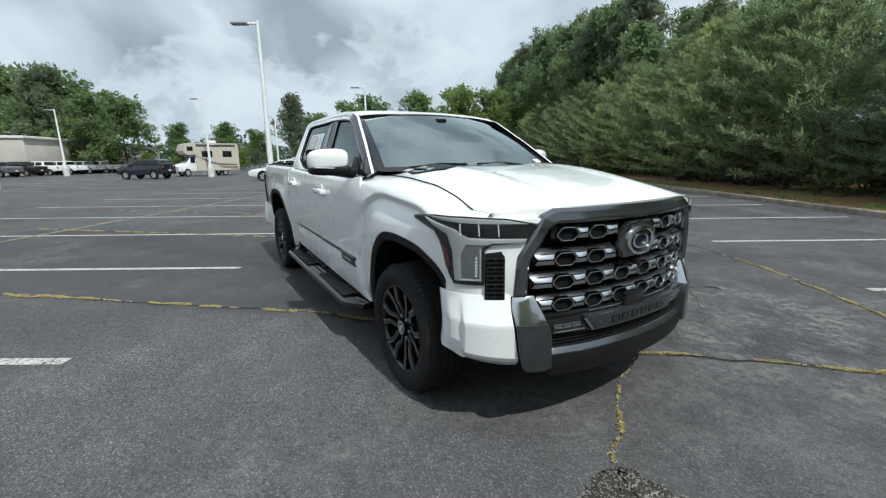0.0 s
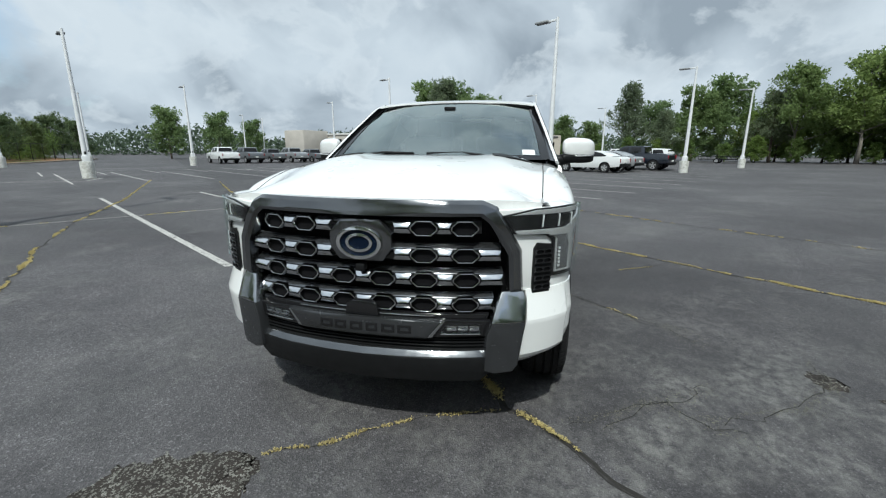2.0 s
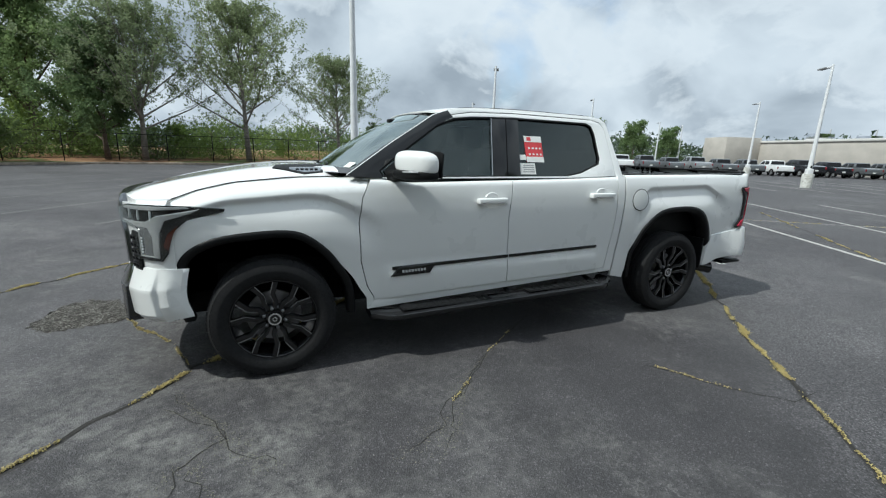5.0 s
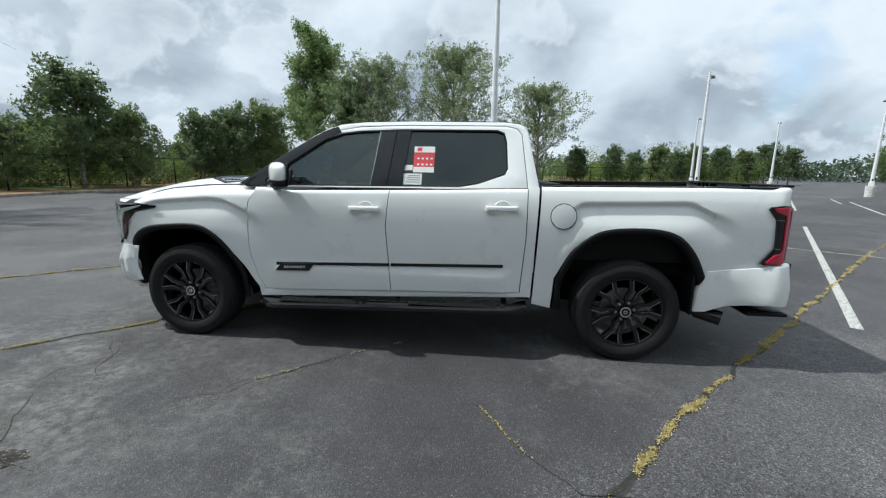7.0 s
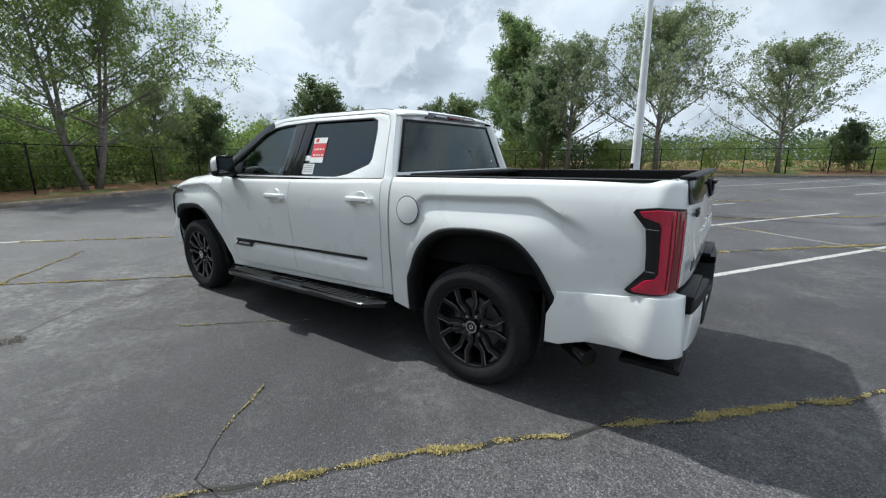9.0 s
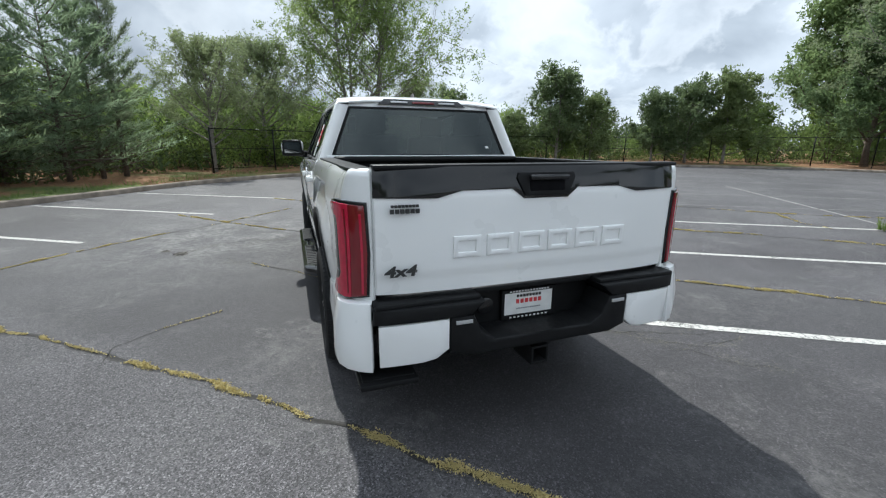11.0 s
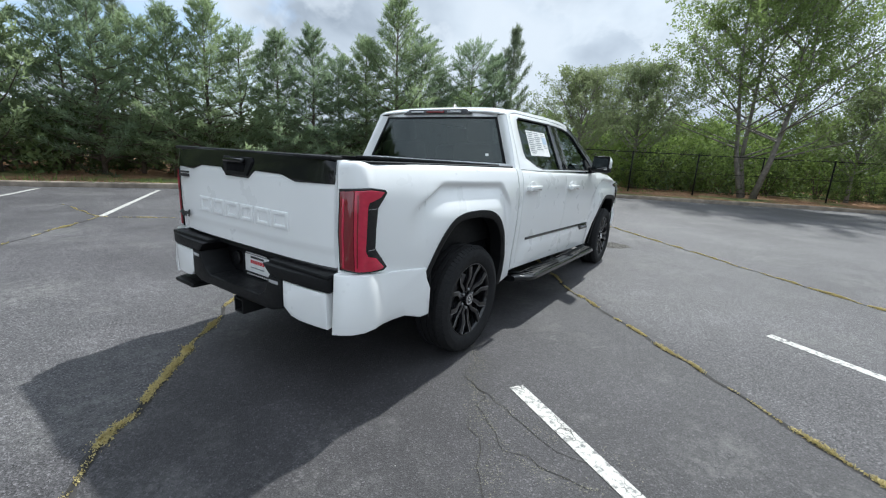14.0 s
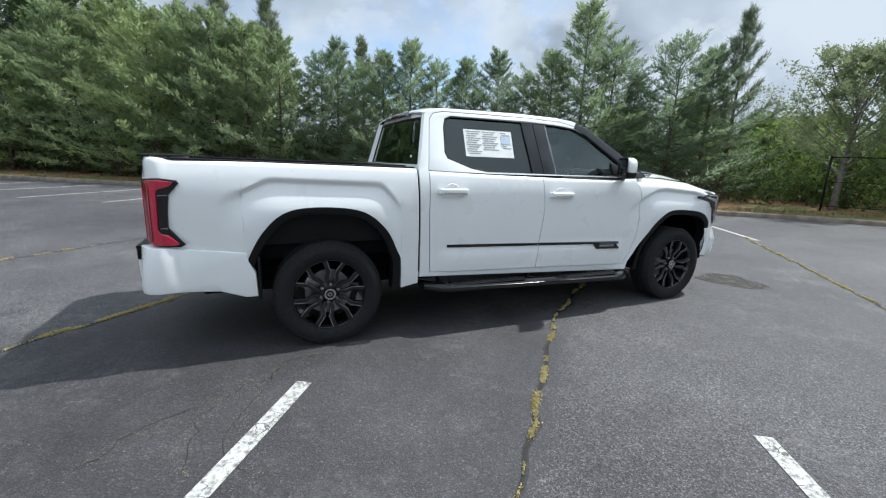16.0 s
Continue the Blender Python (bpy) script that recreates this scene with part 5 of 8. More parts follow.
for i in range(3):
    front_both("fog_lamp_cell", [(0.402 + 0.052 * i, 0.633), (0.446 + 0.052 * i, 0.633), (0.446 + 0.052 * i, 0.607), (0.402 + 0.052 * i, 0.607)], 0.006, M_SMOKE, 0.020, 0.002, parent=bumper)
for i in range(3):
    front_both("fog_led", [(0.404 + 0.052 * i, 0.622), (0.444 + 0.052 * i, 0.622), (0.444 + 0.052 * i, 0.613), (0.404 + 0.052 * i, 0.613)], 0.006, M_SMOKE, 0.031, 0.001, "bright light bar", parent=bumper)
front_both("lamp_trim", [(0.378, 0.598), (0.556, 0.598), (0.554, 0.592), (0.372, 0.592)], 0.010, M_CHROME, 0.026, 0.001, "thin chrome line", parent=bumper)
front_both("lamp_frame", [(0.372, 0.655), (0.392, 0.655), (0.335, 0.576), (0.312, 0.576)], 0.045, M_SMOKE, -0.004, 0.005, parent=bumper)
front_mid("lower_intake", [(0.0, 0.576), (0.600, 0.580), (0.595, 0.495), (0.0, 0.495)], 0.02, M_LINER, -0.025, 0.004, parent=bumper)
for k in range(4):
    front_mid("intake_slat", [(0.0, 0.562 - 0.017 * k), (0.58, 0.562 - 0.017 * k), (0.58, 0.555 - 0.017 * k), (0.0, 0.555 - 0.017 * k)], 0.02, M_BLACK, -0.010, 0.002, parent=bumper)
front_mid("skid_strip", [(0.0, 0.502), (0.580, 0.508), (0.580, 0.480), (0.0, 0.474)], 0.05, M_CHARCOAL, -0.004, 0.003, "sloping metal strip", lambda s, z: -0.75 * max(0, z - 0.476), parent=bumper)
front_mid("lower_valance", [(0.0, 0.476), (0.590, 0.480), (0.600, 0.400), (0.560, 0.352), (0.0, 0.345)], 0.06, M_BLACK, -0.014, 0.018, "black lower valance", lambda s, z: -0.25 * max(0, 0.42 - z), parent=bumper)
front_both("bumper_upright", [(0.752, 0.652), (0.600, 0.652), (0.578, 0.590), (0.572, 0.420), (0.620, 0.404), (0.700, 0.410), (0.722, 0.440)], 0.075, M_GRAPH, -0.012, 0.006, "charcoal bumper upright", parent=bumper)
# upper facet takes a lighter metal: its sky reflection is put into the tone
front_both("upright_facet", [(0.762, 0.788), (0.655, 0.788), (0.612, 0.690), (0.600, 0.652), (0.752, 0.652), (0.770, 0.740)], 0.075, M_SMOKE, -0.012, 0.006, "upper facet of the upright, sky reflection put into its lighter metal", lambda s, z: -0.45 * (z - 0.652), parent=bumper)
corner_lo = interp([(0.72, 0.408), (0.82, 0.414), (1.00, 0.442), (1.10, 0.470), (1.16, 0.482)])
corner_in = interp([(0.42, 0.728), (0.46, 0.731), (0.655, 0.762), (0.74, 0.774), (0.80, 0.770)])
corner_out = interp([(0.42, 1.152), (0.50, 1.148), (0.58, 1.126), (0.64, 1.122), (0.72, 1.134), (0.80, 1.152)])
corner_w = interp([(0.0, -0.030), (0.10, 0.014), (0.17, 0.030), (0.60, 0.046), (0.64, 0.045), (1.0, 0.002)])


def bumper_corner(u, v):
    # the side face starts at a crease and its lower edge climbs towards the wheel
    side = sstep(0.60, 0.68, u)
    cut = 1.0 + 0.9 * side * (1 - v)
    z = corner_lo(0.75 + 0.40 * u) * (1 - v) + 0.792 * v
    q = corner_in(z) + (corner_out(z) - corner_in(z)) * u
    w = corner_w(min(1.0, v / cut if v < 0.3 else v)) * (1 - 0.45 * side) * (1 - 0.75 * sstep(0.80, 1.0, u))
    return FRONT(q, z, w + 0.004)


both("bumper_corner", skirt(grid(bumper_corner, [*lin(0, 0.56, 9), 0.60, 0.62, 0.64, 0.66, 0.68, *lin(0.74, 1.0, 8)], [0, 0.05, 0.10, 0.135, 0.17, 0.20, 0.30, 0.45, 0.57, 0.60, 0.62, 0.64, 0.67, 0.8, 0.9, 1.0]), (-0.03, -0.01, 0)), M_PAINT, bumper, "pearl white bumper corner", 12)

# headlights
lamps = front_both("headlight", [(1.402, 1.150), (1.20, 1.172), (1.00, 1.178), (0.80, 1.170), (0.648, 1.142), (0.700, 1.058), (0.860, 1.044), (0.898, 1.020), (0.898, 0.846), (1.050, 0.842), (1.085, 0.890), (1.110, 1.010), (1.200, 1.088), (1.395, 1.132)], 0.010, M_BLACKGLOSS, 0.001, 0.003, "headlight unit in a black housing")
for lamp, sg in zip(lamps, (1, -1)):
    def on(name, poly, thick, material, push, bevel=0.002, label=""):
        b = bend(plate(poly, thick, bevel, step=0.045), fr(push))
        if sg < 0:
            b = flipped(b)
        return part(name, b, material, lamp, label)
    on("lamp_leg", [(0.870, 1.056), (0.985, 1.068), (1.045, 1.090), (1.060, 1.020), (1.040, 0.862), (0.912, 0.866), (0.912, 1.030)], 0.005, M_LEG, 0.010, 0.002, "grey inner leg of the lamp")
    on("lamp_bracket", [(0.700, 1.074), (0.975, 1.078), (1.045, 1.116), (1.275, 1.154), (1.215, 1.126), (1.085, 1.086), (1.052, 1.010), (1.042, 0.862), (1.008, 0.863), (1.010, 0.990), (0.985, 1.042), (0.880, 1.044), (0.866, 1.052), (0.712, 1.056)], 0.008, M_DRL, 0.0115, 0.004, "silver daylight running bracket")
    on("side_marker", [(1.062, 0.930), (1.092, 1.008), (1.150, 1.060), (1.120, 1.000), (1.090, 0.910)], 0.004, M_AMBER, 0.012, 0.001, "amber side marker")
    on("leg_edge", [(0.912, 0.868), (1.036, 0.864), (1.036, 0.872), (0.920, 0.876), (0.920, 1.026), (0.912, 1.030)], 0.006, M_DRL, 0.013, 0.002)
    for i in range(3):
        a = 0.765 + 0.088 * i
        on("projector", [(a, 1.088), (a + 0.066, 1.088), (a + 0.070, 1.138), (a + 0.004, 1.136)], 0.008, M_BLACKGLOSS, 0.009)
        on("projector_lens", [(a + 0.010, 1.096), (a + 0.056, 1.096), (a + 0.059, 1.130), (a + 0.012, 1.128)], 0.010, M_BLACKGLOSS, 0.011, 0.006)
        on("projector_rim", [(a + 0.066, 1.086), (a + 0.072, 1.086), (a + 0.076, 1.142), (a + 0.070, 1.142)], 0.010, M_LED, 0.010)
    on("lamp_top_strip", [(0.69, 1.142), (1.00, 1.146), (1.22, 1.156), (1.20, 1.164), (1.00, 1.170), (0.80, 1.163)], 0.004, M_LAMP, 0.010)
    for i in range(6):
        on("led", [(0.930, 0.890 + 0.017 * i), (0.940, 0.890 + 0.017 * i), (0.940, 0.901 + 0.017 * i), (0.930, 0.901 + 0.017 * i)], 0.003, M_LED, 0.018, 0)
    on("lens", [(1.395, 1.149), (1.20, 1.169), (1.00, 1.175), (0.80, 1.167), (0.655, 1.140), (0.705, 1.060), (0.862, 1.048), (0.904, 1.022), (0.904, 0.850), (1.048, 0.847), (1.080, 0.892), (1.106, 1.012), (1.198, 1.091), (1.392, 1.134)], 0.006, M_CLEAR, 0.024, 0.003, "clear lens")
vents = front_both("side_vent", [(0.800, 0.770), (0.802, 0.985), (0.820, 1.012), (0.896, 1.002), (0.896, 0.772)], 0.012, M_BLACK, 0.0, 0.003, "black honeycomb vent")
for vent, sg in zip(vents, (1, -1)):
    for r in range(5):
        zc = 0.800 + 0.042 * r
        b = bend(plate([(0.806, zc - 0.012), (0.890, zc - 0.012), (0.890, zc + 0.016), (0.806, zc + 0.016)], 0.014, 0.002, [hexa(0.828, zc + 0.002, 0.036, 0.018), hexa(0.868, zc + 0.002, 0.036, 0.018)]), fr(0.008))
        part("vent_cell", flipped(b) if sg < 0 else b, M_BLACKGLOSS, vent)

# ---- rear end ----
REAR = Plan([(-3.032, 0), (-3.030, 0.4), (-3.018, 0.65), (-2.998, 0.80), (-2.965, 0.890), (-2.905, 0.945), (-2.82, 0.958), (-2.60, 0.966), (-2.3, 0.985)], -1)


def rr(push=0.0, lean=None):
    return lambda s, z, w: REAR(s, z, w + push + (lean(s, z) if lean else 0))


def rear_both(name, poly, thick, material, push=0.0, bevel=0.004, label="", lean=None, parent=None):
    b = bend(plate(poly, thick, bevel, step=0.045), rr(push, lean))
    bmesh.ops.reverse_faces(b, faces=b.faces[:])
    return both(name, b, material, parent or truck, label)


def rear_mid(name, half, thick, material, push=0.0, bevel=0.004, label="", lean=None, parent=None):
    poly = [*half, *[(-s, z) for s, z in half[::-1]]]
    clean = []
    for p in poly:
        if not clean or (abs(p[0] - clean[-1][0]) + abs(p[1] - clean[-1][1])) > 1e-6:
            clean.append(p)
    b = bend(plate(clean, thick, bevel, step=0.08), rr(push, lean))
    bmesh.ops.reverse_faces(b, faces=b.faces[:])
    return part(name, b, material, parent or truck, label)


S_SIDE = REAR.at(-2.815)
bed_hi = interp([(-3.05, 1.392), (-2.9, 1.388), (-1.13, 1.366)])


def bed_corner(s, v):
    """The rear corner of the bed, running on into its side."""
    p = REAR(s, 0, 0)
    hi = bed_hi(p.x)
    z = hi + (0.756 - hi) * v ** 1.5
    q = REAR(s, z, 0)
    k = sstep(0.86, S_SIDE, s)
    q.y += k * (yside(-2.82, z) - 0.958)
    d = hi - z
    if d < 0.035:
        e = 0.03 * (1 - math.sqrt(max(0, 1 - (1 - d / 0.035) ** 2)))
        q.y -= e * k
        q.x += e * (1 - k)
    q.x += 0.10 * max(0, z - 1.28) * (1 - k) * 0.3
    return q


both("bed_corner", skirt(grid(bed_corner, [0.832, 0.845, *lin(0.86, S_SIDE + 0.001, 22)], lin(0, 1, 47)), (0.015, -0.012, 0)), M_PAINT, truck)
bow = lambda s, z: 0.010 - 0.10 * (z - 1.08) ** 2 - 0.012 * sstep(1.26, 1.36, z) - 0.006 * sstep(0.94, 0.90, z)
def gate(s, z):
    e = max(0, abs(s) - 0.812) / 0.012
    return REAR(s, z, bow(s, z) - 0.010 * e * e)


tailgate = part("tailgate", skirt(grid(gate, [-0.824, -0.820, -0.815, *lin(-0.80, 0.80, 33), 0.815, 0.820, 0.824], lin(0.836, 1.392, 30)), (0.06, 0, 0)), M_PAINT, truck, "white tailgate with an embossed name")
part("tailgate_top", boxm((-3.02, -0.82, 1.388), (-2.945, 0.82, 1.408), 0.008), M_BLACK, tailgate, "black cap on the tailgate")
rear_mid("tailgate_panel", [(0.0, 1.398), (0.822, 1.398), (0.822, 1.270), (0.545, 1.264), (0.430, 1.294), (0.180, 1.296), (0.120, 1.250), (0.0, 1.250)], 0.006, M_BLACKGLOSS, 0.0, 0.002, "gloss black band across the tailgate", bow, tailgate)
hnd = rear_mid("tailgate_handle", [(0.0, 1.368), (0.150, 1.368), (0.160, 1.345), (0.118, 1.262), (0.0, 1.262)], 0.012, M_BLACK, 0.004, 0.004, "black tailgate handle", bow, tailgate)
part("grip", boxm((-3.072, -0.105, 1.335), (-3.045, 0.105, 1.360), 0.008), M_BLACKGLOSS, hnd)
part("handle_recess", boxm((-3.052, -0.095, 1.280), (-3.040, 0.095, 1.332), 0.005), M_LINER, hnd)
for y0, w in ((0.470, 0.135), (0.305, 0.135), (0.140, 0.140), (-0.022, 0.135), (-0.182, 0.138), (-0.345, 0.140)):
    # one plain embossed block for each character of the name
    b = plate([(y0 - w, 0.992), (y0, 0.992), (y0, 1.092), (y0 - w, 1.092)], 0.009, 0.005, [[(y0 - w + 0.026, 1.016), (y0 - 0.026, 1.016), (y0 - 0.026, 1.068), (y0 - w + 0.026, 1.068)]], step=0.03)
    b = bend(b, rr(-0.001, bow))
    bmesh.ops.reverse_faces(b, faces=b.faces[:])
    part("embossed_block", b, M_PAINT, tailgate)


def words(text, size, depth=0.004):
    """Letters in the built-in font, as a mesh in the plane z = 0."""
    cu = bpy.data.curves.new("words", "FONT")
    cu.body, cu.size, cu.extrude, cu.align_x, cu.align_y = text, size, depth / 2, "CENTER", "CENTER"
    cu.offset = size * 0.035
    ob = bpy.data.objects.new("words", cu)
    me = bpy.data.meshes.new_from_object(ob)
    bpy.data.objects.remove(ob)
    b = bmesh.new()
    b.from_mesh(me)
    bpy.data.meshes.remove(me)
    return b


def rear_face(b, y, z, x=-3.046, sx=1.0, slant=0.0):
    for v in b.verts:
        a, c, d = v.co
        v.co = (x - d, y - (a * sx + slant * c), z + c)
    return b


part("drive_badge", rear_face(words("4x4", 0.066), 0.712, 0.948, -3.038, 1.45, 0.25), M_INKB, tailgate, "black 4x4 badge")
# one small bar for each letter of the dealer's sticker
for w, h, z, n in ((0.125, 0.010, 1.236, 8), (0.135, 0.018, 1.214, 6)):
    for i in range(n):
        yy = 0.690 - (i - (n - 1) / 2) * w / n
        part("sticker_bar", boxm((-3.0385, yy - w / n * 0.36, z - h / 2), (-3.0255, yy + w / n * 0.36, z + h / 2)), M_INKB, tailgate)

tails = rear_both("tail_light", [(0.846, 1.252), (1.000, 1.262), (1.096, 1.250), (1.110, 1.232), (1.048, 1.156), (1.036, 1.050), (1.032, 0.945), (1.120, 0.832), (1.092, 0.816), (0.950, 0.818), (0.848, 0.832), (0.838, 1.03)], 0.014, M_BLACKGLOSS, -0.002, 0.004, "wraparound tail light with red lens and black inner part")
for lamp, sg in zip(tails, (1, -1)):
    def onr(name, poly, thick, material, push, bevel=0.002, label=""):
        b = bend(plate(poly, thick, bevel, step=0.045), rr(push))
        bmesh.ops.reverse_faces(b, faces=b.faces[:])
        if sg < 0:
            b = flipped(b)
        return part(name, b, material, lamp, label)
    onr("smoked_lens", [(0.856, 1.240), (0.922, 1.245), (0.918, 1.03), (0.924, 0.832), (0.858, 0.842), (0.849, 1.03)], 0.010, M_DARKRED, 0.010, 0.003, "dark smoked red lens")
    onr("red_lens", [(0.923, 1.2445), (1.000, 1.250), (1.082, 1.239), (1.060, 1.212), (0.992, 1.188), (0.984, 1.165), (0.976, 0.935), (0.988, 0.908), (1.030, 0.896), (1.088, 0.840), (1.072, 0.828), (0.95, 0.828), (0.925, 0.8315), (0.919, 1.03)], 0.010, M_RED, 0.010, 0.004, "bright red C-shaped lens")
    onr("light_bar", [(0.868, 0.850), (0.878, 0.850), (0.874, 1.03), (0.878, 1.205), (0.868, 1.205), (0.864, 1.03)], 0.003, M_RED, 0.0195, 0.001)
    for s0 in (0.934,):
        onr("lens_rib", [(s0, 0.850), (s0 + 0.006, 0.850), (s0 + 0.005, 1.03), (s0 + 0.008, 1.225), (s0 + 0.002, 1.225), (s0 - 0.001, 1.03)], 0.003, M_DARKRED, 0.0195, 0.001)
    for zz in (1.150, 0.938):
        onr("bright_line", [(0.990, zz), (1.044 if zz > 1 else 1.030, zz + 0.004), (1.044 if zz > 1 else 1.030, zz + 0.007), (0.990, zz + 0.003)], 0.002, M_CHROME, 0.012, 0)

rb_lean = lambda s, z: -0.10 * max(0, 0.56 - z) - 0.026 * sstep(0.66, 0.80, z) - 0.010 * sstep(1.1, 1.4, s)
rear_both("rear_bumper_corner", [(0.838, 0.818), (1.00, 0.812), (1.10, 0.796), (1.478, 0.754), (1.488, 0.690), (1.528, 0.610), (1.535, 0.432), (1.455, 0.432), (1.300, 0.487), (1.02, 0.510), (0.838, 0.492)], 0.055, M_PAINT, -0.025, 0.007, "pearl white rear bumper corner", lambda s, z: rb_lean(s, z) + 0.050 * (1 - sstep(0.90, 1.10, s)) - 0.024 * sstep(1.02, 1.20, s) * (1 - sstep(0.66, 0.80, z)))
rbar = rear_mid("rear_bumper", [(0.0, 0.812), (0.832, 0.816), (0.834, 0.494), (0.56, 0.516), (0.0, 0.523)], 0.03, M_BLACK, -0.145, 0.006, "black rear bumper with steps and a plate recess")
for y0, y1, x0 in ((0.34, 0.84, -3.075), (-0.84, -0.34, -3.075), (-0.35, 0.35, -3.000)):
    part("bumper_step_top", boxm((x0, y0, 0.788), (-2.90, y1, 0.813), 0.008), M_BLACK, rbar)
rear_both("bumper_panel", [(0.502, 0.724), (0.812, 0.714), (0.812, 0.512), (0.620, 0.518), (0.560, 0.530), (0.502, 0.575)], 0.175, M_PAINT, -0.100, 0.012, "white panel on the rear bumper", lambda s, z: -0.10 * max(0, 0.58 - z), rbar)
rear_both("bumper_step", [(0.330, 0.793), (0.830, 0.793), (0.830, 0.720), (0.500, 0.730), (0.40, 0.730)], 0.185, M_BLACK, -0.105, 0.010, "black step pad", None, rbar)
rear_mid("bumper_bridge", [(0.0, 0.594), (0.28, 0.594), (0.340, 0.632), (0.385, 0.730), (0.498, 0.730), (0.498, 0.558), (0.400, 0.526), (0.0, 0.526)], 0.185, M_BLACK, -0.105, 0.012, "black lower bar of the rear bumper", None, rbar)
rear_both("reflector", [(0.395, 0.712), (0.475, 0.712), (0.475, 0.694), (0.395, 0.694)], 0.004, M_LAMP, 0.081, 0.001, "", None, rbar)
part("tow_socket", lathe([(-0.02, 0.045), (0.012, 0.045), (0.016, 0.036), (0.016, 0.001)], 20, "x"), M_BLACKGLOSS, rbar).matrix_basis = pose(-2.925, 0.25, 0.690, 0, 0, 180)
lp = part("licence_plate", boxm((-2.938, -0.155, 0.604), (-2.930, 0.150, 0.752), 0.003), M_PAPERW, rbar, "white dealer plate in a black frame")
part("plate_frame", bend(plate([(-0.164, 0.596), (0.159, 0.596), (0.159, 0.762), (-0.164, 0.762)], 0.012, 0.003, [[(-0.147, 0.622), (0.142, 0.622), (0.142, 0.742), (-0.147, 0.742)]]), lambda s, z, w: (-2.932 - w, s, z)), M_BLACK, lp)
for z, w, h, m, n in ((0.724, 0.15, 0.013, M_INKB, 8), (0.694, 0.16, 0.022, M_PAPERR, 6), (0.654, 0.15, 0.006, M_INK, 11)):
    for i in range(n):
        yy = -0.002 + (i - (n - 1) / 2) * w / n
        part("letter_bar", boxm((-2.942, yy - w / n * 0.32, z - h / 2), (-2.9375, yy + w / n * 0.32, z + h / 2)), m, lp)
for zz, n in ((0.752, 14), (0.609, 10)):
    for i in range(n):
        yy = -0.002 + (i - (n - 1) / 2) * 0.24 / n
        part("letter_bar", boxm((-2.9465, yy - 0.0055, zz - 0.004), (-2.9435, yy + 0.0055, zz + 0.004)), M_PAPERW, lp)
part("hitch_receiver", plate([(-0.05, -0.05), (0.05, -0.05), (0.05, 0.05), (-0.05, 0.05)], 0.18, 0.006, [[(-0.036, -0.036), (0.036, -0.036), (0.036, 0.036), (-0.036, 0.036)]]), M_BLACK, truck).matrix_basis = Matrix.Translation((-2.90, 0, 0.445)) @ Euler((radians(90), 0, radians(-90))).to_matrix().to_4x4()
part("hitch_crossbar", tubes(([(-2.82, -0.62, 0.46), (-2.82, 0.62, 0.46)], 0.032), sides=10), M_BLACK, truck)
part("exhaust", join(tubes(([(-2.1, 0.52, 0.42), (-2.38, 0.74, 0.40), (-2.56, 0.86, 0.372)], 0.042), sides=14), tubes(([(-2.44, 0.79, 0.390), (-2.60, 0.885, 0.362)], [0.056, 0.058]), sides=18)), M_BLACKGLOSS, truck, "black exhaust tip behind the rear wheel")
part("corner_step", join(boxm((-3.06, 0.64, 0.402), (-2.76, 0.915, 0.434), 0.012), boxm((-3.03, 0.66, 0.434), (-2.86, 0.90, 0.442), 0.003), boxm((-2.84, 0.70, 0.42), (-2.74, 0.78, 0.56), 0.01)), M_BLACK, truck, "black fold-out corner step under the bumper")

# ---- bed ----
both("chassis_rail", boxm((-2.86, 0.48, 0.50), (2.20, 0.60, 0.72), 0.01), M_LINER, truck, "black steel chassis rail")
both("bed_rail_cap", bend(plate([(-2.95, 0.800), (-1.165, 0.800), (-1.165, 0.905), (-2.80, 0.905), (-2.95, 0.880)], 0.014, 0.005, step=0.2), lambda a, b, w: (a, b, 1.377 + w - 0.014 * (a + 2.95) / 1.785)), M_BLACK, truck, "black plastic cap along the bed rail")
both("bed_inner_wall", boxm((-2.95, 0.79, 0.78), (-1.17, 0.82, 1.375)), M_BLACK, truck)
part("bed_floor", join(*[boxm((-2.95, y - 0.05, 0.80), (-1.17, y + 0.05, 0.815 + 0.01 * (i % 2)), 0.003) for i, y in enumerate(lin(-0.75, 0.75, 16))]), M_BLACK, truck, "ribbed black bed floor")
part("bed_front_wall", boxm((-1.20, -0.82, 0.78), (-1.17, 0.82, 1.365), 0.006), M_BLACK, truck)
part("tonneau_roll", boxm((-1.33, -0.80, 1.352), (-1.20, 0.80, 1.388), 0.012), M_BLACK, truck, "black header across the front of the bed")

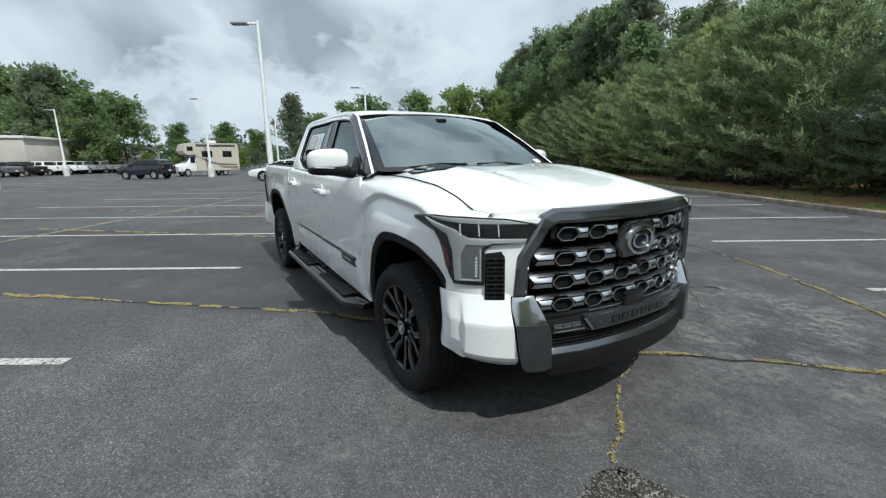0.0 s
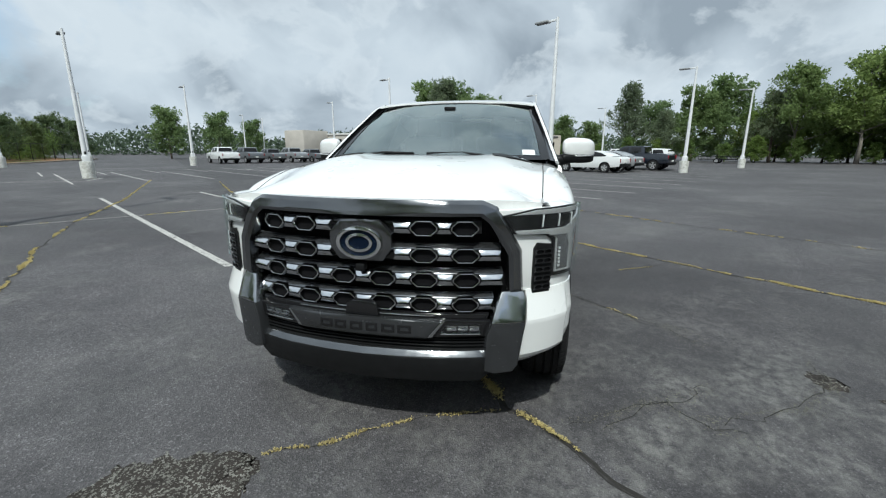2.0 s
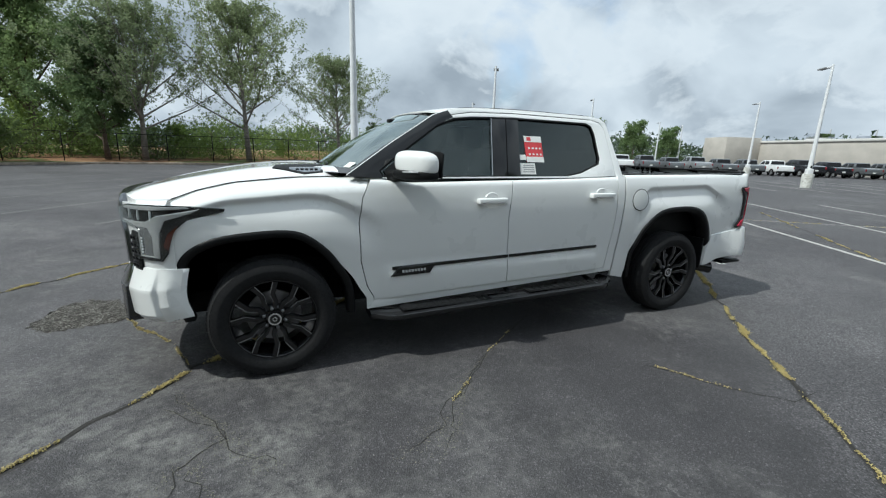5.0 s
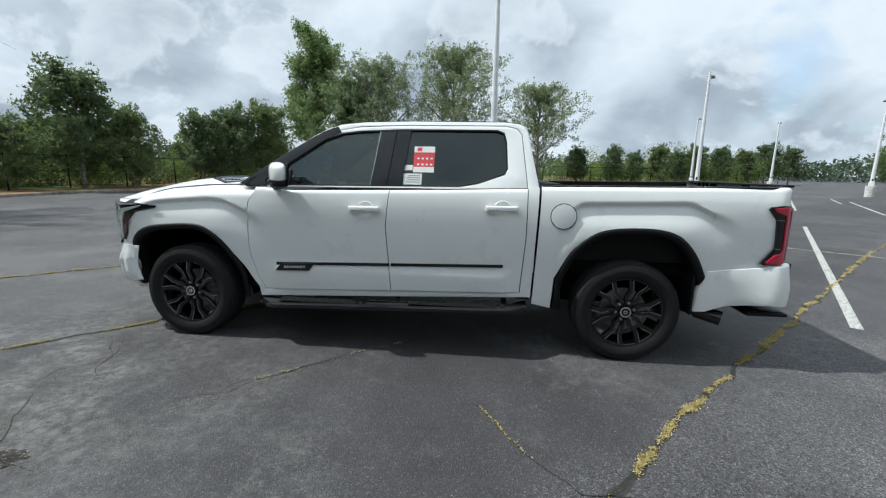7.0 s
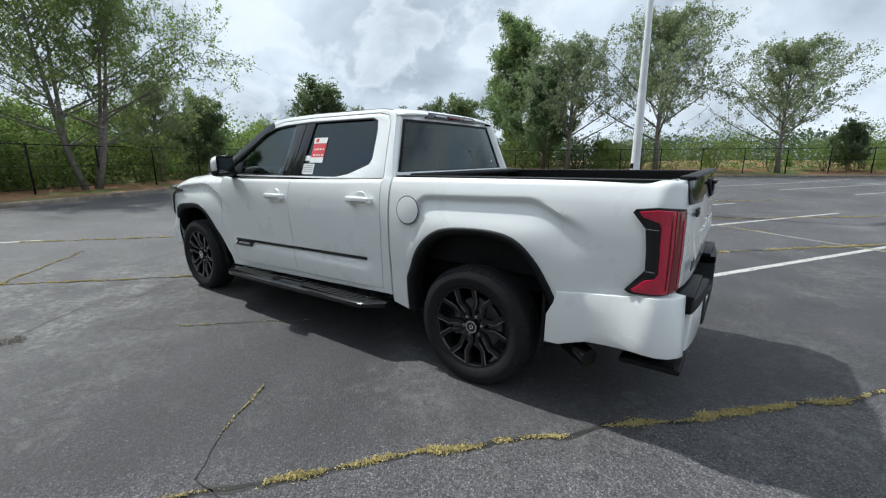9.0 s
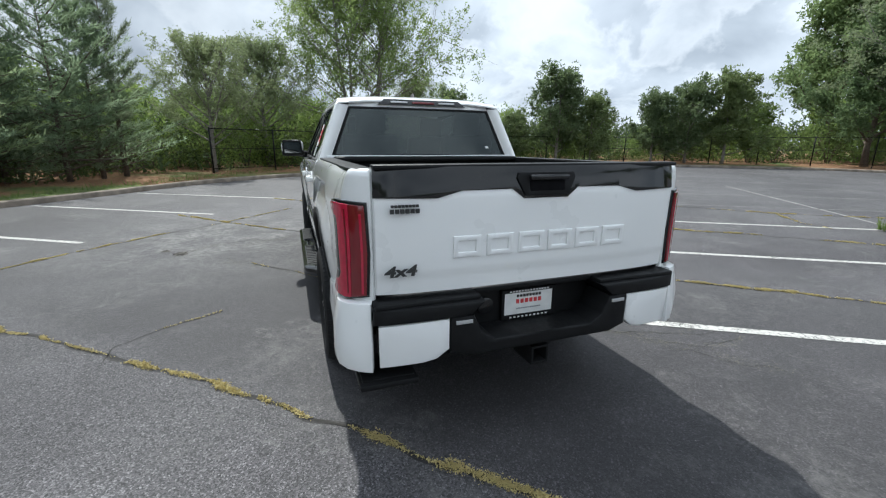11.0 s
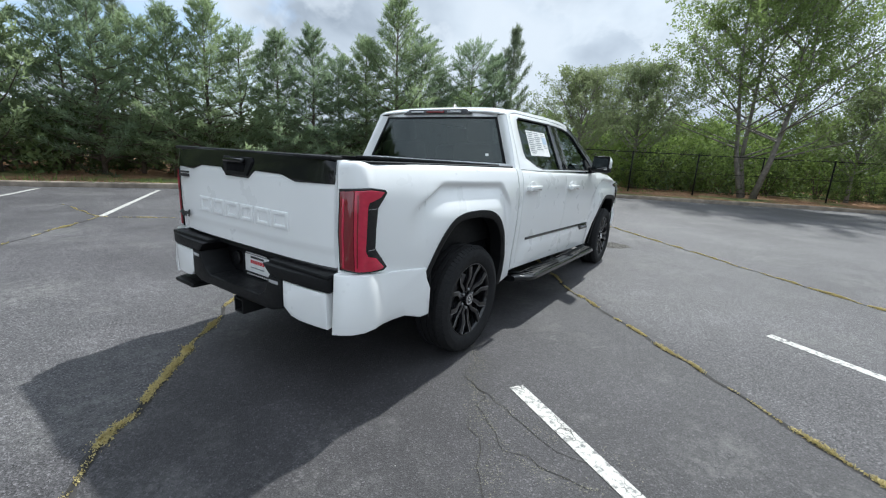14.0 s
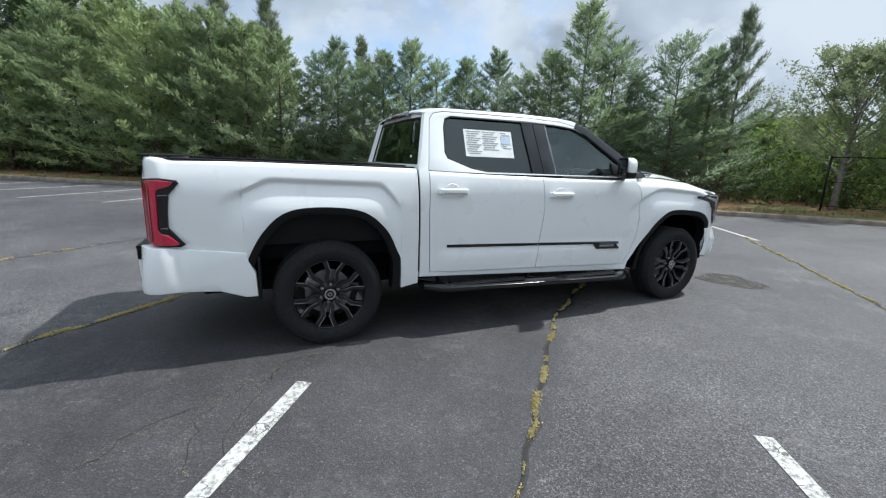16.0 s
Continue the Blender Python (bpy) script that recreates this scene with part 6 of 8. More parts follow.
# ---- doors: handles, trim, mirrors ----
for sg, fd, rd in ((1, fdoors[0], rdoors[0]), (-1, fdoors[1], rdoors[1])):
    def sd(name, b, material, parent, label=""):
        return part(name, flipped(b) if sg < 0 else b, material, parent, label)
    for hx, hz, dr in ((0.245, 1.164, fd), (-0.855, 1.190, rd)):
        y0 = yside(hx, hz)
        sd("handle_cup", lathe([(y0 + 0.0006, 0.001), (y0 + 0.0012, 0.030), (y0 + 0.0030, 0.044), (y0 - 0.004, 0.047)], 24).copy(), M_PAINT, dr).matrix_basis = Matrix.Translation((hx - 0.005, 0, hz)) @ Matrix.Diagonal((1.5, 1, 1.4, 1))
        hb = join(boxm((hx - 0.126, y0 + 0.018, hz - 0.023), (hx + 0.126, y0 + 0.048, hz + 0.025), 0.012, 3),
                  boxm((hx - 0.124, y0 - 0.006, hz - 0.019), (hx - 0.085, y0 + 0.022, hz + 0.019), 0.006), boxm((hx + 0.085, y0 - 0.006, hz - 0.019), (hx + 0.124, y0 + 0.022, hz + 0.019), 0.006))
        sd("handle", hb, M_PAINT, dr, "white door handle")
        sd("handle_strip", bend(plate([(-0.098, -0.013), (0.098, -0.013), (0.098, -0.007), (-0.098, -0.007)], 0.003), lambda s, z, w: (hx + s, y0 + 0.0455 + w, hz + z)), M_CHROME, dr)
    tz = lambda x: 0.690 + 0.040 * (0.69 - x) / 1.57
    for x0, x1, dr in ((0.052, 1.035, fd), (-0.880, 0.040, rd)):
        b = plate([(x0, -0.012), (x1, -0.012), (x1, 0.012), (x0, 0.012)], 0.012, 0.003, step=0.12)
        sd("door_trim", bend(b, lambda s, z, w: (s, yside(s, tz(s) + z) + w - 0.002, tz(s) + z)), M_BLACKGLOSS, dr, "black door trim strip")
    b = plate([(1.048, -0.060), (0.745, -0.060), (0.690, 0.008), (0.985, 0.008)], 0.016, 0.004, step=0.1)
    bd = sd("trim_badge", bend(b, lambda s, z, w: (s, yside(s, tz(s) + z) + w - 0.002, tz(s) + z)), M_BLACKGLOSS, fd, "black trim badge on the door")
    for i in range(8):
        xx = 0.955 - 0.024 * i
        b = plate([(xx - 0.009, -0.036), (xx + 0.007, -0.036), (xx + 0.009, -0.018), (xx - 0.007, -0.018)], 0.002)
        sd("badge_bar", bend(b, lambda s, z, w: (s, yside(s, tz(s) + z) + w + 0.014, tz(s) + z)), M_INK, bd)
    # mirror
    mb = bmesh.new()
    bmesh.ops.create_uvsphere(mb, u_segments=28, v_segments=18, radius=1)
    for v in mb.verts:
        a, c, d = v.co
        sgn3 = lambda q, p: math.copysign(abs(q) ** p, q)
        v.co = (0.908 + 0.076 * sgn3(a, 0.75) - 0.075 * sgn3(c, 0.62), 1.090 + 0.132 * sgn3(c, 0.62), 1.442 + 0.084 * sgn3(d, 0.62) - 0.008 * c)
    mir = sd("mirror", mb, M_PAINT, truck, "white door mirror with black base")
    mb = bmesh.new()
    bmesh.ops.create_uvsphere(mb, u_segments=24, v_segments=14, radius=1)
    for v in mb.verts:
        a, c, d = v.co
        v.co = (0.912 + 0.082 * math.copysign(abs(a) ** 0.7, a) - 0.078 * math.copysign(abs(c) ** 0.6, c), 1.080 + 0.138 * math.copysign(abs(c) ** 0.6, c), 1.368 + 0.040 * math.copysign(abs(d) ** 0.6, d))
    sd("mirror_base", mb, M_BLACK, mir, "black lower shell")
    sd("mirror_arm", tubes(([(1.03, 0.895, 1.345), (1.00, 0.95, 1.352), (0.94, 1.05, 1.368)], [0.048, 0.042, 0.036]), sides=12), M_BLACK, mir)
    sd("mirror_bezel", bend(plate([(0.972, 1.354), (1.205, 1.350), (1.212, 1.512), (1.19, 1.524), (0.990, 1.522)], 0.010, 0.004), lambda s, z, w: (0.835 - w - 0.55 * (s - 1.09), s, z)), M_BLACK, mir, "black bezel round the mirror glass")
    sd("mirror_glass", bend(plate([(0.985, 1.372), (1.187, 1.368), (1.190, 1.496), (1.002, 1.502)], 0.004, 0.002), lambda s, z, w: (0.8235 - w - 0.55 * (s - 1.09) + 0.05 * (1.44 - z), s, z)), M_MIRROR, mir)
    sd("turn_lamp", tubes(([(1.005, 1.03, 1.384), (0.985, 1.10, 1.384), (0.930, 1.19, 1.388)], 0.006)), M_LAMP, mir)
# fuel door, on the driver's flank
fy = yside(-1.326, 1.145)
part("fuel_door", lathe([(0.0, 0.094), (0.0035, 0.094), (0.0045, 0.090), (0.0045, 0.001)], 40).copy(), M_PAINT, truck, "round white fuel door").matrix_basis = Matrix.Translation((-1.326, fy - 0.001, 1.145)) @ Matrix.Rotation(radians(4), 4, "X")
part("fuel_door_gap", lathe([(0.0, 0.100), (0.0022, 0.100), (0.0022, 0.094), (0.0, 0.094)], 40), M_LINER, truck).matrix_basis = Matrix.Translation((-1.326, fy - 0.0008, 1.145)) @ Matrix.Rotation(radians(4), 4, "X")


# ---- papers on the glass ----
def sheet(name, x0, x1, z0, z1, sg, material, parent, push=-0.012, label=""):
    b = bend(plate([(x0, z0), (x1, z0), (x1, z1), (x0, z1)], 0.0012), gh(push))
    return part(name, flipped(b) if sg < 0 else b, material, parent, label)


st = sheet("window_sticker", -0.300, -0.130, 1.462, 1.670, 1, M_PAPERR, truck, -0.0135, "red and white sticker on the rear window")
sheet("sticker_head", -0.300, -0.130, 1.622, 1.670, 1, M_PAPERW, st, -0.0122)
sheet("sticker_foot", -0.300, -0.130, 1.462, 1.505, 1, M_PAPERW, st, -0.0122)
for i in range(4):
    sheet("sticker_bar", -0.165 - 0.036 * i - 0.012, -0.165 - 0.036 * i + 0.006, 1.518, 1.532, 1, M_PAPERW, st, -0.0116)
    sheet("sticker_bar", -0.165 - 0.036 * i - 0.012, -0.165 - 0.036 * i + 0.006, 1.566, 1.580, 1, M_PAPERW, st, -0.0116)
sheet("sticker_bar", -0.195, -0.155, 1.632, 1.662, 1, M_PAPERR, st, -0.0116)
s2 = sheet("paper_label", -0.205, -0.055, 1.365, 1.452, 1, M_PAPERW, truck, -0.0135, "small white paper label inside the rear window")
for i in range(4):
    sheet("text_bar", -0.19, -0.08 - 0.01 * (i % 2), 1.382 + 0.017 * i, 1.388 + 0.017 * i, 1, M_INK, s2, -0.0118)
sheet("paper_label", -0.125, -0.055, 1.478, 1.520, 1, M_PAPERW, truck, -0.0135, "small white paper label inside the rear window")
s3 = sheet("price_sheet", -0.690, -0.215, 1.478, 1.706, -1, M_PAPERW, truck, -0.0135, "printed white price sheet inside the rear window")
for c, (x0, x1, n) in enumerate(((-0.67, -0.53, 11), (-0.515, -0.36, 9), (-0.33, -0.235, 8))):
    for i in range(n):
        z = 1.690 - 0.0185 * i
        sheet("text_bar", x0 + 0.012 * (i % 3 == 1), x1 - 0.04 * ((i * 7 + c) % 3) / 2, z - 0.0035, z + 0.0035, -1, M_INK, s3, -0.0118)
sheet("text_block", -0.33, -0.235, 1.595, 1.66, -1, plain("pale_blue_print", (0.45, 0.55, 0.66), 0.6), s3, -0.0112)
lb = grid(lambda u, v: wind(u, v) + Vector((0.004, 0, 0.005)), lin(0.055, 0.125, 3), lin(0.80, 0.91, 3))
part("paper_label", lb, M_PAPERW, truck, "small white paper label on the windshield")
part("paper_label", grid(lambda u, v: rearwin(u, v) + Vector((-0.004, 0, 0)), (0.16, 0.21), (-0.80, -0.76)), M_PAPERW, truck)

# ---- inside the cab ----


def seat(x, y, w):
    def cushion(lo, hi, tilt, name):
        b = boxm(lo, hi, 0.05, 3)
        b.transform(Matrix.Translation((x, y, 0)) @ Matrix.Rotation(tilt, 4, "Y"))
        return b
    c = cushion((-0.26, -w / 2, 0.80), (0.26, w / 2, 0.95), 0, "c")
    bk = boxm((-0.08, -w / 2, 0.0), (0.08, w / 2, 0.66), 0.05, 3, Matrix.Translation((x - 0.22, y, 0.92)) @ Matrix.Rotation(radians(-14), 4, "Y"))
    hr = boxm((-0.05, -0.13, 0.68), (0.05, 0.13, 0.88), 0.04, 3, Matrix.Translation((x - 0.22, y, 0.90)) @ Matrix.Rotation(radians(-10), 4, "Y"))
    s = part("seat", c, M_SEAT, truck, "dark leather seat")
    part("backrest", bk, M_SEAT, s)
    part("headrest", hr, M_SEAT, s)


seat(0.30, 0.40, 0.54)
seat(0.30, -0.40, 0.54)
seat(-0.62, 0.45, 0.50)
seat(-0.62, -0.45, 0.50)
part("cabin_floor", join(boxm((-1.10, -0.86, 0.62), (1.25, 0.86, 0.70)), boxm((-0.2, -0.16, 0.70), (0.85, 0.16, 1.02), 0.05)), M_SEAT, truck)
part("dashboard", join(boxm((0.86, -0.80, 1.02), (1.30, 0.80, 1.30), 0.06, 3), boxm((0.88, -0.16, 1.22), (0.92, 0.22, 1.40), 0.01)), M_SEAT, truck, "dark dashboard")
both("door_card", boxm((-1.0, 0.83, 0.70), (1.10, 0.868, 1.30), 0.01), M_SEAT, truck)
part("headliner", grid(lambda u, v: (u, v * 0.66, 1.835 - 0.02 * v * v), lin(-1.0, 0.58, 6), lin(-1, 1, 7)), plain("grey_headliner", (0.35, 0.34, 0.33), 0.9), truck)
sw = bmesh.new()
tube(sw, [(0.19 * math.cos(t), 0.19 * math.sin(t), 0) for t in lin(0, 2 * math.pi, 33)], 0.016, 8, False)
me_sw = part("steering_wheel", join(sw, boxm((-0.07, -0.06, -0.03), (0.07, 0.06, 0.02), 0.02), boxm((-0.18, -0.02, -0.012), (0.18, 0.02, 0.008), 0.006)), M_SEAT, truck)
me_sw.matrix_basis = Matrix.Translation((0.74, 0.40, 1.24)) @ Matrix.Rotation(radians(-65), 4, "Y") @ Matrix.Rotation(radians(90), 4, "Z")

# ---- wheels ----


def rot(poly, a):
    c, s = math.cos(a), math.sin(a)
    return [(x * c - y * s, x * s + y * c) for x, y in poly]


def make_wheel(parent):
    """A wheel round the origin, its outer face towards +y."""
    R = TYRE_R
    barrel = lathe([(-0.09, 0.258), (0.085, 0.256), (0.105, 0.262), (0.112, 0.268), (0.112, 0.275), (0.104, 0.280), (-0.09, 0.278)], 64)
    w = part("wheel", barrel, M_RIM, parent, "black alloy wheel with dark tyre")
    tyre = lathe([(-0.10, 0.270), (-0.128, 0.300), (-0.134, 0.345), (-0.122, 0.380), (-0.100, R - 0.006), (-0.085, R), (-0.055, R + 0.001), (-0.052, R - 0.009), (-0.044, R - 0.009), (-0.041, R + 0.001), (-0.004, R + 0.002), (-0.002, R - 0.009), (0.006, R - 0.009), (0.008, R + 0.002),
                  (0.041, R + 0.001), (0.044, R - 0.009), (0.052, R - 0.009), (0.055, R + 0.001), (0.085, R), (0.100, R - 0.006), (0.122, 0.380), (0.134, 0.345), (0.1345, 0.335), (0.130, 0.318), (0.127, 0.300), (0.116, 0.282), (0.104, 0.272)], 72)
    part("tyre", tyre, M_RUBBER, w, "black all-terrain tyre", 25)
    lugs = bmesh.new()
    for k in range(72):
        a = 2 * math.pi * k / 72
        for s in (-1, 1):
            b = boxm((-0.0125, -0.022, -0.010), (0.0125, 0.022, 0.006))
            b.transform(Matrix.Rotation(a + s * 0.02, 4, "Y") @ Matrix.Translation((0, s * 0.100, R - 0.011)) @ Matrix.Rotation(s * -0.55, 4, "X"))
            me = bpy.data.meshes.new("tmp")
            b.to_mesh(me)
            b.free()
            lugs.from_mesh(me)
            bpy.data.meshes.remove(me)
    tagged(part("tread", lugs, M_RUBBER, w), kind="stuff")
    part("brake_disc", lathe([(-0.01, 0.05), (-0.01, 0.175), (0.012, 0.175), (0.012, 0.05)], 40), M_STEEL, w, "grey brake disc")
    cal = boxm((-0.05, -0.03, 0.10), (0.05, 0.04, 0.20), 0.012)
    cal.transform(Matrix.Rotation(radians(70), 4, "Y"))
    part("caliper", cal, M_STEEL, w)
    part("hub", lathe([(0.0, 0.085), (0.052, 0.080), (0.062, 0.068), (0.066, 0.040), (0.066, 0.001)], 40), M_RIM, w)
    up = lambda s, z, wv: (s, wv, z)
    for k in range(6):
        a = 2 * math.pi * k / 6 + math.pi / 6
        for sg in (1, -1):
            arm = [(sg * 0.006, 0.060), (sg * 0.036, 0.066), (sg * 0.040, 0.105), (sg * 0.074, 0.160), (sg * 0.080, 0.252), (sg * 0.046, 0.260), (sg * 0.044, 0.172), (sg * 0.010, 0.118)]
            b = plate(rot(arm, a), 0.034, 0.007)

            def put(s, z, wv):
                r = math.hypot(s, z)
                return (s, 0.050 + wv + 0.030 * sstep(0.08, 0.25, r), z)
            part("spoke", bend(b, put), M_RIM, w, "gloss black spoke")
            for edge in ([(sg * 0.0775, 0.168), (sg * 0.0835, 0.252), (sg * 0.0775, 0.253), (sg * 0.072, 0.170)], [(sg * 0.041, 0.110), (sg * 0.0775, 0.165), (sg * 0.0740, 0.167), (sg * 0.038, 0.112)]):
                part("spoke_edge", bend(plate(rot(edge, a), 0.003), lambda s, z, wv: put(s, z, wv + 0.0325)), M_EDGE, w)
        la = a + math.pi / 6
        nut = lathe([(0.055, 0.014), (0.085, 0.012), (0.090, 0.006), (0.090, 0.001)], 6)
        nut.transform(Matrix.Translation((0.070 * math.sin(la), 0, 0.070 * math.cos(la))))
        part("wheel_nut", nut, M_STEEL, w)
    part("hub_cap", lathe([(0.060, 0.045), (0.098, 0.043), (0.102, 0.038), (0.103, 0.001)], 32), M_BLACKGLOSS, w)
    part("hub_ring", lathe([(0.1005, 0.043), (0.1045, 0.042), (0.1045, 0.033), (0.1005, 0.032), (0.1005, 0.043)], 32), M_CHROME, w, "silver ring")
    part("hub_mark", lathe([(0.1035, 0.016), (0.105, 0.015), (0.105, 0.010), (0.1035, 0.009)], 20), M_CHROME, w)
    return w


w0 = make_wheel(truck)
w0.matrix_basis = pose(1.85, 0.868, HUB_Z + 0.01, 0, 12, 0)
for x, sg, a in ((-1.85, 1, 40), (1.85, -1, 25), (-1.85, -1, -8)):
    copy_thing(w0, pose(x, sg * 0.868, HUB_Z + 0.01, 0, a, 0 if sg > 0 else 180))


# ---- lamp posts ----
def make_post(h=6.95):
    p = thing("lamp_post", "white steel lamp post on a round concrete base", "lamp post", "parking lot lamps")
    b = lathe([(-0.05, 0.280), (0.10, 0.282), (0.30, 0.284), (0.55, 0.292), (0.79, 0.298), (0.828, 0.288), (0.835, 0.001)], 32, "z")
    for v in b.verts:
        v.co += Vector((noise.noise(v.co * 3), noise.noise(v.co * 3 + Vector((4, 4, 4))), 0)) * 0.012
    part("base", b, M_CHIPPED, p, "chipped white-painted concrete base")
    part("collar", boxm((-0.155, -0.155, 0.828), (0.155, 0.155, 1.12), 0.02), M_POLEW, p)
    part("shaft", lathe([(1.10, 0.118), (h, 0.060), (h + 0.02, 0.001)], 20, "z"), M_POLEW, p)
    part("hand_hole_cover", boxm((-0.045, -0.128, 1.18), (0.045, -0.108, 1.32), 0.008), M_BLACK, p)
    part("arm", boxm((-0.035, 0.0, h - 0.14), (0.035, 0.45, h - 0.06), 0.01), M_POLEW, p)
    part("lamp_head", boxm((-0.16, 0.40, h - 0.14), (0.16, 1.05, h - 0.05), 0.03), M_GREYP, p, "flat grey lamp head")
    return p


k = Nodes("chipped_white_paint")
k.bsdf((0.6, 0.6, 0.58), 0.8)
worn = k.mix(k.ramp(k.noise(3.4, 9, 0.72), [(0.56, 0.0), (0.62, 1.0)]), (0.64, 0.64, 0.61), k.ramp(k.noise(14, 6), [(0.3, (0.16, 0.15, 0.14)), (0.7, (0.40, 0.385, 0.355))]))
k.to(k.mix(1.0, worn, k.ramp(k.noise(6.5, 7, 0.7), [(0.38, (0.66, 0.65, 0.62)), (0.56, (1.0, 1.0, 1.0))]), "MULTIPLY"), "Base Color")
k.bump(k.noise(20, 6), 0.5, 0.01)
M_CHIPPED = k.m
M_GREYP = plain("grey_lamp_head", (0.30, 0.31, 0.32), 0.5)
post0 = make_post()
AIM = 148.0
post0.matrix_basis = pose(-0.76, -9.25, 0, 0, 0, AIM)
for x, y in ((-15.4, 1.27), (-12.4, -21.4), (-28.3, -10.9), (-42.3, -22.9), (-56.3, -12.7), (-64.0, -47.7), (-40.2, 0.25), (-81.0, -14.8), (-20.5, -40.5), (-30.0, -44.0), (-28.3, -29.9), (-56.4, -45.8), (-27.9, 10.7), (-39.4, 19.0), (-54.6, 8.9), (-88, 39), (-95, -18)):
    copy_thing(post0, pose(x, y, 0, 0, 0, AIM))

# ---- trees ----
M_BARK = plain("bark", (0.11, 0.085, 0.065), 0.9, 0, 0, 0.4, 9, 0.8, 40)
M_BARKG = plain("grey_bark", (0.22, 0.20, 0.175), 0.9, 0, 0, 0.45, 7, 0.8, 40)
L_CEDAR = leaf_mat("cedar_sprays", (0.118, 0.165, 0.108), (0.265, 0.335, 0.200), 0.7, 0.95)
# random tones spread wide: sunlit clumps and dark gaps put into the leaf colour
L_BUSHY = leaf_mat("bushy_cedar_sprays", (0.058, 0.088, 0.050), (0.400, 0.480, 0.245), 0.55, 0.95, 0.75)
L_WOOD = leaf_mat("wood_leaves", (0.112, 0.168, 0.088), (0.30, 0.385, 0.190), 0.6)
L_PINE = leaf_mat("pine_needles", (0.100, 0.130, 0.088), (0.24, 0.282, 0.172), 0.55)
L_OAK = leaf_mat("oak_leaves", (0.092, 0.142, 0.068), (0.240, 0.318, 0.145), 0.55)
L_MAG = leaf_mat("magnolia_leaves", (0.072, 0.108, 0.058), (0.190, 0.240, 0.115), 0.5, 0.5)
L_BIRCH = leaf_mat("spring_leaves", (0.115, 0.165, 0.062), (0.27, 0.345, 0.13), 0.55)
L_LIGHT = leaf_mat("pale_spring_leaves", (0.135, 0.170, 0.095), (0.31, 0.36, 0.20), 0.45)
L_SHRUB = leaf_mat("shrub_leaves", (0.080, 0.130, 0.040), (0.235, 0.315, 0.095), 0.55)
L_DARK = leaf_mat("undergrowth", (0.040, 0.062, 0.028), (0.125, 0.165, 0.066), 0.35)


def cluster(centres, radius, n, L, W, up=0.3, flat=1.0):
    """n leaves round each of the centres."""
    c = np.repeat(np.asarray(centres), n, axis=0)
    off = rand_dirs(len(c)) * rng.random((len(c), 1)) ** 0.5 * np.repeat(np.broadcast_to(np.asarray(radius), (len(centres),)), n)[:, None]
    off[:, 2] *= flat
    p = c + off
    a = rand_dirs(len(p)) + np.array([0, 0, up]) + off / (np.linalg.norm(off, axis=1, keepdims=True) + 1e-6) * 0.5
    a /= np.linalg.norm(a, axis=1, keepdims=True)
    b = np.cross(a, rand_dirs(len(p)))
    b /= np.linalg.norm(b, axis=1, keepdims=True) + 1e-9
    s = 0.6 + 0.8 * rng.random((len(p), 1))
    return p, a * L / 2 * s, b * W / 2 * s


def tree(name, label, trunk_bm, PAB, leaf, bark, group, kind=""):
    t = thing(name, label, "tree" if "shrub" not in name else "shrub", group)
    if trunk_bm is not None:
        part("trunk", trunk_bm, bark, t)
    cr = new("crown", leaf_mesh("crown", *PAB, leaf))
    cr.parent = t
    return t


def sprays(C, D, n, L, W, loose=0.45):
    """Feathery foliage: n slim blades at each centre, fanned along that spray's way."""
    C, D = np.repeat(np.asarray(C), n, axis=0), np.repeat(np.asarray(D), n, axis=0)
    a = D + rng.normal(size=C.shape) * loose
    a /= np.linalg.norm(a, axis=1, keepdims=True)
    b = np.cross(a, rand_dirs(len(C)))
    b /= np.linalg.norm(b, axis=1, keepdims=True) + 1e-9
    s = 0.6 + 0.8 * rng.random((len(C), 1))
    return C + a * L * 0.5 * s + rng.normal(size=C.shape) * np.array([0.055, 0.055, 0.03]), a * L / 2 * s, b * W / 2 * s


def unit(v):
    return v / (np.linalg.norm(v) + 1e-9)


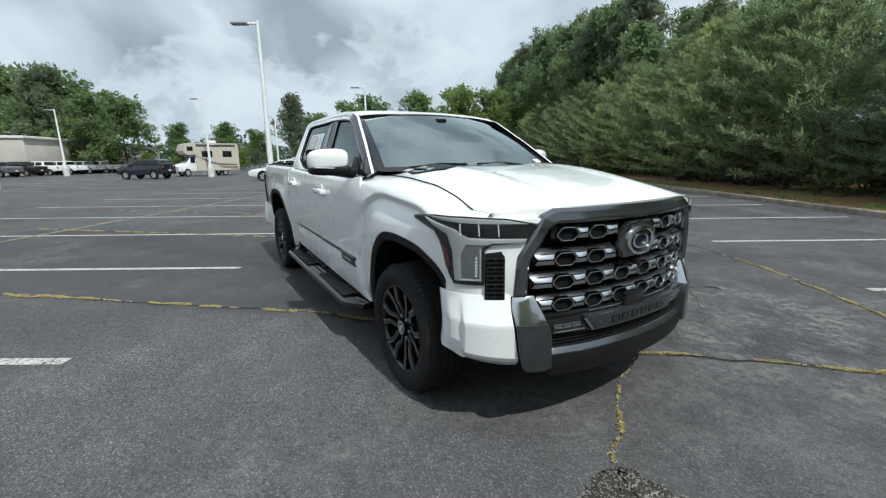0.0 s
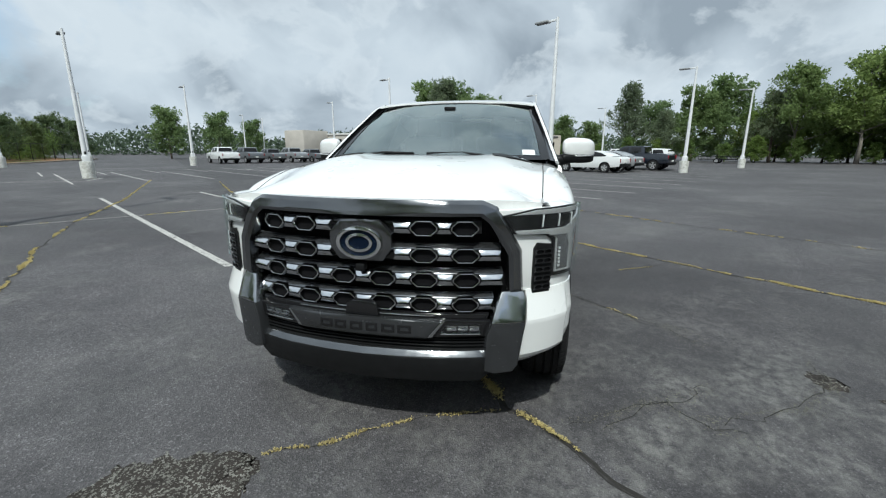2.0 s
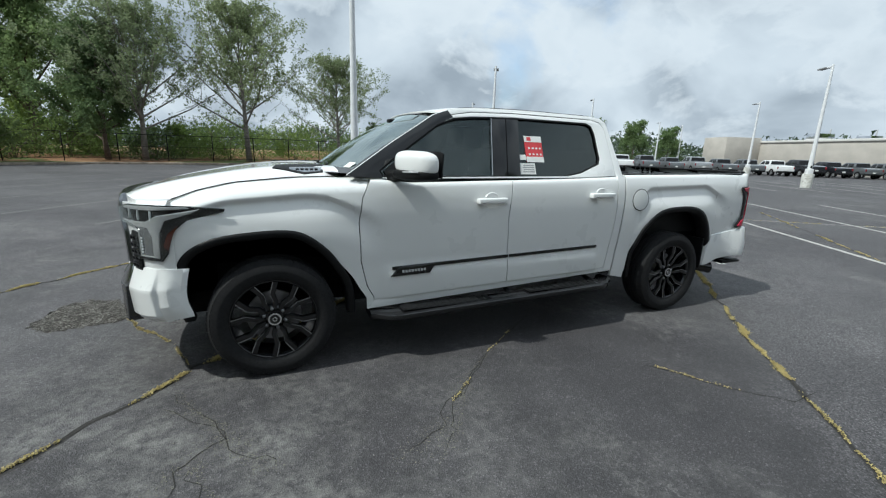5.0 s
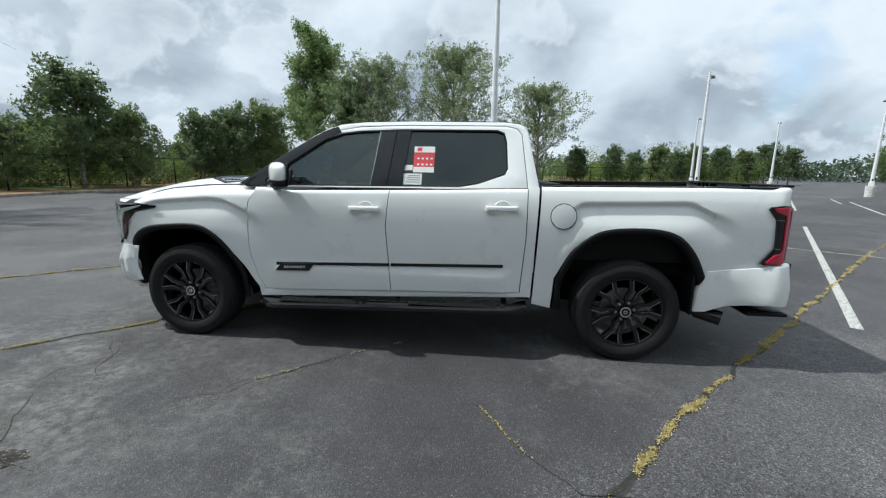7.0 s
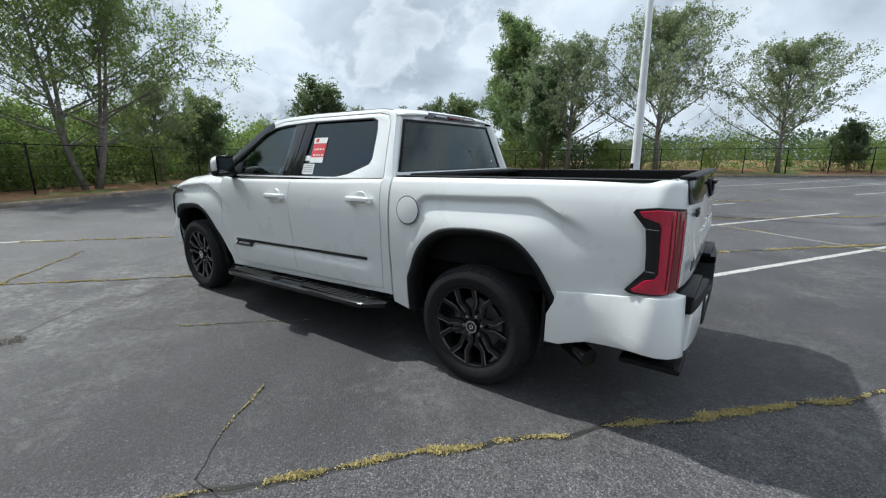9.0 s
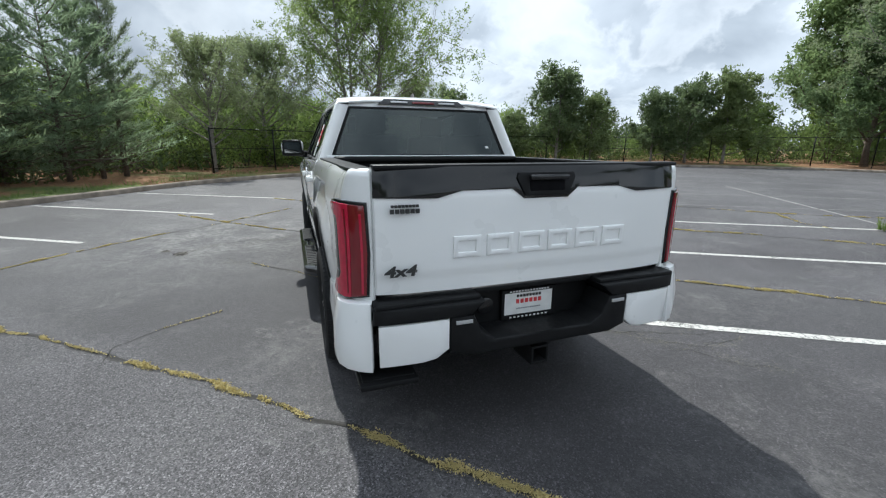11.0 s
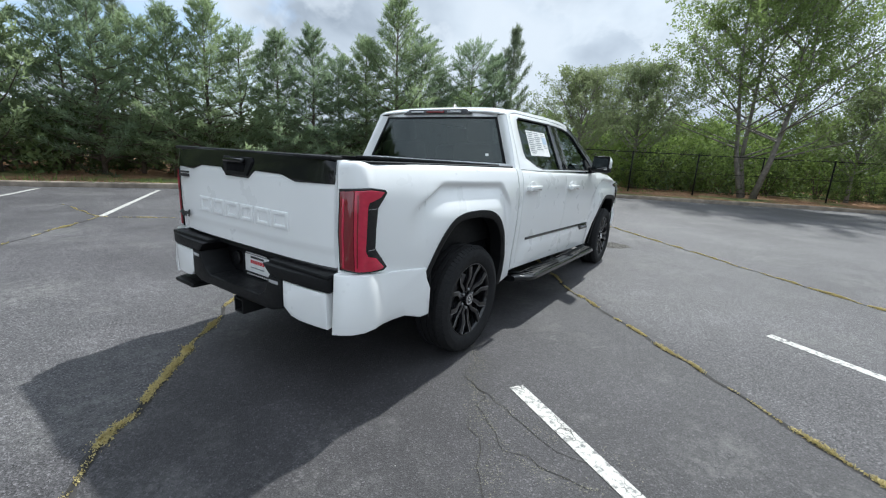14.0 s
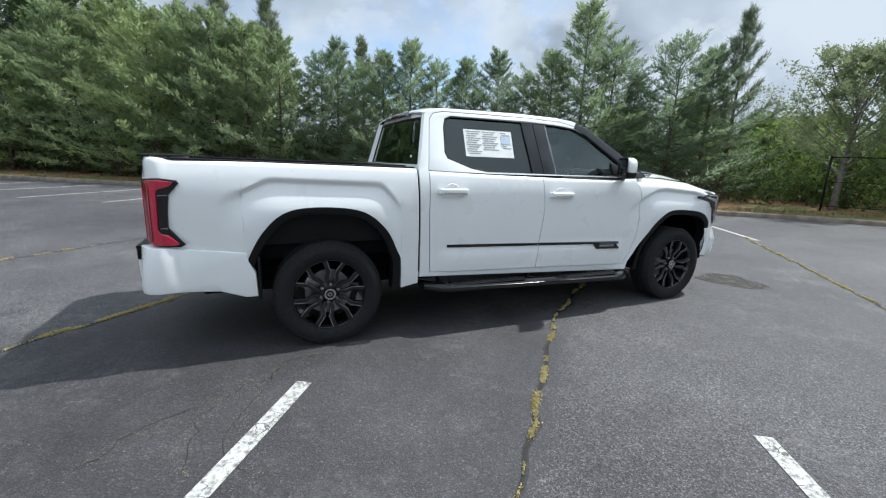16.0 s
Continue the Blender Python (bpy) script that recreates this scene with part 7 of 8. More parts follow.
def conifer(name, label, H, R, nb, leaf, L=0.17, W=0.035, lift=0.40, start=0.06, fans=9, tufts=5, per=7, group="conifers along the lot", taper=0.8, dead=14, bark=None, tip=0.0):
    """A leader with ascending limbs; each limb carries side sprays, each spray a row of tufts."""
    tb = bmesh.new()
    tube(tb, [(0, 0, -0.1), (0.03, 0.02, H * 0.3), (-0.02, 0.03, H * 0.65), (0, 0, H * 0.97)], [0.016 * H, 0.011 * H, 0.006 * H, 0.01], 8)
    C, D = [], []
    lobes = rng.random(11) * 0.7 + 0.60
    bulge = rng.random(6) * 6.28
    for i in range(nb):
        f = start + (0.985 - start) * ((i + rng.random() * 0.5) / nb) ** 0.92
        az = i * 2.399 + rng.random() * 0.5
        wave = 1 + 0.20 * math.sin(f * 17 + bulge[0] + az) + 0.14 * math.sin(f * 31 + bulge[1] + 2 * az)
        ln = R * max(0.03, (1 - f)) ** taper * (0.62 + 0.45 * rng.random()) * lobes[int(az * 1.75) % 11] * wave + 0.16 + tip * rng.random()
        el = lift * (0.15 + 1.0 * f + 0.9 * f ** 4) + 0.22 * rng.normal() * 0.6
        d0 = np.array([math.cos(az) * math.cos(el), math.sin(az) * math.cos(el), math.sin(el)])
        side = unit(np.cross(d0, [0, 0, 1]))
        p0 = np.array([0, 0, H * f])
        limb = lambda s: p0 + d0 * ln * s + np.array([0, 0, 1]) * ln * (0.20 * s * s - 0.06 * s)
        if i % 2 == 0 or f < 0.4:
            tube(tb, [p0, limb(0.5), limb(1.0)], [0.012 + 0.009 * ln, 0.008 + 0.004 * ln, 0.004], 4, False)
        nf = max(3, int(fans * (0.45 + 0.55 * min(1.5, ln / (0.5 * R)))))
        for j in range(nf):
            s = 0.22 + 0.78 * (j + rng.random()) / nf
            sd = 1 if j % 2 else -1
            out = unit(d0 * (0.75 + 0.4 * s) + side * sd * (0.95 - 0.55 * s) * (0.6 + 0.6 * rng.random()) + np.array([0, 0, 0.30 + 0.35 * rng.random()]))
            sl = (0.16 + 0.22 * ln * (1.15 - s)) * (0.6 + 0.7 * rng.random())
            q = limb(s)
            for k in range(tufts):
                u = (k + 0.5) / tufts
                C.append(q + out * sl * u + np.array([0, 0, 0.10 * sl * u * u]))
                D.append(unit(out + np.array([0, 0, 0.25 * u])))
    for s in np.linspace(0.90, 1.0, 10):
        C.append(np.array([0, 0, H * s])), D.append(np.array([0.2 * rng.normal(), 0.2 * rng.normal(), 1.0]))
    # bare dead twigs low on the trunk
    for i in range(dead):
        az, h = rng.random() * 6.28, H * (0.02 + 0.16 * rng.random())
        ln = 0.6 + 1.1 * rng.random()
        d = np.array([math.cos(az), math.sin(az), 0.10 + 0.5 * rng.random()])
        e = np.array([0, 0, h])
        tube(tb, [e, e + d * ln * 0.5, e + d * ln + np.array([0, 0, -0.1])], [0.020, 0.012, 0.003], 4, False)
        for k in range(2):
            g = e + d * ln * (0.45 + 0.25 * k)
            tube(tb, [g, g + rand_dirs(1)[0] * 0.28 * ln], [0.009, 0.002], 3, False)
    return tree(name, label, tb, sprays(C, D, per, L, W), leaf, bark or M_BARK, group)


def broad(name, label, H, rx, base, nl, nclump, n, L, W, leaf, bark, spread=0.5, trunks=1, group="trees round the lot", cl=0.32, vase=0.0, lobe=0.34, twig=0.34, core=0.0):
    """Limbs that fork into twigs, with leaf clumps along the twigs and on rounded lobes at the limbs' ends."""
    tb = bmesh.new()
    ends, knobs = [], []
    up = np.array([0, 0, 1.0])
    for tr in range(trunks):
        ta = tr * 6.28 / trunks + rng.random()
        lean = np.array([math.cos(ta), math.sin(ta), 0]) * (0.11 * H if trunks > 1 else 0.02 * H)
        foot = np.array([math.cos(ta), math.sin(ta), 0]) * (0.24 if trunks > 1 else 0)
        r0 = 0.018 * H / (trunks ** 0.4)
        fork = foot + lean * 0.4 + up * base
        top = foot + lean + up * H * 0.86
        tube(tb, [foot - up * 0.1, fork, (fork + top) / 2 + rng.normal(size=3) * 0.02 * H, top], [r0 * 1.25, r0 * 0.85, r0 * 0.5, r0 * 0.12], 8)
        for i in range(nl):
            f = (i + rng.random()) / nl
            p0 = fork + (top - fork) * f * 0.86
            az = i * 2.4 + rng.random() * 0.9
            ln = rx * (1.08 - 0.45 * f) * (0.58 + 0.60 * rng.random())
            el = 0.28 + 0.80 * f + vase
            ln = min(ln, (H - p0[2]) / math.sin(el) * 0.95)
            d = np.array([math.cos(az) * math.cos(el), math.sin(az) * math.cos(el), math.sin(el)])
            p1 = p0 + d * ln * 0.55
            p2 = p0 + d * ln + up * 0.05 * H * (1 - f)
            tube(tb, [p0, p1, p2], [r0 * 0.42 * (1 - 0.5 * f), r0 * 0.22, 0.008], 5, False)
            ends.append((p0 + (p2 - p0) * 0.3, p1, p2))
            knobs.append((p2 - d * 0.15 * ln, lobe * rx * (0.7 + 0.6 * rng.random())))
            knobs.append((p1 + rng.normal(size=3) * 0.12 * rx, lobe * rx * (0.6 + 0.5 * rng.random())))
            for j in range(8):
                q0 = p0 + (p2 - p0) * (0.28 + 0.10 * j)
                q1 = q0 + unit(rand_dirs(1)[0] + d * 0.7 + up * 0.3) * ln * twig * (0.7 + 0.6 * rng.random())
                q1[2] = min(q1[2], 0.97 * H)
                tube(tb, [q0, (q0 + q1) / 2 + up * 0.03, q1], [0.016, 0.010, 0.004], 4, False)
                ends.append((q0, (q0 + q1) / 2, q1))
        knobs.append((top + up * 0.02 * H, lobe * rx * 0.9))
    C = []
    for i in range(nclump):
        if rng.random() < spread:
            a, b, c = ends[rng.integers(len(ends))]
            t = rng.random()
            C.append(a + (c - a) * (0.25 + 0.8 * t) + rng.normal(size=3) * 0.03 * rx)
        else:
            k, r = knobs[rng.integers(len(knobs))]
            d = unit(rand_dirs(1)[0] + up * 0.35)
            C.append(k + d * r * (0.80 + 0.25 * rng.random()) * np.array([1, 1, 0.78]))
    C = [c for c in C if c[2] < H * 1.03]
    return tree(name, label, tb, cluster(C, cl * (0.6 + 0.8 * rng.random(len(C))), n, L, W, 0.1), leaf, bark, group)


def shrub(name, label, H, R, n, L, W, leaf, group="shrubs along the edge"):
    C = []
    for i in range(26):
        d = rand_dirs(1)[0]
        C.append(np.array([d[0] * R, d[1] * R, H * 0.45 + d[2] * H * 0.42]) * np.array([0.9, 0.9, 1]))
    tb = tubes(*[([(0, 0, -0.1), (math.cos(a) * 0.2 * R, math.sin(a) * 0.2 * R, H * 0.4), (math.cos(a) * 0.6 * R, math.sin(a) * 0.6 * R, H * 0.75)], [0.03, 0.02, 0.006]) for a in (0.3, 1.6, 2.9, 4.4, 5.6)], sides=4)
    return tree(name, label, tb, cluster(C, 0.42 * R + 0.1, n, L, W, 0.2), leaf, M_BARK, group)


def plant(src, spots):
    """A tree and its copies with their own turn and size: (x, y, size)."""
    for i, (x, y, s) in reversed(list(enumerate(spots))):
        m = pose(x, y, 0.10, 0, 0, (x * 71 + y * 37) % 360) @ Matrix.Diagonal((s * (0.94 + 0.12 * ((i * 7) % 5) / 4), s * (0.94 + 0.12 * ((i * 3) % 5) / 4), s, 1))
        if i:
            copy_thing(src, m)
        else:
            src.matrix_basis = m


def along(m, off):
    """A spot behind the straight kerb: m metres along it, off metres back."""
    p = Vector((3.1, 10.4, 0)) + LOT_N * m + LOT_D * off
    return p.x, p.y


cedar_a = conifer("cedar_tree", "dark green cedar with feathery sprays behind the kerb", 7.0, 3.5, 110, L_CEDAR, 0.165, 0.036, 0.36, fans=11, tufts=4, per=4, taper=0.80)
cedar_b = conifer("cedar_tree", "dense dark green cedar with spreading lower limbs", 7.0, 3.9, 104, L_CEDAR, 0.165, 0.036, 0.30, fans=11, tufts=4, per=4, taper=0.60)
cedar_c = conifer("cedar_tree", "spiky green cedar with an upright leader", 7.0, 3.3, 100, L_CEDAR, 0.165, 0.034, 0.36, fans=11, tufts=4, per=4, taper=0.92)
cedar_d = conifer("cedar_tree", "bushy green cedar in the row along the kerb", 7.0, 3.7, 84, L_BUSHY, 0.20, 0.056, 0.28, fans=9, tufts=3, per=6, taper=0.58, dead=22)
ROW = [(-7.2, 3.0, 6.2, 3), (-5.6, 3.8, 5.6, 1), (-4.5, 3.0, 6.1, 2), (-3.5, 3.6, 5.2, 1), (-2.4, 3.0, 5.6, 0), (-1.25, 3.1, 6.1, 2), (-0.2, 3.5, 5.2, 1), (1.1, 3.0, 5.3, 0), (2.4, 3.1, 5.7, 2),
       (3.5, 3.7, 4.8, 1), (4.6, 3.4, 5.7, 0), (5.8, 3.0, 7.4, 2), (7.0, 3.3, 6.0, 1), (8.0, 3.7, 4.9, 0), (9.3, 3.0, 6.0, 1), (10.6, 3.2, 5.8, 0), (-8.9, 3.2, 6.8, 3), (-10.4, 3.0, 7.2, 3), (-12.0, 3.4, 7.4, 3), (-13.7, 3.0, 7.2, 3)]
for kind, src in enumerate((cedar_a, cedar_b, cedar_c)):
    plant(src, [(*along(m, o), h / 7.0) for m, o, h, kk in ROW if kk == kind])
plant(cedar_d, [(*along(m, o), h / 7.0) for m, o, h, kk in ROW if kk == 3] + [(*along(-15.4 - 2.3 * k - 0.9 * ((k * 5) % 3) / 2, 2.6 + 2.2 * ((k * 7) % 5) / 4), (4.6 + 3.6 * ((k * 3) % 7) / 6) / 7.0) for k in range(26)] + [(*along(-10.5 - 4.1 * k, 6.2), 1.05 + 0.1 * (k % 3)) for k in range(8)])
pine = conifer("pine_tree", "thin grey-green pine with open branches", 8.0, 1.9, 34, L_PINE, 0.24, 0.022, 0.85, 0.30, fans=6, tufts=4, per=12, taper=0.5)
plant(pine, [(*along(11.5, 3.2), 0.86), (*along(-14, 8.5), 1.25), (*along(-11.2, 9), 1.22), (*along(-4.6, 6.5), 0.86)])
wood_h = interp([(-120, 30), (-80, 26), (-50, 21), (-38, 18.5), (-29, 15.5), (-21, 11.8), (-16, 9.6), (-10, 8.6)])
tall_a = broad("tall_tree", "tall dark green broadleaf tree in the wood", 15.0, 3.9, 3.2, 20, 680, 14, 0.34, 0.20, L_WOOD, M_BARK, 0.6, group="wood behind the lot", cl=0.50, lobe=0.24)
tall_b = broad("tall_pine", "tall pine with a bare trunk and dark crown", 16.0, 3.0, 6.5, 18, 420, 16, 0.46, 0.11, L_PINE, M_BARKG, 0.75, group="wood behind the lot", cl=0.48, lobe=0.24)
plant(tall_a, [(*along(m, 7.5 + 1.6 * ((k * 5) % 3)), wood_h(m) * (0.74 + 0.24 * ((k * 3) % 4) / 3) / 15.0) for k, m in enumerate(-16.0 - 5.2 * k for k in range(20))])
plant(tall_b, [(*along(m, 8.5 + 2.0 * (k % 2)), wood_h(m) * (0.84 + 0.24 * ((k * 3) % 4) / 3) / 16.0) for k, m in enumerate(-13.0 - 5.2 * k for k in range(20))])

birch = broad("birch_tree", "large multi-stemmed tree with thin spring foliage", 11.8, 5.7, 1.8, 15, 4600, 15, 0.12, 0.07, L_BIRCH, M_BARKG, 0.94, 4, cl=0.32, vase=0.02, lobe=0.22, twig=0.42)
plant(birch, [(20.6, -3.0, 1.02)])
light_a = broad("young_tree", "spreading tree with light green spring leaves", 9.0, 5.0, 1.9, 26, 2300, 11, 0.13, 0.075, L_LIGHT, M_BARKG, 0.97, 1, cl=0.25, vase=0.20, twig=0.40)
plant(light_a, [(2.8, -35.4, 1.36), (-5.3, -39.3, 1.08), (17.0, 4.4, 0.63), (9.9, -34.4, 1.2), (20.3, 2.2, 0.72), (23.5, -7.0, 0.60)])
oak = broad("oak_tree", "broad green oak with a dense leafy crown", 12.0, 4.4, 1.6, 22, 2600, 18, 0.18, 0.105, L_OAK, M_BARK, 0.5, cl=0.34, lobe=0.20, vase=0.12)
plant(oak, [(18.8, -41.7, 1.40), (12.2, -34.6, 0.84)])
far_oak = broad("oak_tree", "broad green tree far across the lot", 12.0, 4.9, 0.9, 14, 560, 18, 0.40, 0.25, L_OAK, M_BARK, 0.2, cl=0.62, lobe=0.32)
plant(far_oak, [(-74, -15, 1.12), (-77, -20, 1.15), (-70, -12, 0.85), (-78, -9, 0.95), (-72, 29, 1.05), (-70, 24.4, 0.92), (-53, -57, 0.66), (-58, -52, 0.62), (-64, -50, 0.55), (-75, 20, 0.8), (-80, -2, 0.62), (-79, 5, 0.64), (-78, 10, 0.55)])
spring = broad("young_tree", "bright green spring tree with a slim pale trunk", 11.0, 4.3, 2.0, 13, 520, 20, 0.34, 0.22, L_BIRCH, M_BARKG, 0.25, cl=0.60, lobe=0.32)
plant(spring, [(-63, 34.5, 1.12), (-60, 40.5, 1.2), (-57, 46, 1.18), (-54, 50, 0.95)])
fpine = broad("pine_tree", "tall bushy pine far across the lot", 12.5, 3.9, 1.8, 22, 620, 15, 0.42, 0.15, L_PINE, M_BARK, 0.6, cl=0.55, vase=0.12, lobe=0.26)
plant(fpine, [(-74, 15.5, 1.05), (-71, -16.5, 1.15), (-64, 32.5, 0.80), (-66, 19, 0.62)])
mag = broad("magnolia_tree", "small dark magnolia with glossy leaves", 6.0, 2.3, 0.5, 16, 800, 16, 0.175, 0.10, L_MAG, M_BARKG, 0.4, cl=0.28, lobe=0.36)
plant(mag, [(23.7, -9.6, 0.88), (23.7, -18.5, 1.22), (23.0, -21.2, 0.9), (20.7, -25.0, 0.92), (17.9, -29.0, 1.13), (-13.9, -44.0, 0.74), (-19.9, -47.7, 0.80), (-26.2, -52.7, 0.86), (-16.8, -46.4, 0.66), (-23, -50.3, 0.70), (-31, -56.5, 0.86), (-36.5, -61, 0.84), (-42, -65.5, 1.05), (-48, -69.5, 1.0), (-9.8, -42.8, 0.7), (19.6, -27.3, 1.05), (24.6, -15.2, 0.66)])
back = [p for p in beside(kerb_line, 10.5) if p.x > 15 or p.y < -12]
back = [(p.x + 2.5 * noise.noise(p * 0.31), p.y + 2.5 * noise.noise(p * 0.31 + Vector((7, 2, 1))), (0.48 + 0.85 * abs(noise.noise(p * 0.37 + Vector((1, 8, 3))))) * (1 - 0.60 * sstep(14, 4, p.x))) for p in back]
copse = broad("copse_tree", "bushy green tree in the thicket beyond the fence", 6.0, 2.7, 0.4, 11, 360, 12, 0.29, 0.175, L_SHRUB, M_BARK, 0.25, group="thicket beyond the fence", cl=0.44)
plant(copse, back[::2] + [(p.x, p.y, 0.8) for p in beside(kerb_line, 15.0)[::2] if p.x > 18] + [(-72 + 0.19 * (y + 20) + 1.5 * ((k * 7) % 5) / 4, y, 0.42 + 0.16 * ((k * 3) % 4) / 3) for k, y in enumerate(range(-22, 50, 4))] + [(-70 + 0.9 * k, 33 + 2.6 * k, 1.25 + 0.25 * (k % 3)) for k in range(9)])
sh_a = shrub("shrub", "bright green leafy shrub beyond the fence", 2.4, 1.7, 92, 0.105, 0.060, L_SHRUB)
sh_b = shrub("shrub", "dark undergrowth shrub below the trees", 1.7, 1.5, 38, 0.19, 0.095, L_DARK)
edge = [p for p in beside(kerb_line, 5.0)]
spots = []
acc = 0.0
for a, b in zip(edge[:-1], edge[1:]):
    acc += (b - a).length
    if a.x > 15.5 or a.y < -10:
        n = max(1, int((b - a).length / 2.3))
        for i in range(n):
            p = a.lerp(b, i / n)
            spots.append((p.x + 1.2 * noise.noise(p * 0.9), p.y + 1.2 * noise.noise(p * 0.9 + Vector((3, 1, 2))), 0.85 + 0.45 * abs(noise.noise(p * 0.7))))
            q = p + (p - Vector((-5, -8, 0))).normalized() * 3.5
            spots.append((q.x, q.y, 1.25 + 0.5 * abs(noise.noise(p * 0.5))))
plant(sh_a, [(x, y, s * (0.7 + 0.7 * ((k * 5) % 7) / 6)) for k, (x, y, s) in enumerate(spots) if k % 3 != 1 or x < 9])
plant(sh_b, [(*along(-30 + 1.6 * k, 3.9 + 0.8 * (k % 3)), 0.8 + 0.5 * ((k * 5) % 4) / 3) for k in range(26)] + [(*along(-60 + 2.0 * k, 5.2 + 1.2 * (k % 3)), 1.0 + 0.6 * ((k * 5) % 4) / 3) for k in range(37)] + [(x, y, s * 1.3) for k, (x, y, s) in enumerate(spots) if k % 3 == 1 and x > 9])
# woods along the horizon
n = 100000
az, rr_ = rng.random(n) * 2 * math.pi, 135 + 45 * rng.random(n)
prof_h = np.array([7.5 + 4.5 * noise.noise(Vector((math.cos(a) * 6, math.sin(a) * 6, 0))) for a in az])
p = np.stack([rr_ * np.cos(az), rr_ * np.sin(az), prof_h * (0.62 + 0.38 * rng.random(n)) * rng.random(n) ** 0.8], axis=1)
a = rand_dirs(n) * (0.28 + 0.42 * rng.random((n, 1)))
b = np.cross(a, rand_dirs(n)) * 0.8
tagged(new("far_woods", leaf_mesh("far_woods", p, a, b, leaf_mat("far_leaves", (0.050, 0.072, 0.048), (0.115, 0.150, 0.100), 0.3))), "low woods along the horizon", "woods", kind="stuff")
# weeds at the lamp base and tufts along the kerb
P, A, B = [], [], []
for cx, cy, r, m_ in [(-0.50, -8.92, 0.05, 110)] + [(*along(-20 + 0.35 * k, 0.30 + 0.6 * abs(noise.noise(Vector((k * 0.3, 0, 0))))), 0.16, 26) for k in range(110)]:
    q = np.array([cx, cy, 0.05 if cy < 0 else 0.16]) + rng.normal(size=(m_, 3)) * np.array([r, r, 0.02])
    a_ = np.array([0, 0, 1.0]) + rng.normal(size=(m_, 3)) * 0.45
    a_ *= (0.03 + 0.05 * rng.random((m_, 1)))
    P.append(q + a_ * 0.5), A.append(a_), B.append(np.cross(a_, rand_dirs(m_)) * 0.14)
tagged(new("weeds", leaf_mesh("weeds", np.concatenate(P), np.concatenate(A), np.concatenate(B), L_SHRUB)), "tufts of grass and weeds", "weeds", kind="stuff")

# ---- fence ----
fence = thing("fence", "black metal fence along the edge of the lot", "fence")
fl = beside(kerb_line, 2.6)
fl = [p for p in fl if (p.x > 16 or p.y < -6)]
run = 0.0
tops = []
for a, b in zip(fl[:-1], fl[1:]):
    d = (b - a).length
    while run < d:
        p = a.lerp(b, run / d)
        tops.append(p)
        run += 3.0
    run -= d
post_m = part("post", tubes(([(0, 0, 0), (0, 0, 1.95)], 0.035), sides=8), M_BLACK, fence)
post_m.location = (tops[0].x, tops[0].y, 0.15)
for p in tops[1:]:
    again("post", post_m, fence, Matrix.Translation((p.x, p.y, 0.15)))
for h in (0.35, 1.2, 2.05):
    part("rail", tubes(([(q.x, q.y, h) for q in tops], 0.022 if h > 2 else 0.012), sides=6), M_BLACK, fence)

# ---- parked vehicles ----


def hull(poly, half, taper, bevel, z0):
    """A body from its side outline, narrowing above z0."""
    b = plate(poly, 2 * half, bevel, seg=2)
    low = [e for e in b.edges if all(abs(v.co.z) < 1e-6 for v in e.verts)]
    b = bend(b, lambda s, z, w: (s, (w - half) * (1 - taper * max(0, z - z0)), z))
    return b


M_ALLOY = plain("silver_alloy", (0.46, 0.465, 0.47), 0.3, 0.35, 0.4)


def wheels_for(root, xs, half, r):
    for x in xs:
        for sg in (1, -1):
            wl_ = part("wheel", lathe([(-0.11, r * 0.55), (-0.12, r * 0.9), (-0.08, r), (0.08, r), (0.12, r * 0.9), (0.11, r * 0.62)], 24), M_RUBBER, root)
            wl_.matrix_basis = pose(x, sg * (half - 0.095), r, 0, 0, 0 if sg > 0 else 180)
            rm = part("rim", lathe([(0.05, r * 0.50), (0.105, r * 0.58), (0.112, r * 0.63), (0.05, r * 0.64)], 24), M_ALLOY, wl_)
            for q in range(5):
                a_ = q * 2 * math.pi / 5
                sp = plate(rot([(-0.035, 0.02), (0.035, 0.02), (0.055, r * 0.56), (-0.055, r * 0.56)], a_), 0.02, 0.006)
                part("spoke", bend(sp, lambda s, z, w: (s, 0.082 + w, z)), M_ALLOY, rm)


def rounded(poly, n=2):
    """The outline with its corners cut twice over."""
    for _ in range(n):
        poly = [q for a, b in zip(poly, [*poly[1:], poly[0]]) for q in ((a[0] * 0.8 + b[0] * 0.2, a[1] * 0.8 + b[1] * 0.2), (a[0] * 0.2 + b[0] * 0.8, a[1] * 0.2 + b[1] * 0.8))]
    return poly


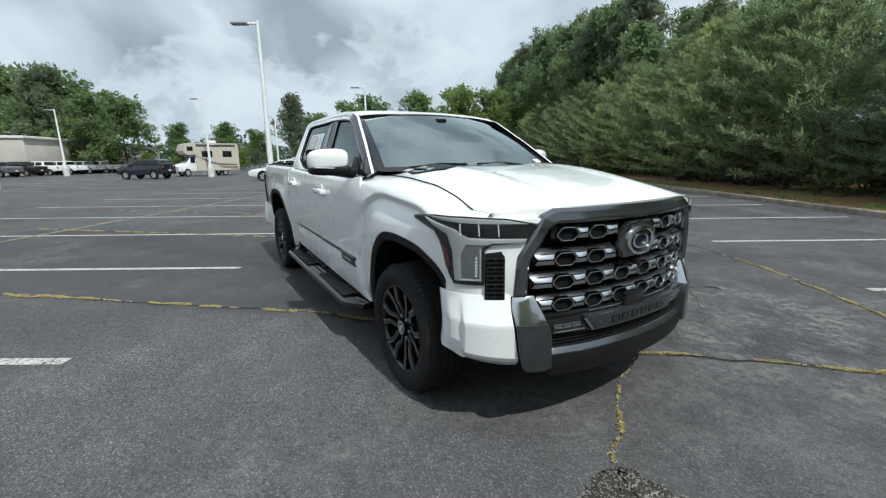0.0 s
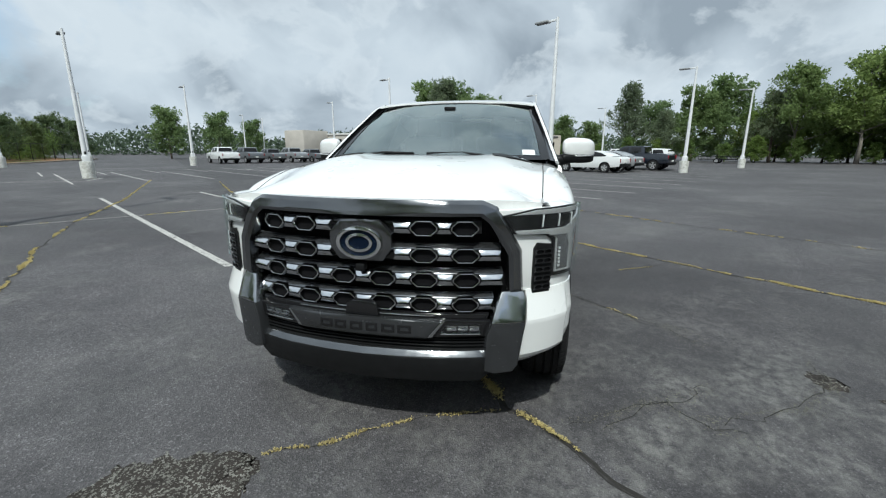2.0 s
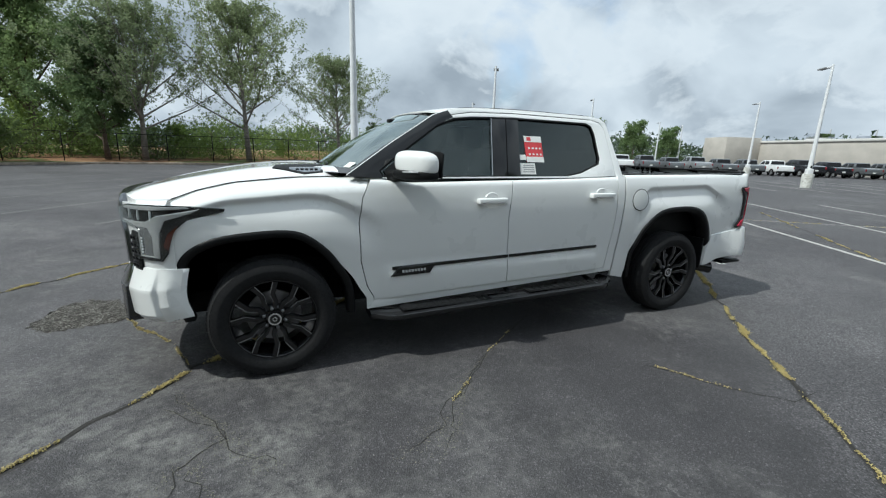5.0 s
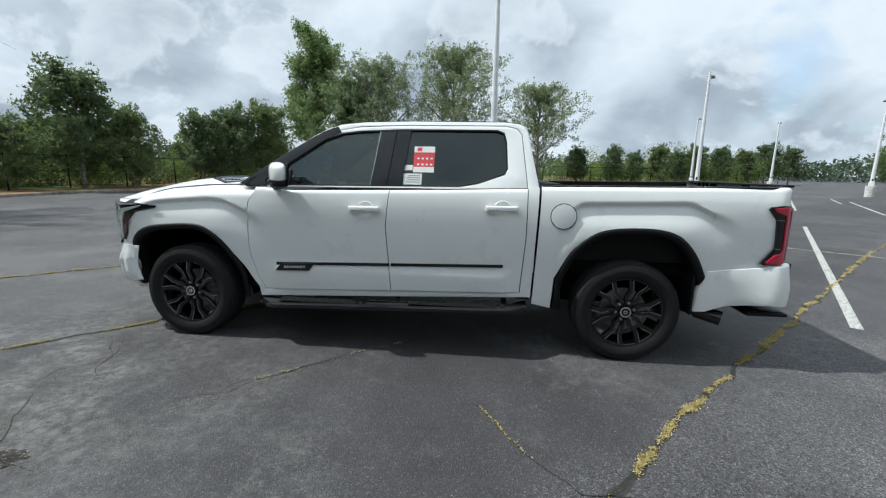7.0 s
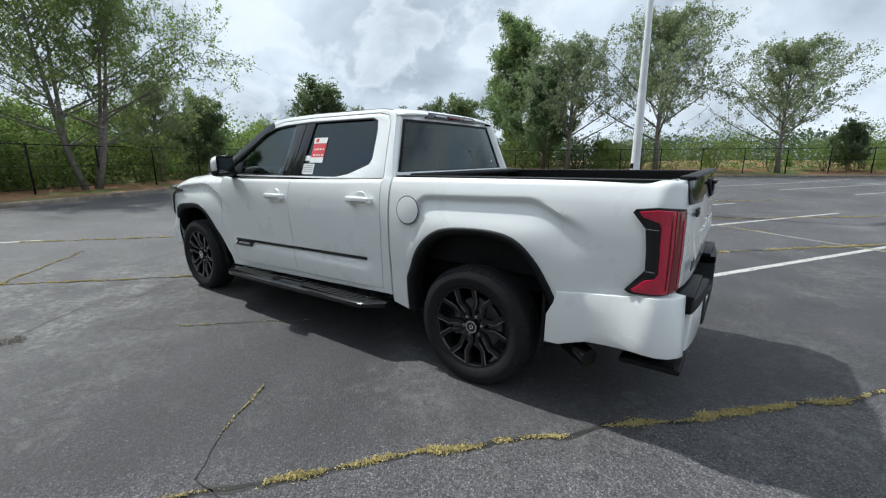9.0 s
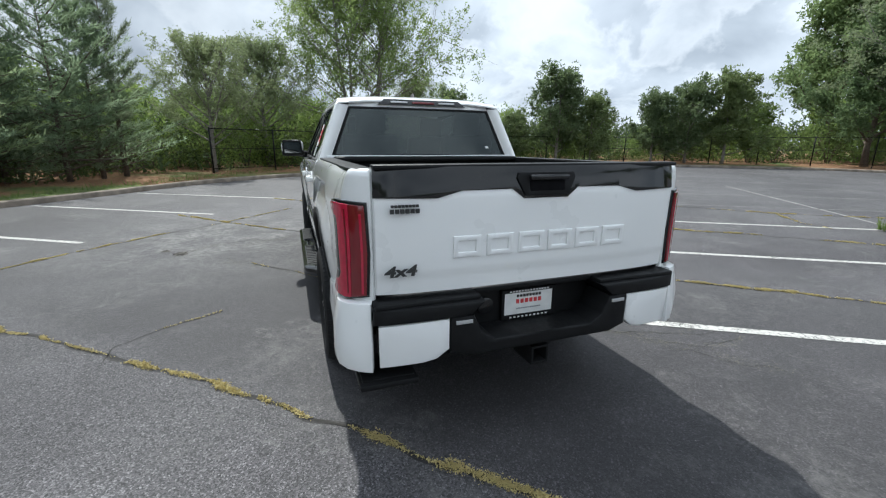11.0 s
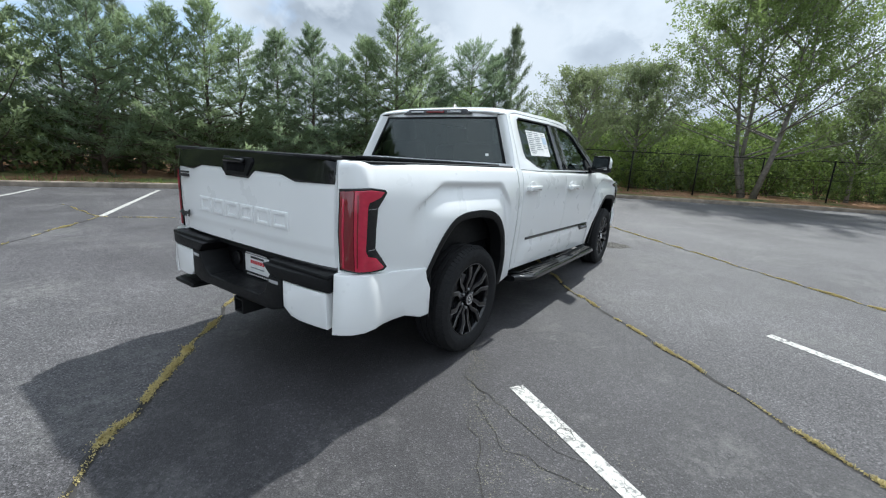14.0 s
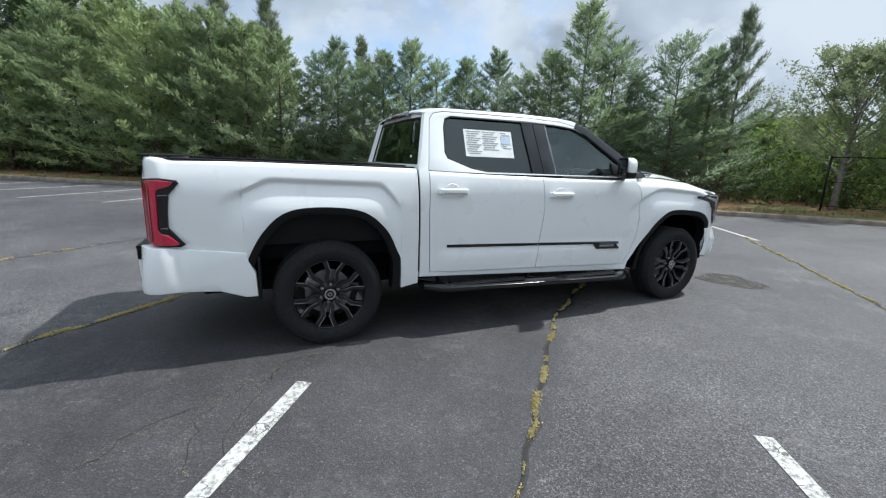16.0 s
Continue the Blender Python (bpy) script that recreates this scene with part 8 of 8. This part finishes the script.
def vehicle(name, label, cat, group, m, paint, body, cabin, half, hhalf, wins, glass_front, glass_rear, wx, r, rear, tail_z, front_lamp=True):
    root = thing(name, label, cat, group, m)
    part("body", hull(rounded(body), half, 0.06, 0.03, 0.8), paint, root)
    for sg in (1, -1):
        for x in wx:
            ar = [(x + (r + 0.07) * math.cos(k * math.pi / 12), r + (r + 0.07) * math.sin(k * math.pi / 12)) for k in range(-2, 15)]
            part("wheel_arch", bend(plate(ar, 0.01), lambda s, z, q: (s, sg * (half * (1 - 0.06 * max(0, z - 0.8)) + q - 0.006), z)), M_LINER, root)
    part("cabin", hull(rounded(cabin, 1), hhalf, 0.22, 0.03, 1.0), paint, root)
    for sg in (1, -1):
        for w in wins:
            b = bend(plate(w, 0.012, 0.003), lambda s, z, q: (s, sg * (hhalf * (1 - 0.22 * max(0, z - 1.0)) + q - 0.004), z))
            part("window", b, M_BLACKGLOSS, root)
    for (x0, z0), (x1, z1) in (glass_front, glass_rear):
        b = bmesh.new()
        sx = 0.012 if x0 > x1 else -0.012
        sx = 0.012 if (x0 + x1) > 2 * (cabin[0][0] + cabin[-1][0]) / 2 else -0.012
        y0, y1 = (hhalf - 0.08) * (1 - 0.22 * max(0, z0 - 1)), (hhalf - 0.10) * (1 - 0.22 * max(0, z1 - 1))
        fr_ = [(x0 + sx, -y0, z0 + 0.01), (x0 + sx, y0, z0 + 0.01), (x1 + sx, y1, z1 + 0.012), (x1 + sx, -y1, z1 + 0.012)]
        b.faces.new([b.verts.new(q) for q in fr_])
        skirt(b, (-sx * 1.5, 0, -0.004))
        part("windscreen", b, M_BLACKGLOSS, root)
    for sg in (1, -1):
        part("tail_light", boxm((rear - 0.02, sg * (half - 0.07) - 0.055, tail_z - 0.13), (rear + 0.06, sg * (half - 0.07) + 0.055, tail_z + 0.13), 0.02), M_TAIL, root)
        part("headlight", boxm((body[1][0] - 0.12, sg * (half - 0.22) - 0.18, tail_z - 0.20), (body[1][0] + 0.03, sg * (half - 0.22) + 0.18, tail_z - 0.02), 0.03), M_LAMP, root)
        part("mirror", boxm((glass_front[0][0] - 0.35, sg * (half + 0.10) - 0.09, 1.08), (glass_front[0][0] - 0.22, sg * (half + 0.10) + 0.09, 1.26), 0.04), paint, root)
    part("rear_bumper", boxm((rear - 0.06, -half + 0.05, 0.42), (rear + 0.10, half - 0.05, 0.62), 0.03), M_BLACK, root)
    part("plate", boxm((rear - 0.068, -0.15, 0.68), (rear - 0.02, 0.15, 0.82)), M_PAPERW, root)
    wheels_for(root, wx, half, r)
    return root


M_TAIL = plain("parked_tail_lens", (0.26, 0.012, 0.02), 0.2, 0, 0.8)
P_WHITE = plain("white_car_paint", (0.72, 0.73, 0.73), 0.3, 0, 0.8, 0.05)
P_GREY = plain("grey_car_paint", (0.16, 0.17, 0.18), 0.3, 0.4, 0.8, 0.08)
P_SILV = plain("silver_car_paint", (0.42, 0.43, 0.44), 0.3, 0.6, 0.8, 0.06)
P_BLACK = plain("black_car_paint", (0.015, 0.016, 0.020), 0.2, 0, 1.0, 0.1)
P_NAVY = plain("navy_car_paint", (0.013, 0.017, 0.027), 0.2, 0.2, 1.0, 0.1)
P_TAN = plain("tan_coach_paint", (0.50, 0.45, 0.385), 0.4, 0, 0.3, 0.06)

PU_BODY = [(-2.9, 0.50), (2.85, 0.50), (2.88, 0.95), (2.70, 1.16), (1.35, 1.28), (-2.85, 1.32), (-2.92, 0.9)]
PU_CAB = [(-1.15, 1.20), (1.45, 1.22), (0.62, 1.82), (0.40, 1.88), (-0.90, 1.88), (-1.05, 1.80)]
PU_WIN = [[(1.05, 1.33), (0.55, 1.74), (0.12, 1.78), (0.15, 1.34)], [(0.02, 1.34), (0.0, 1.78), (-0.80, 1.77), (-0.86, 1.42), (-0.6, 1.34)]]


def pickup(m, paint, label, group="row of parked pickups"):
    return vehicle("parked_pickup", label, "pickup truck", group, m, paint, PU_BODY, PU_CAB, 0.97, 0.93, PU_WIN, ((1.40, 1.28), (0.66, 1.80)), ((-1.145, 1.38), (-1.06, 1.78)), (1.85, -1.85), 0.40, -2.92, 1.02)


HEAD = math.degrees(math.atan2(-0.850, -0.527))
proto = {}
for tint, paint, lab in (("w", P_WHITE, "parked white crew-cab pickup seen from behind"), ("g", P_GREY, "parked dark grey crew-cab pickup"), ("s", P_SILV, "parked silver crew-cab pickup"), ("b", P_BLACK, "parked black crew-cab pickup"), ("n", P_NAVY, "parked navy crew-cab pickup")):
    proto[tint] = (paint, lab, [])
row = "wggsggwbbggbwwssg"
for i, c in enumerate(row):
    pos = Vector((-36.0, -33.2, 0)) + Vector((-2.17, 1.45, 0)) * i
    m = pose(pos.x, pos.y, 0, 0, 0, HEAD + (i * 37 % 5 - 2) * 0.4) @ Matrix.Scale(0.92, 4)
    if not proto[c][2]:
        proto[c][2].append(pickup(m, proto[c][0], proto[c][1]))
    else:
        copy_thing(proto[c][2][0], m)
for x, y, c in ((-32.9, 8.4, "n"), (-46, 9.5, "w"), (-48, 13.0, "w")):
    m = pose(x, y, 0, 0, 0, HEAD)
    copy_thing(proto[c][2][0], m) if proto[c][2] else proto[c][2].append(pickup(m, proto[c][0], proto[c][1]))

SD_BODY = [(-2.42, 0.34), (2.32, 0.32), (2.46, 0.46), (2.46, 0.66), (2.26, 0.80), (1.70, 0.91), (1.05, 0.99), (-1.50, 1.07), (-2.15, 1.09), (-2.46, 1.02), (-2.52, 0.70)]
SD_CAB = [(-2.05, 1.02), (1.30, 0.95), (0.75, 1.23), (0.30, 1.41), (-0.15, 1.485), (-0.70, 1.485), (-1.20, 1.38), (-1.70, 1.20)]
SD_WIN = [[(0.98, 1.04), (0.68, 1.22), (0.27, 1.37), (-0.10, 1.42), (-0.12, 1.06)], [(-0.20, 1.06), (-0.18, 1.42), (-0.70, 1.42), (-1.15, 1.32), (-1.50, 1.16), (-1.42, 1.10)]]


def sedan(m, paint, label):
    return vehicle("parked_car", label, "car", "parked cars", m, paint, SD_BODY, SD_CAB, 0.92, 0.88, SD_WIN, ((1.16, 1.02), (0.34, 1.39)), ((-1.92, 1.09), (-1.26, 1.35)), (1.45, -1.45), 0.34, -2.50, 0.82)


sedan(pose(-27.9, 4.5, 0, 0, 0, HEAD), P_WHITE, "white sedan parked across the lot")
sedan(pose(-30.2, 5.9, 0, 0, 0, HEAD), P_SILV, "silver sedan parked beside a white car")
SU_BODY = [(-2.35, 0.38), (2.30, 0.38), (2.38, 0.75), (2.20, 1.02), (1.15, 1.12), (-2.35, 1.16), (-2.42, 0.8)]
SU_CAB = [(-2.30, 1.05), (1.25, 1.05), (0.55, 1.60), (0.20, 1.70), (-1.85, 1.70), (-2.20, 1.50)]
SU_WIN = [[(1.00, 1.16), (0.45, 1.56), (0.05, 1.61), (0.05, 1.16)], [(-0.03, 1.16), (-0.03, 1.61), (-0.95, 1.61), (-0.98, 1.16)], [(-1.06, 1.16), (-1.04, 1.61), (-1.75, 1.59), (-2.0, 1.22)]]


def suv(m, paint, label):
    return vehicle("parked_suv", label, "suv", "parked cars", m, paint, SU_BODY, SU_CAB, 0.95, 0.90, SU_WIN, ((1.20, 1.12), (0.55, 1.60)), ((-2.28, 1.20), (-2.16, 1.58)), (1.42, -1.42), 0.37, -2.42, 1.05)


suv(pose(-39.6, -4.6, 0, 0, 0, 240) @ Matrix.Diagonal((0.80, 0.95, 0.96, 1)), P_NAVY, "dark blue SUV parked out in the lot")
suv(pose(-35.2, 9.6, 0, 0, 0, HEAD), P_WHITE, "white SUV parked beside a dark pickup")

# motorhome
rv = thing("motorhome", "tan motorhome with dark swirls and a cab-over bunk", "motorhome", "", pose(-44.0, 0.1, 0, 0, 0, 285) @ Matrix.Diagonal((0.72, 0.95, 0.98, 1)))
part("coach_body", hull([(-3.8, 0.55), (1.6, 0.55), (1.65, 2.05), (2.75, 2.10), (3.05, 2.45), (2.75, 3.05), (2.2, 3.18), (-3.75, 3.20), (-3.85, 2.9)], 1.18, 0.0, 0.06, 9), P_TAN, rv, "tan coach body")
part("cab", hull([(1.5, 0.50), (3.75, 0.50), (3.80, 0.95), (3.55, 1.15), (2.75, 1.28), (2.15, 2.06), (1.5, 2.06)], 1.0, 0.05, 0.06, 1.0), P_WHITE, rv, "white van cab")
for sg in (1, -1):
    for x0, x1, z0, z1 in ((1.72, 2.28, 1.30, 1.90), (-0.4, 0.9, 1.85, 2.45), (-2.9, -1.7, 1.85, 2.45), (1.9, 2.6, 2.45, 2.85)):
        part("window", boxm((x0, sg * 1.185 - 0.02 if x0 != 1.72 else sg * 0.985 - 0.02, z0), (x1, sg * 1.185 + 0.02 if x0 != 1.72 else sg * 0.985 + 0.02, z1), 0.015), M_BLACKGLOSS, rv)
    sw_ = [(-3.5, 1.0), (-1.2, 1.05), (0.6, 1.5), (2.3, 2.3), (0.9, 1.75), (-1.0, 1.25), (-3.5, 1.15)]
    part("swirl", bend(plate(sw_, 0.008), lambda s, z, w: (s, sg * (1.182 + w), z)), P_GREY, rv)
    sw2 = [(-3.6, 0.75), (-1.5, 0.8), (-0.2, 1.3), (0.8, 1.9), (0.2, 1.45), (-1.2, 0.95), (-3.6, 0.9)]
    part("swirl", bend(plate(sw2, 0.008), lambda s, z, w: (s, sg * (1.183 + w), z)), plain("brown_stripe", (0.20, 0.12, 0.07), 0.4), rv)
part("windscreen", boxm((2.40, -0.86, 1.36), (2.62, 0.86, 1.92), 0.03, 2, Matrix.Translation((2.5, 0, 1.6)) @ Matrix.Rotation(radians(-40), 4, "Y") @ Matrix.Translation((-2.5, 0, -1.6))), M_BLACKGLOSS, rv)
part("roof_unit", boxm((-1.4, -0.4, 3.18), (-0.3, 0.4, 3.48), 0.08), P_WHITE, rv)
for sg in (1, -1):
    part("awning", tubes(([(-3.4, sg * 1.24, 3.02), (1.5, sg * 1.24, 3.02)], 0.07)), P_GREY, rv, "rolled dark awning")
    part("lower_skirt", boxm((-3.78, sg * 1.185 - 0.012, 0.42), (-2.5, sg * 1.185 + 0.012, 0.72), 0.006), P_SILV, rv)
part("entry_door", boxm((0.98, -1.21, 0.62), (1.52, -1.175, 2.55), 0.02), P_WHITE, rv)
wheels_for(rv, (2.75, -1.9), 1.08, 0.39)

# a low utility trailer by the trees
tr = thing("utility_trailer", "low black utility trailer by the far trees", "trailer", "", pose(-58, 24, 0, 0, 0, 60))
part("deck", boxm((-2.2, -0.95, 0.45), (2.2, 0.95, 0.56), 0.02), M_BLACK, tr)
part("side_rail", tubes(([(-2.2, -0.93, 0.9), (2.2, -0.93, 0.9)], 0.03), ([(-2.2, 0.93, 0.9), (2.2, 0.93, 0.9)], 0.03), *[([(x, y, 0.5), (x, y, 0.9)], 0.025) for x in (-2.2, -1.1, 0, 1.1, 2.2) for y in (-0.93, 0.93)]), M_BLACK, tr)
wheels_for(tr, (-0.1,), 1.1, 0.33)

# ---- building ----
M_WALL = plain("tan_stucco", (0.45, 0.42, 0.38), 0.9, 0, 0, 0.12, 0.6, 0.3, 20)
M_REDF = plain("red_fascia", (0.24, 0.10, 0.085), 0.7)
bl = thing("showroom_building", "long low tan building with flat roof beyond the cars", "building", "", pose(-70.1, -41.4, 0, 0, 0, 161) @ Matrix.Diagonal((0.8, 1, 0.74, 1)))
part("wall", boxm((0, -26, 0), (44, 0, 5.6), 0.02), M_WALL, bl, "tan stucco wall")
part("parapet", boxm((-0.2, -26.2, 5.6), (44.2, 0.2, 6.0), 0.05), plain("pale_coping", (0.62, 0.61, 0.58), 0.7), bl)
part("entrance_block", boxm((-7, -4, 0), (0, 1.0, 6.6), 0.04), M_WALL, bl)
part("fascia", boxm((-6.8, -1.0, 4.3), (-0.6, 1.30, 4.8), 0.03), M_REDF, bl, "dull red fascia over the entrance")
for i in range(4):
    part("window", boxm((-6.4 + 1.45 * i, 0.98, 0.3), (-5.3 + 1.45 * i, 1.04, 3.9), 0.01), M_BLACKGLOSS, bl)
for i in range(3):
    part("window", boxm((1.6 + 3.4 * i, -0.02, 1.3), (3.2 + 3.4 * i, 0.05, 2.9), 0.01), M_BLACKGLOSS, bl)
for i in range(5):
    part("wall_lamp", boxm((6 + 8 * i, 0.0, 3.6), (6.5 + 8 * i, 0.35, 4.0), 0.04), M_GREYP, bl)
    part("downpipe", boxm((10 + 8 * i, 0.0, 0), (10.15 + 8 * i, 0.12, 5.6)), M_GREYP, bl)
for x, y, w, h in ((4, -8, 3, 1.4), (11, -10, 2.2, 1.1), (19, -7, 3.4, 1.2), (27, -9, 2.4, 1.6), (35, -8, 3, 1.2)):
    part("roof_unit", boxm((x, y - 2, 6.0), (x + w, y, 6.0 + h), 0.05), M_SILVER, bl)
    part("vent_pipe", tubes(([(x + w + 1.5, y, 5.9), (x + w + 1.5, y, 8.4)], 0.10)), M_GREYP, bl)
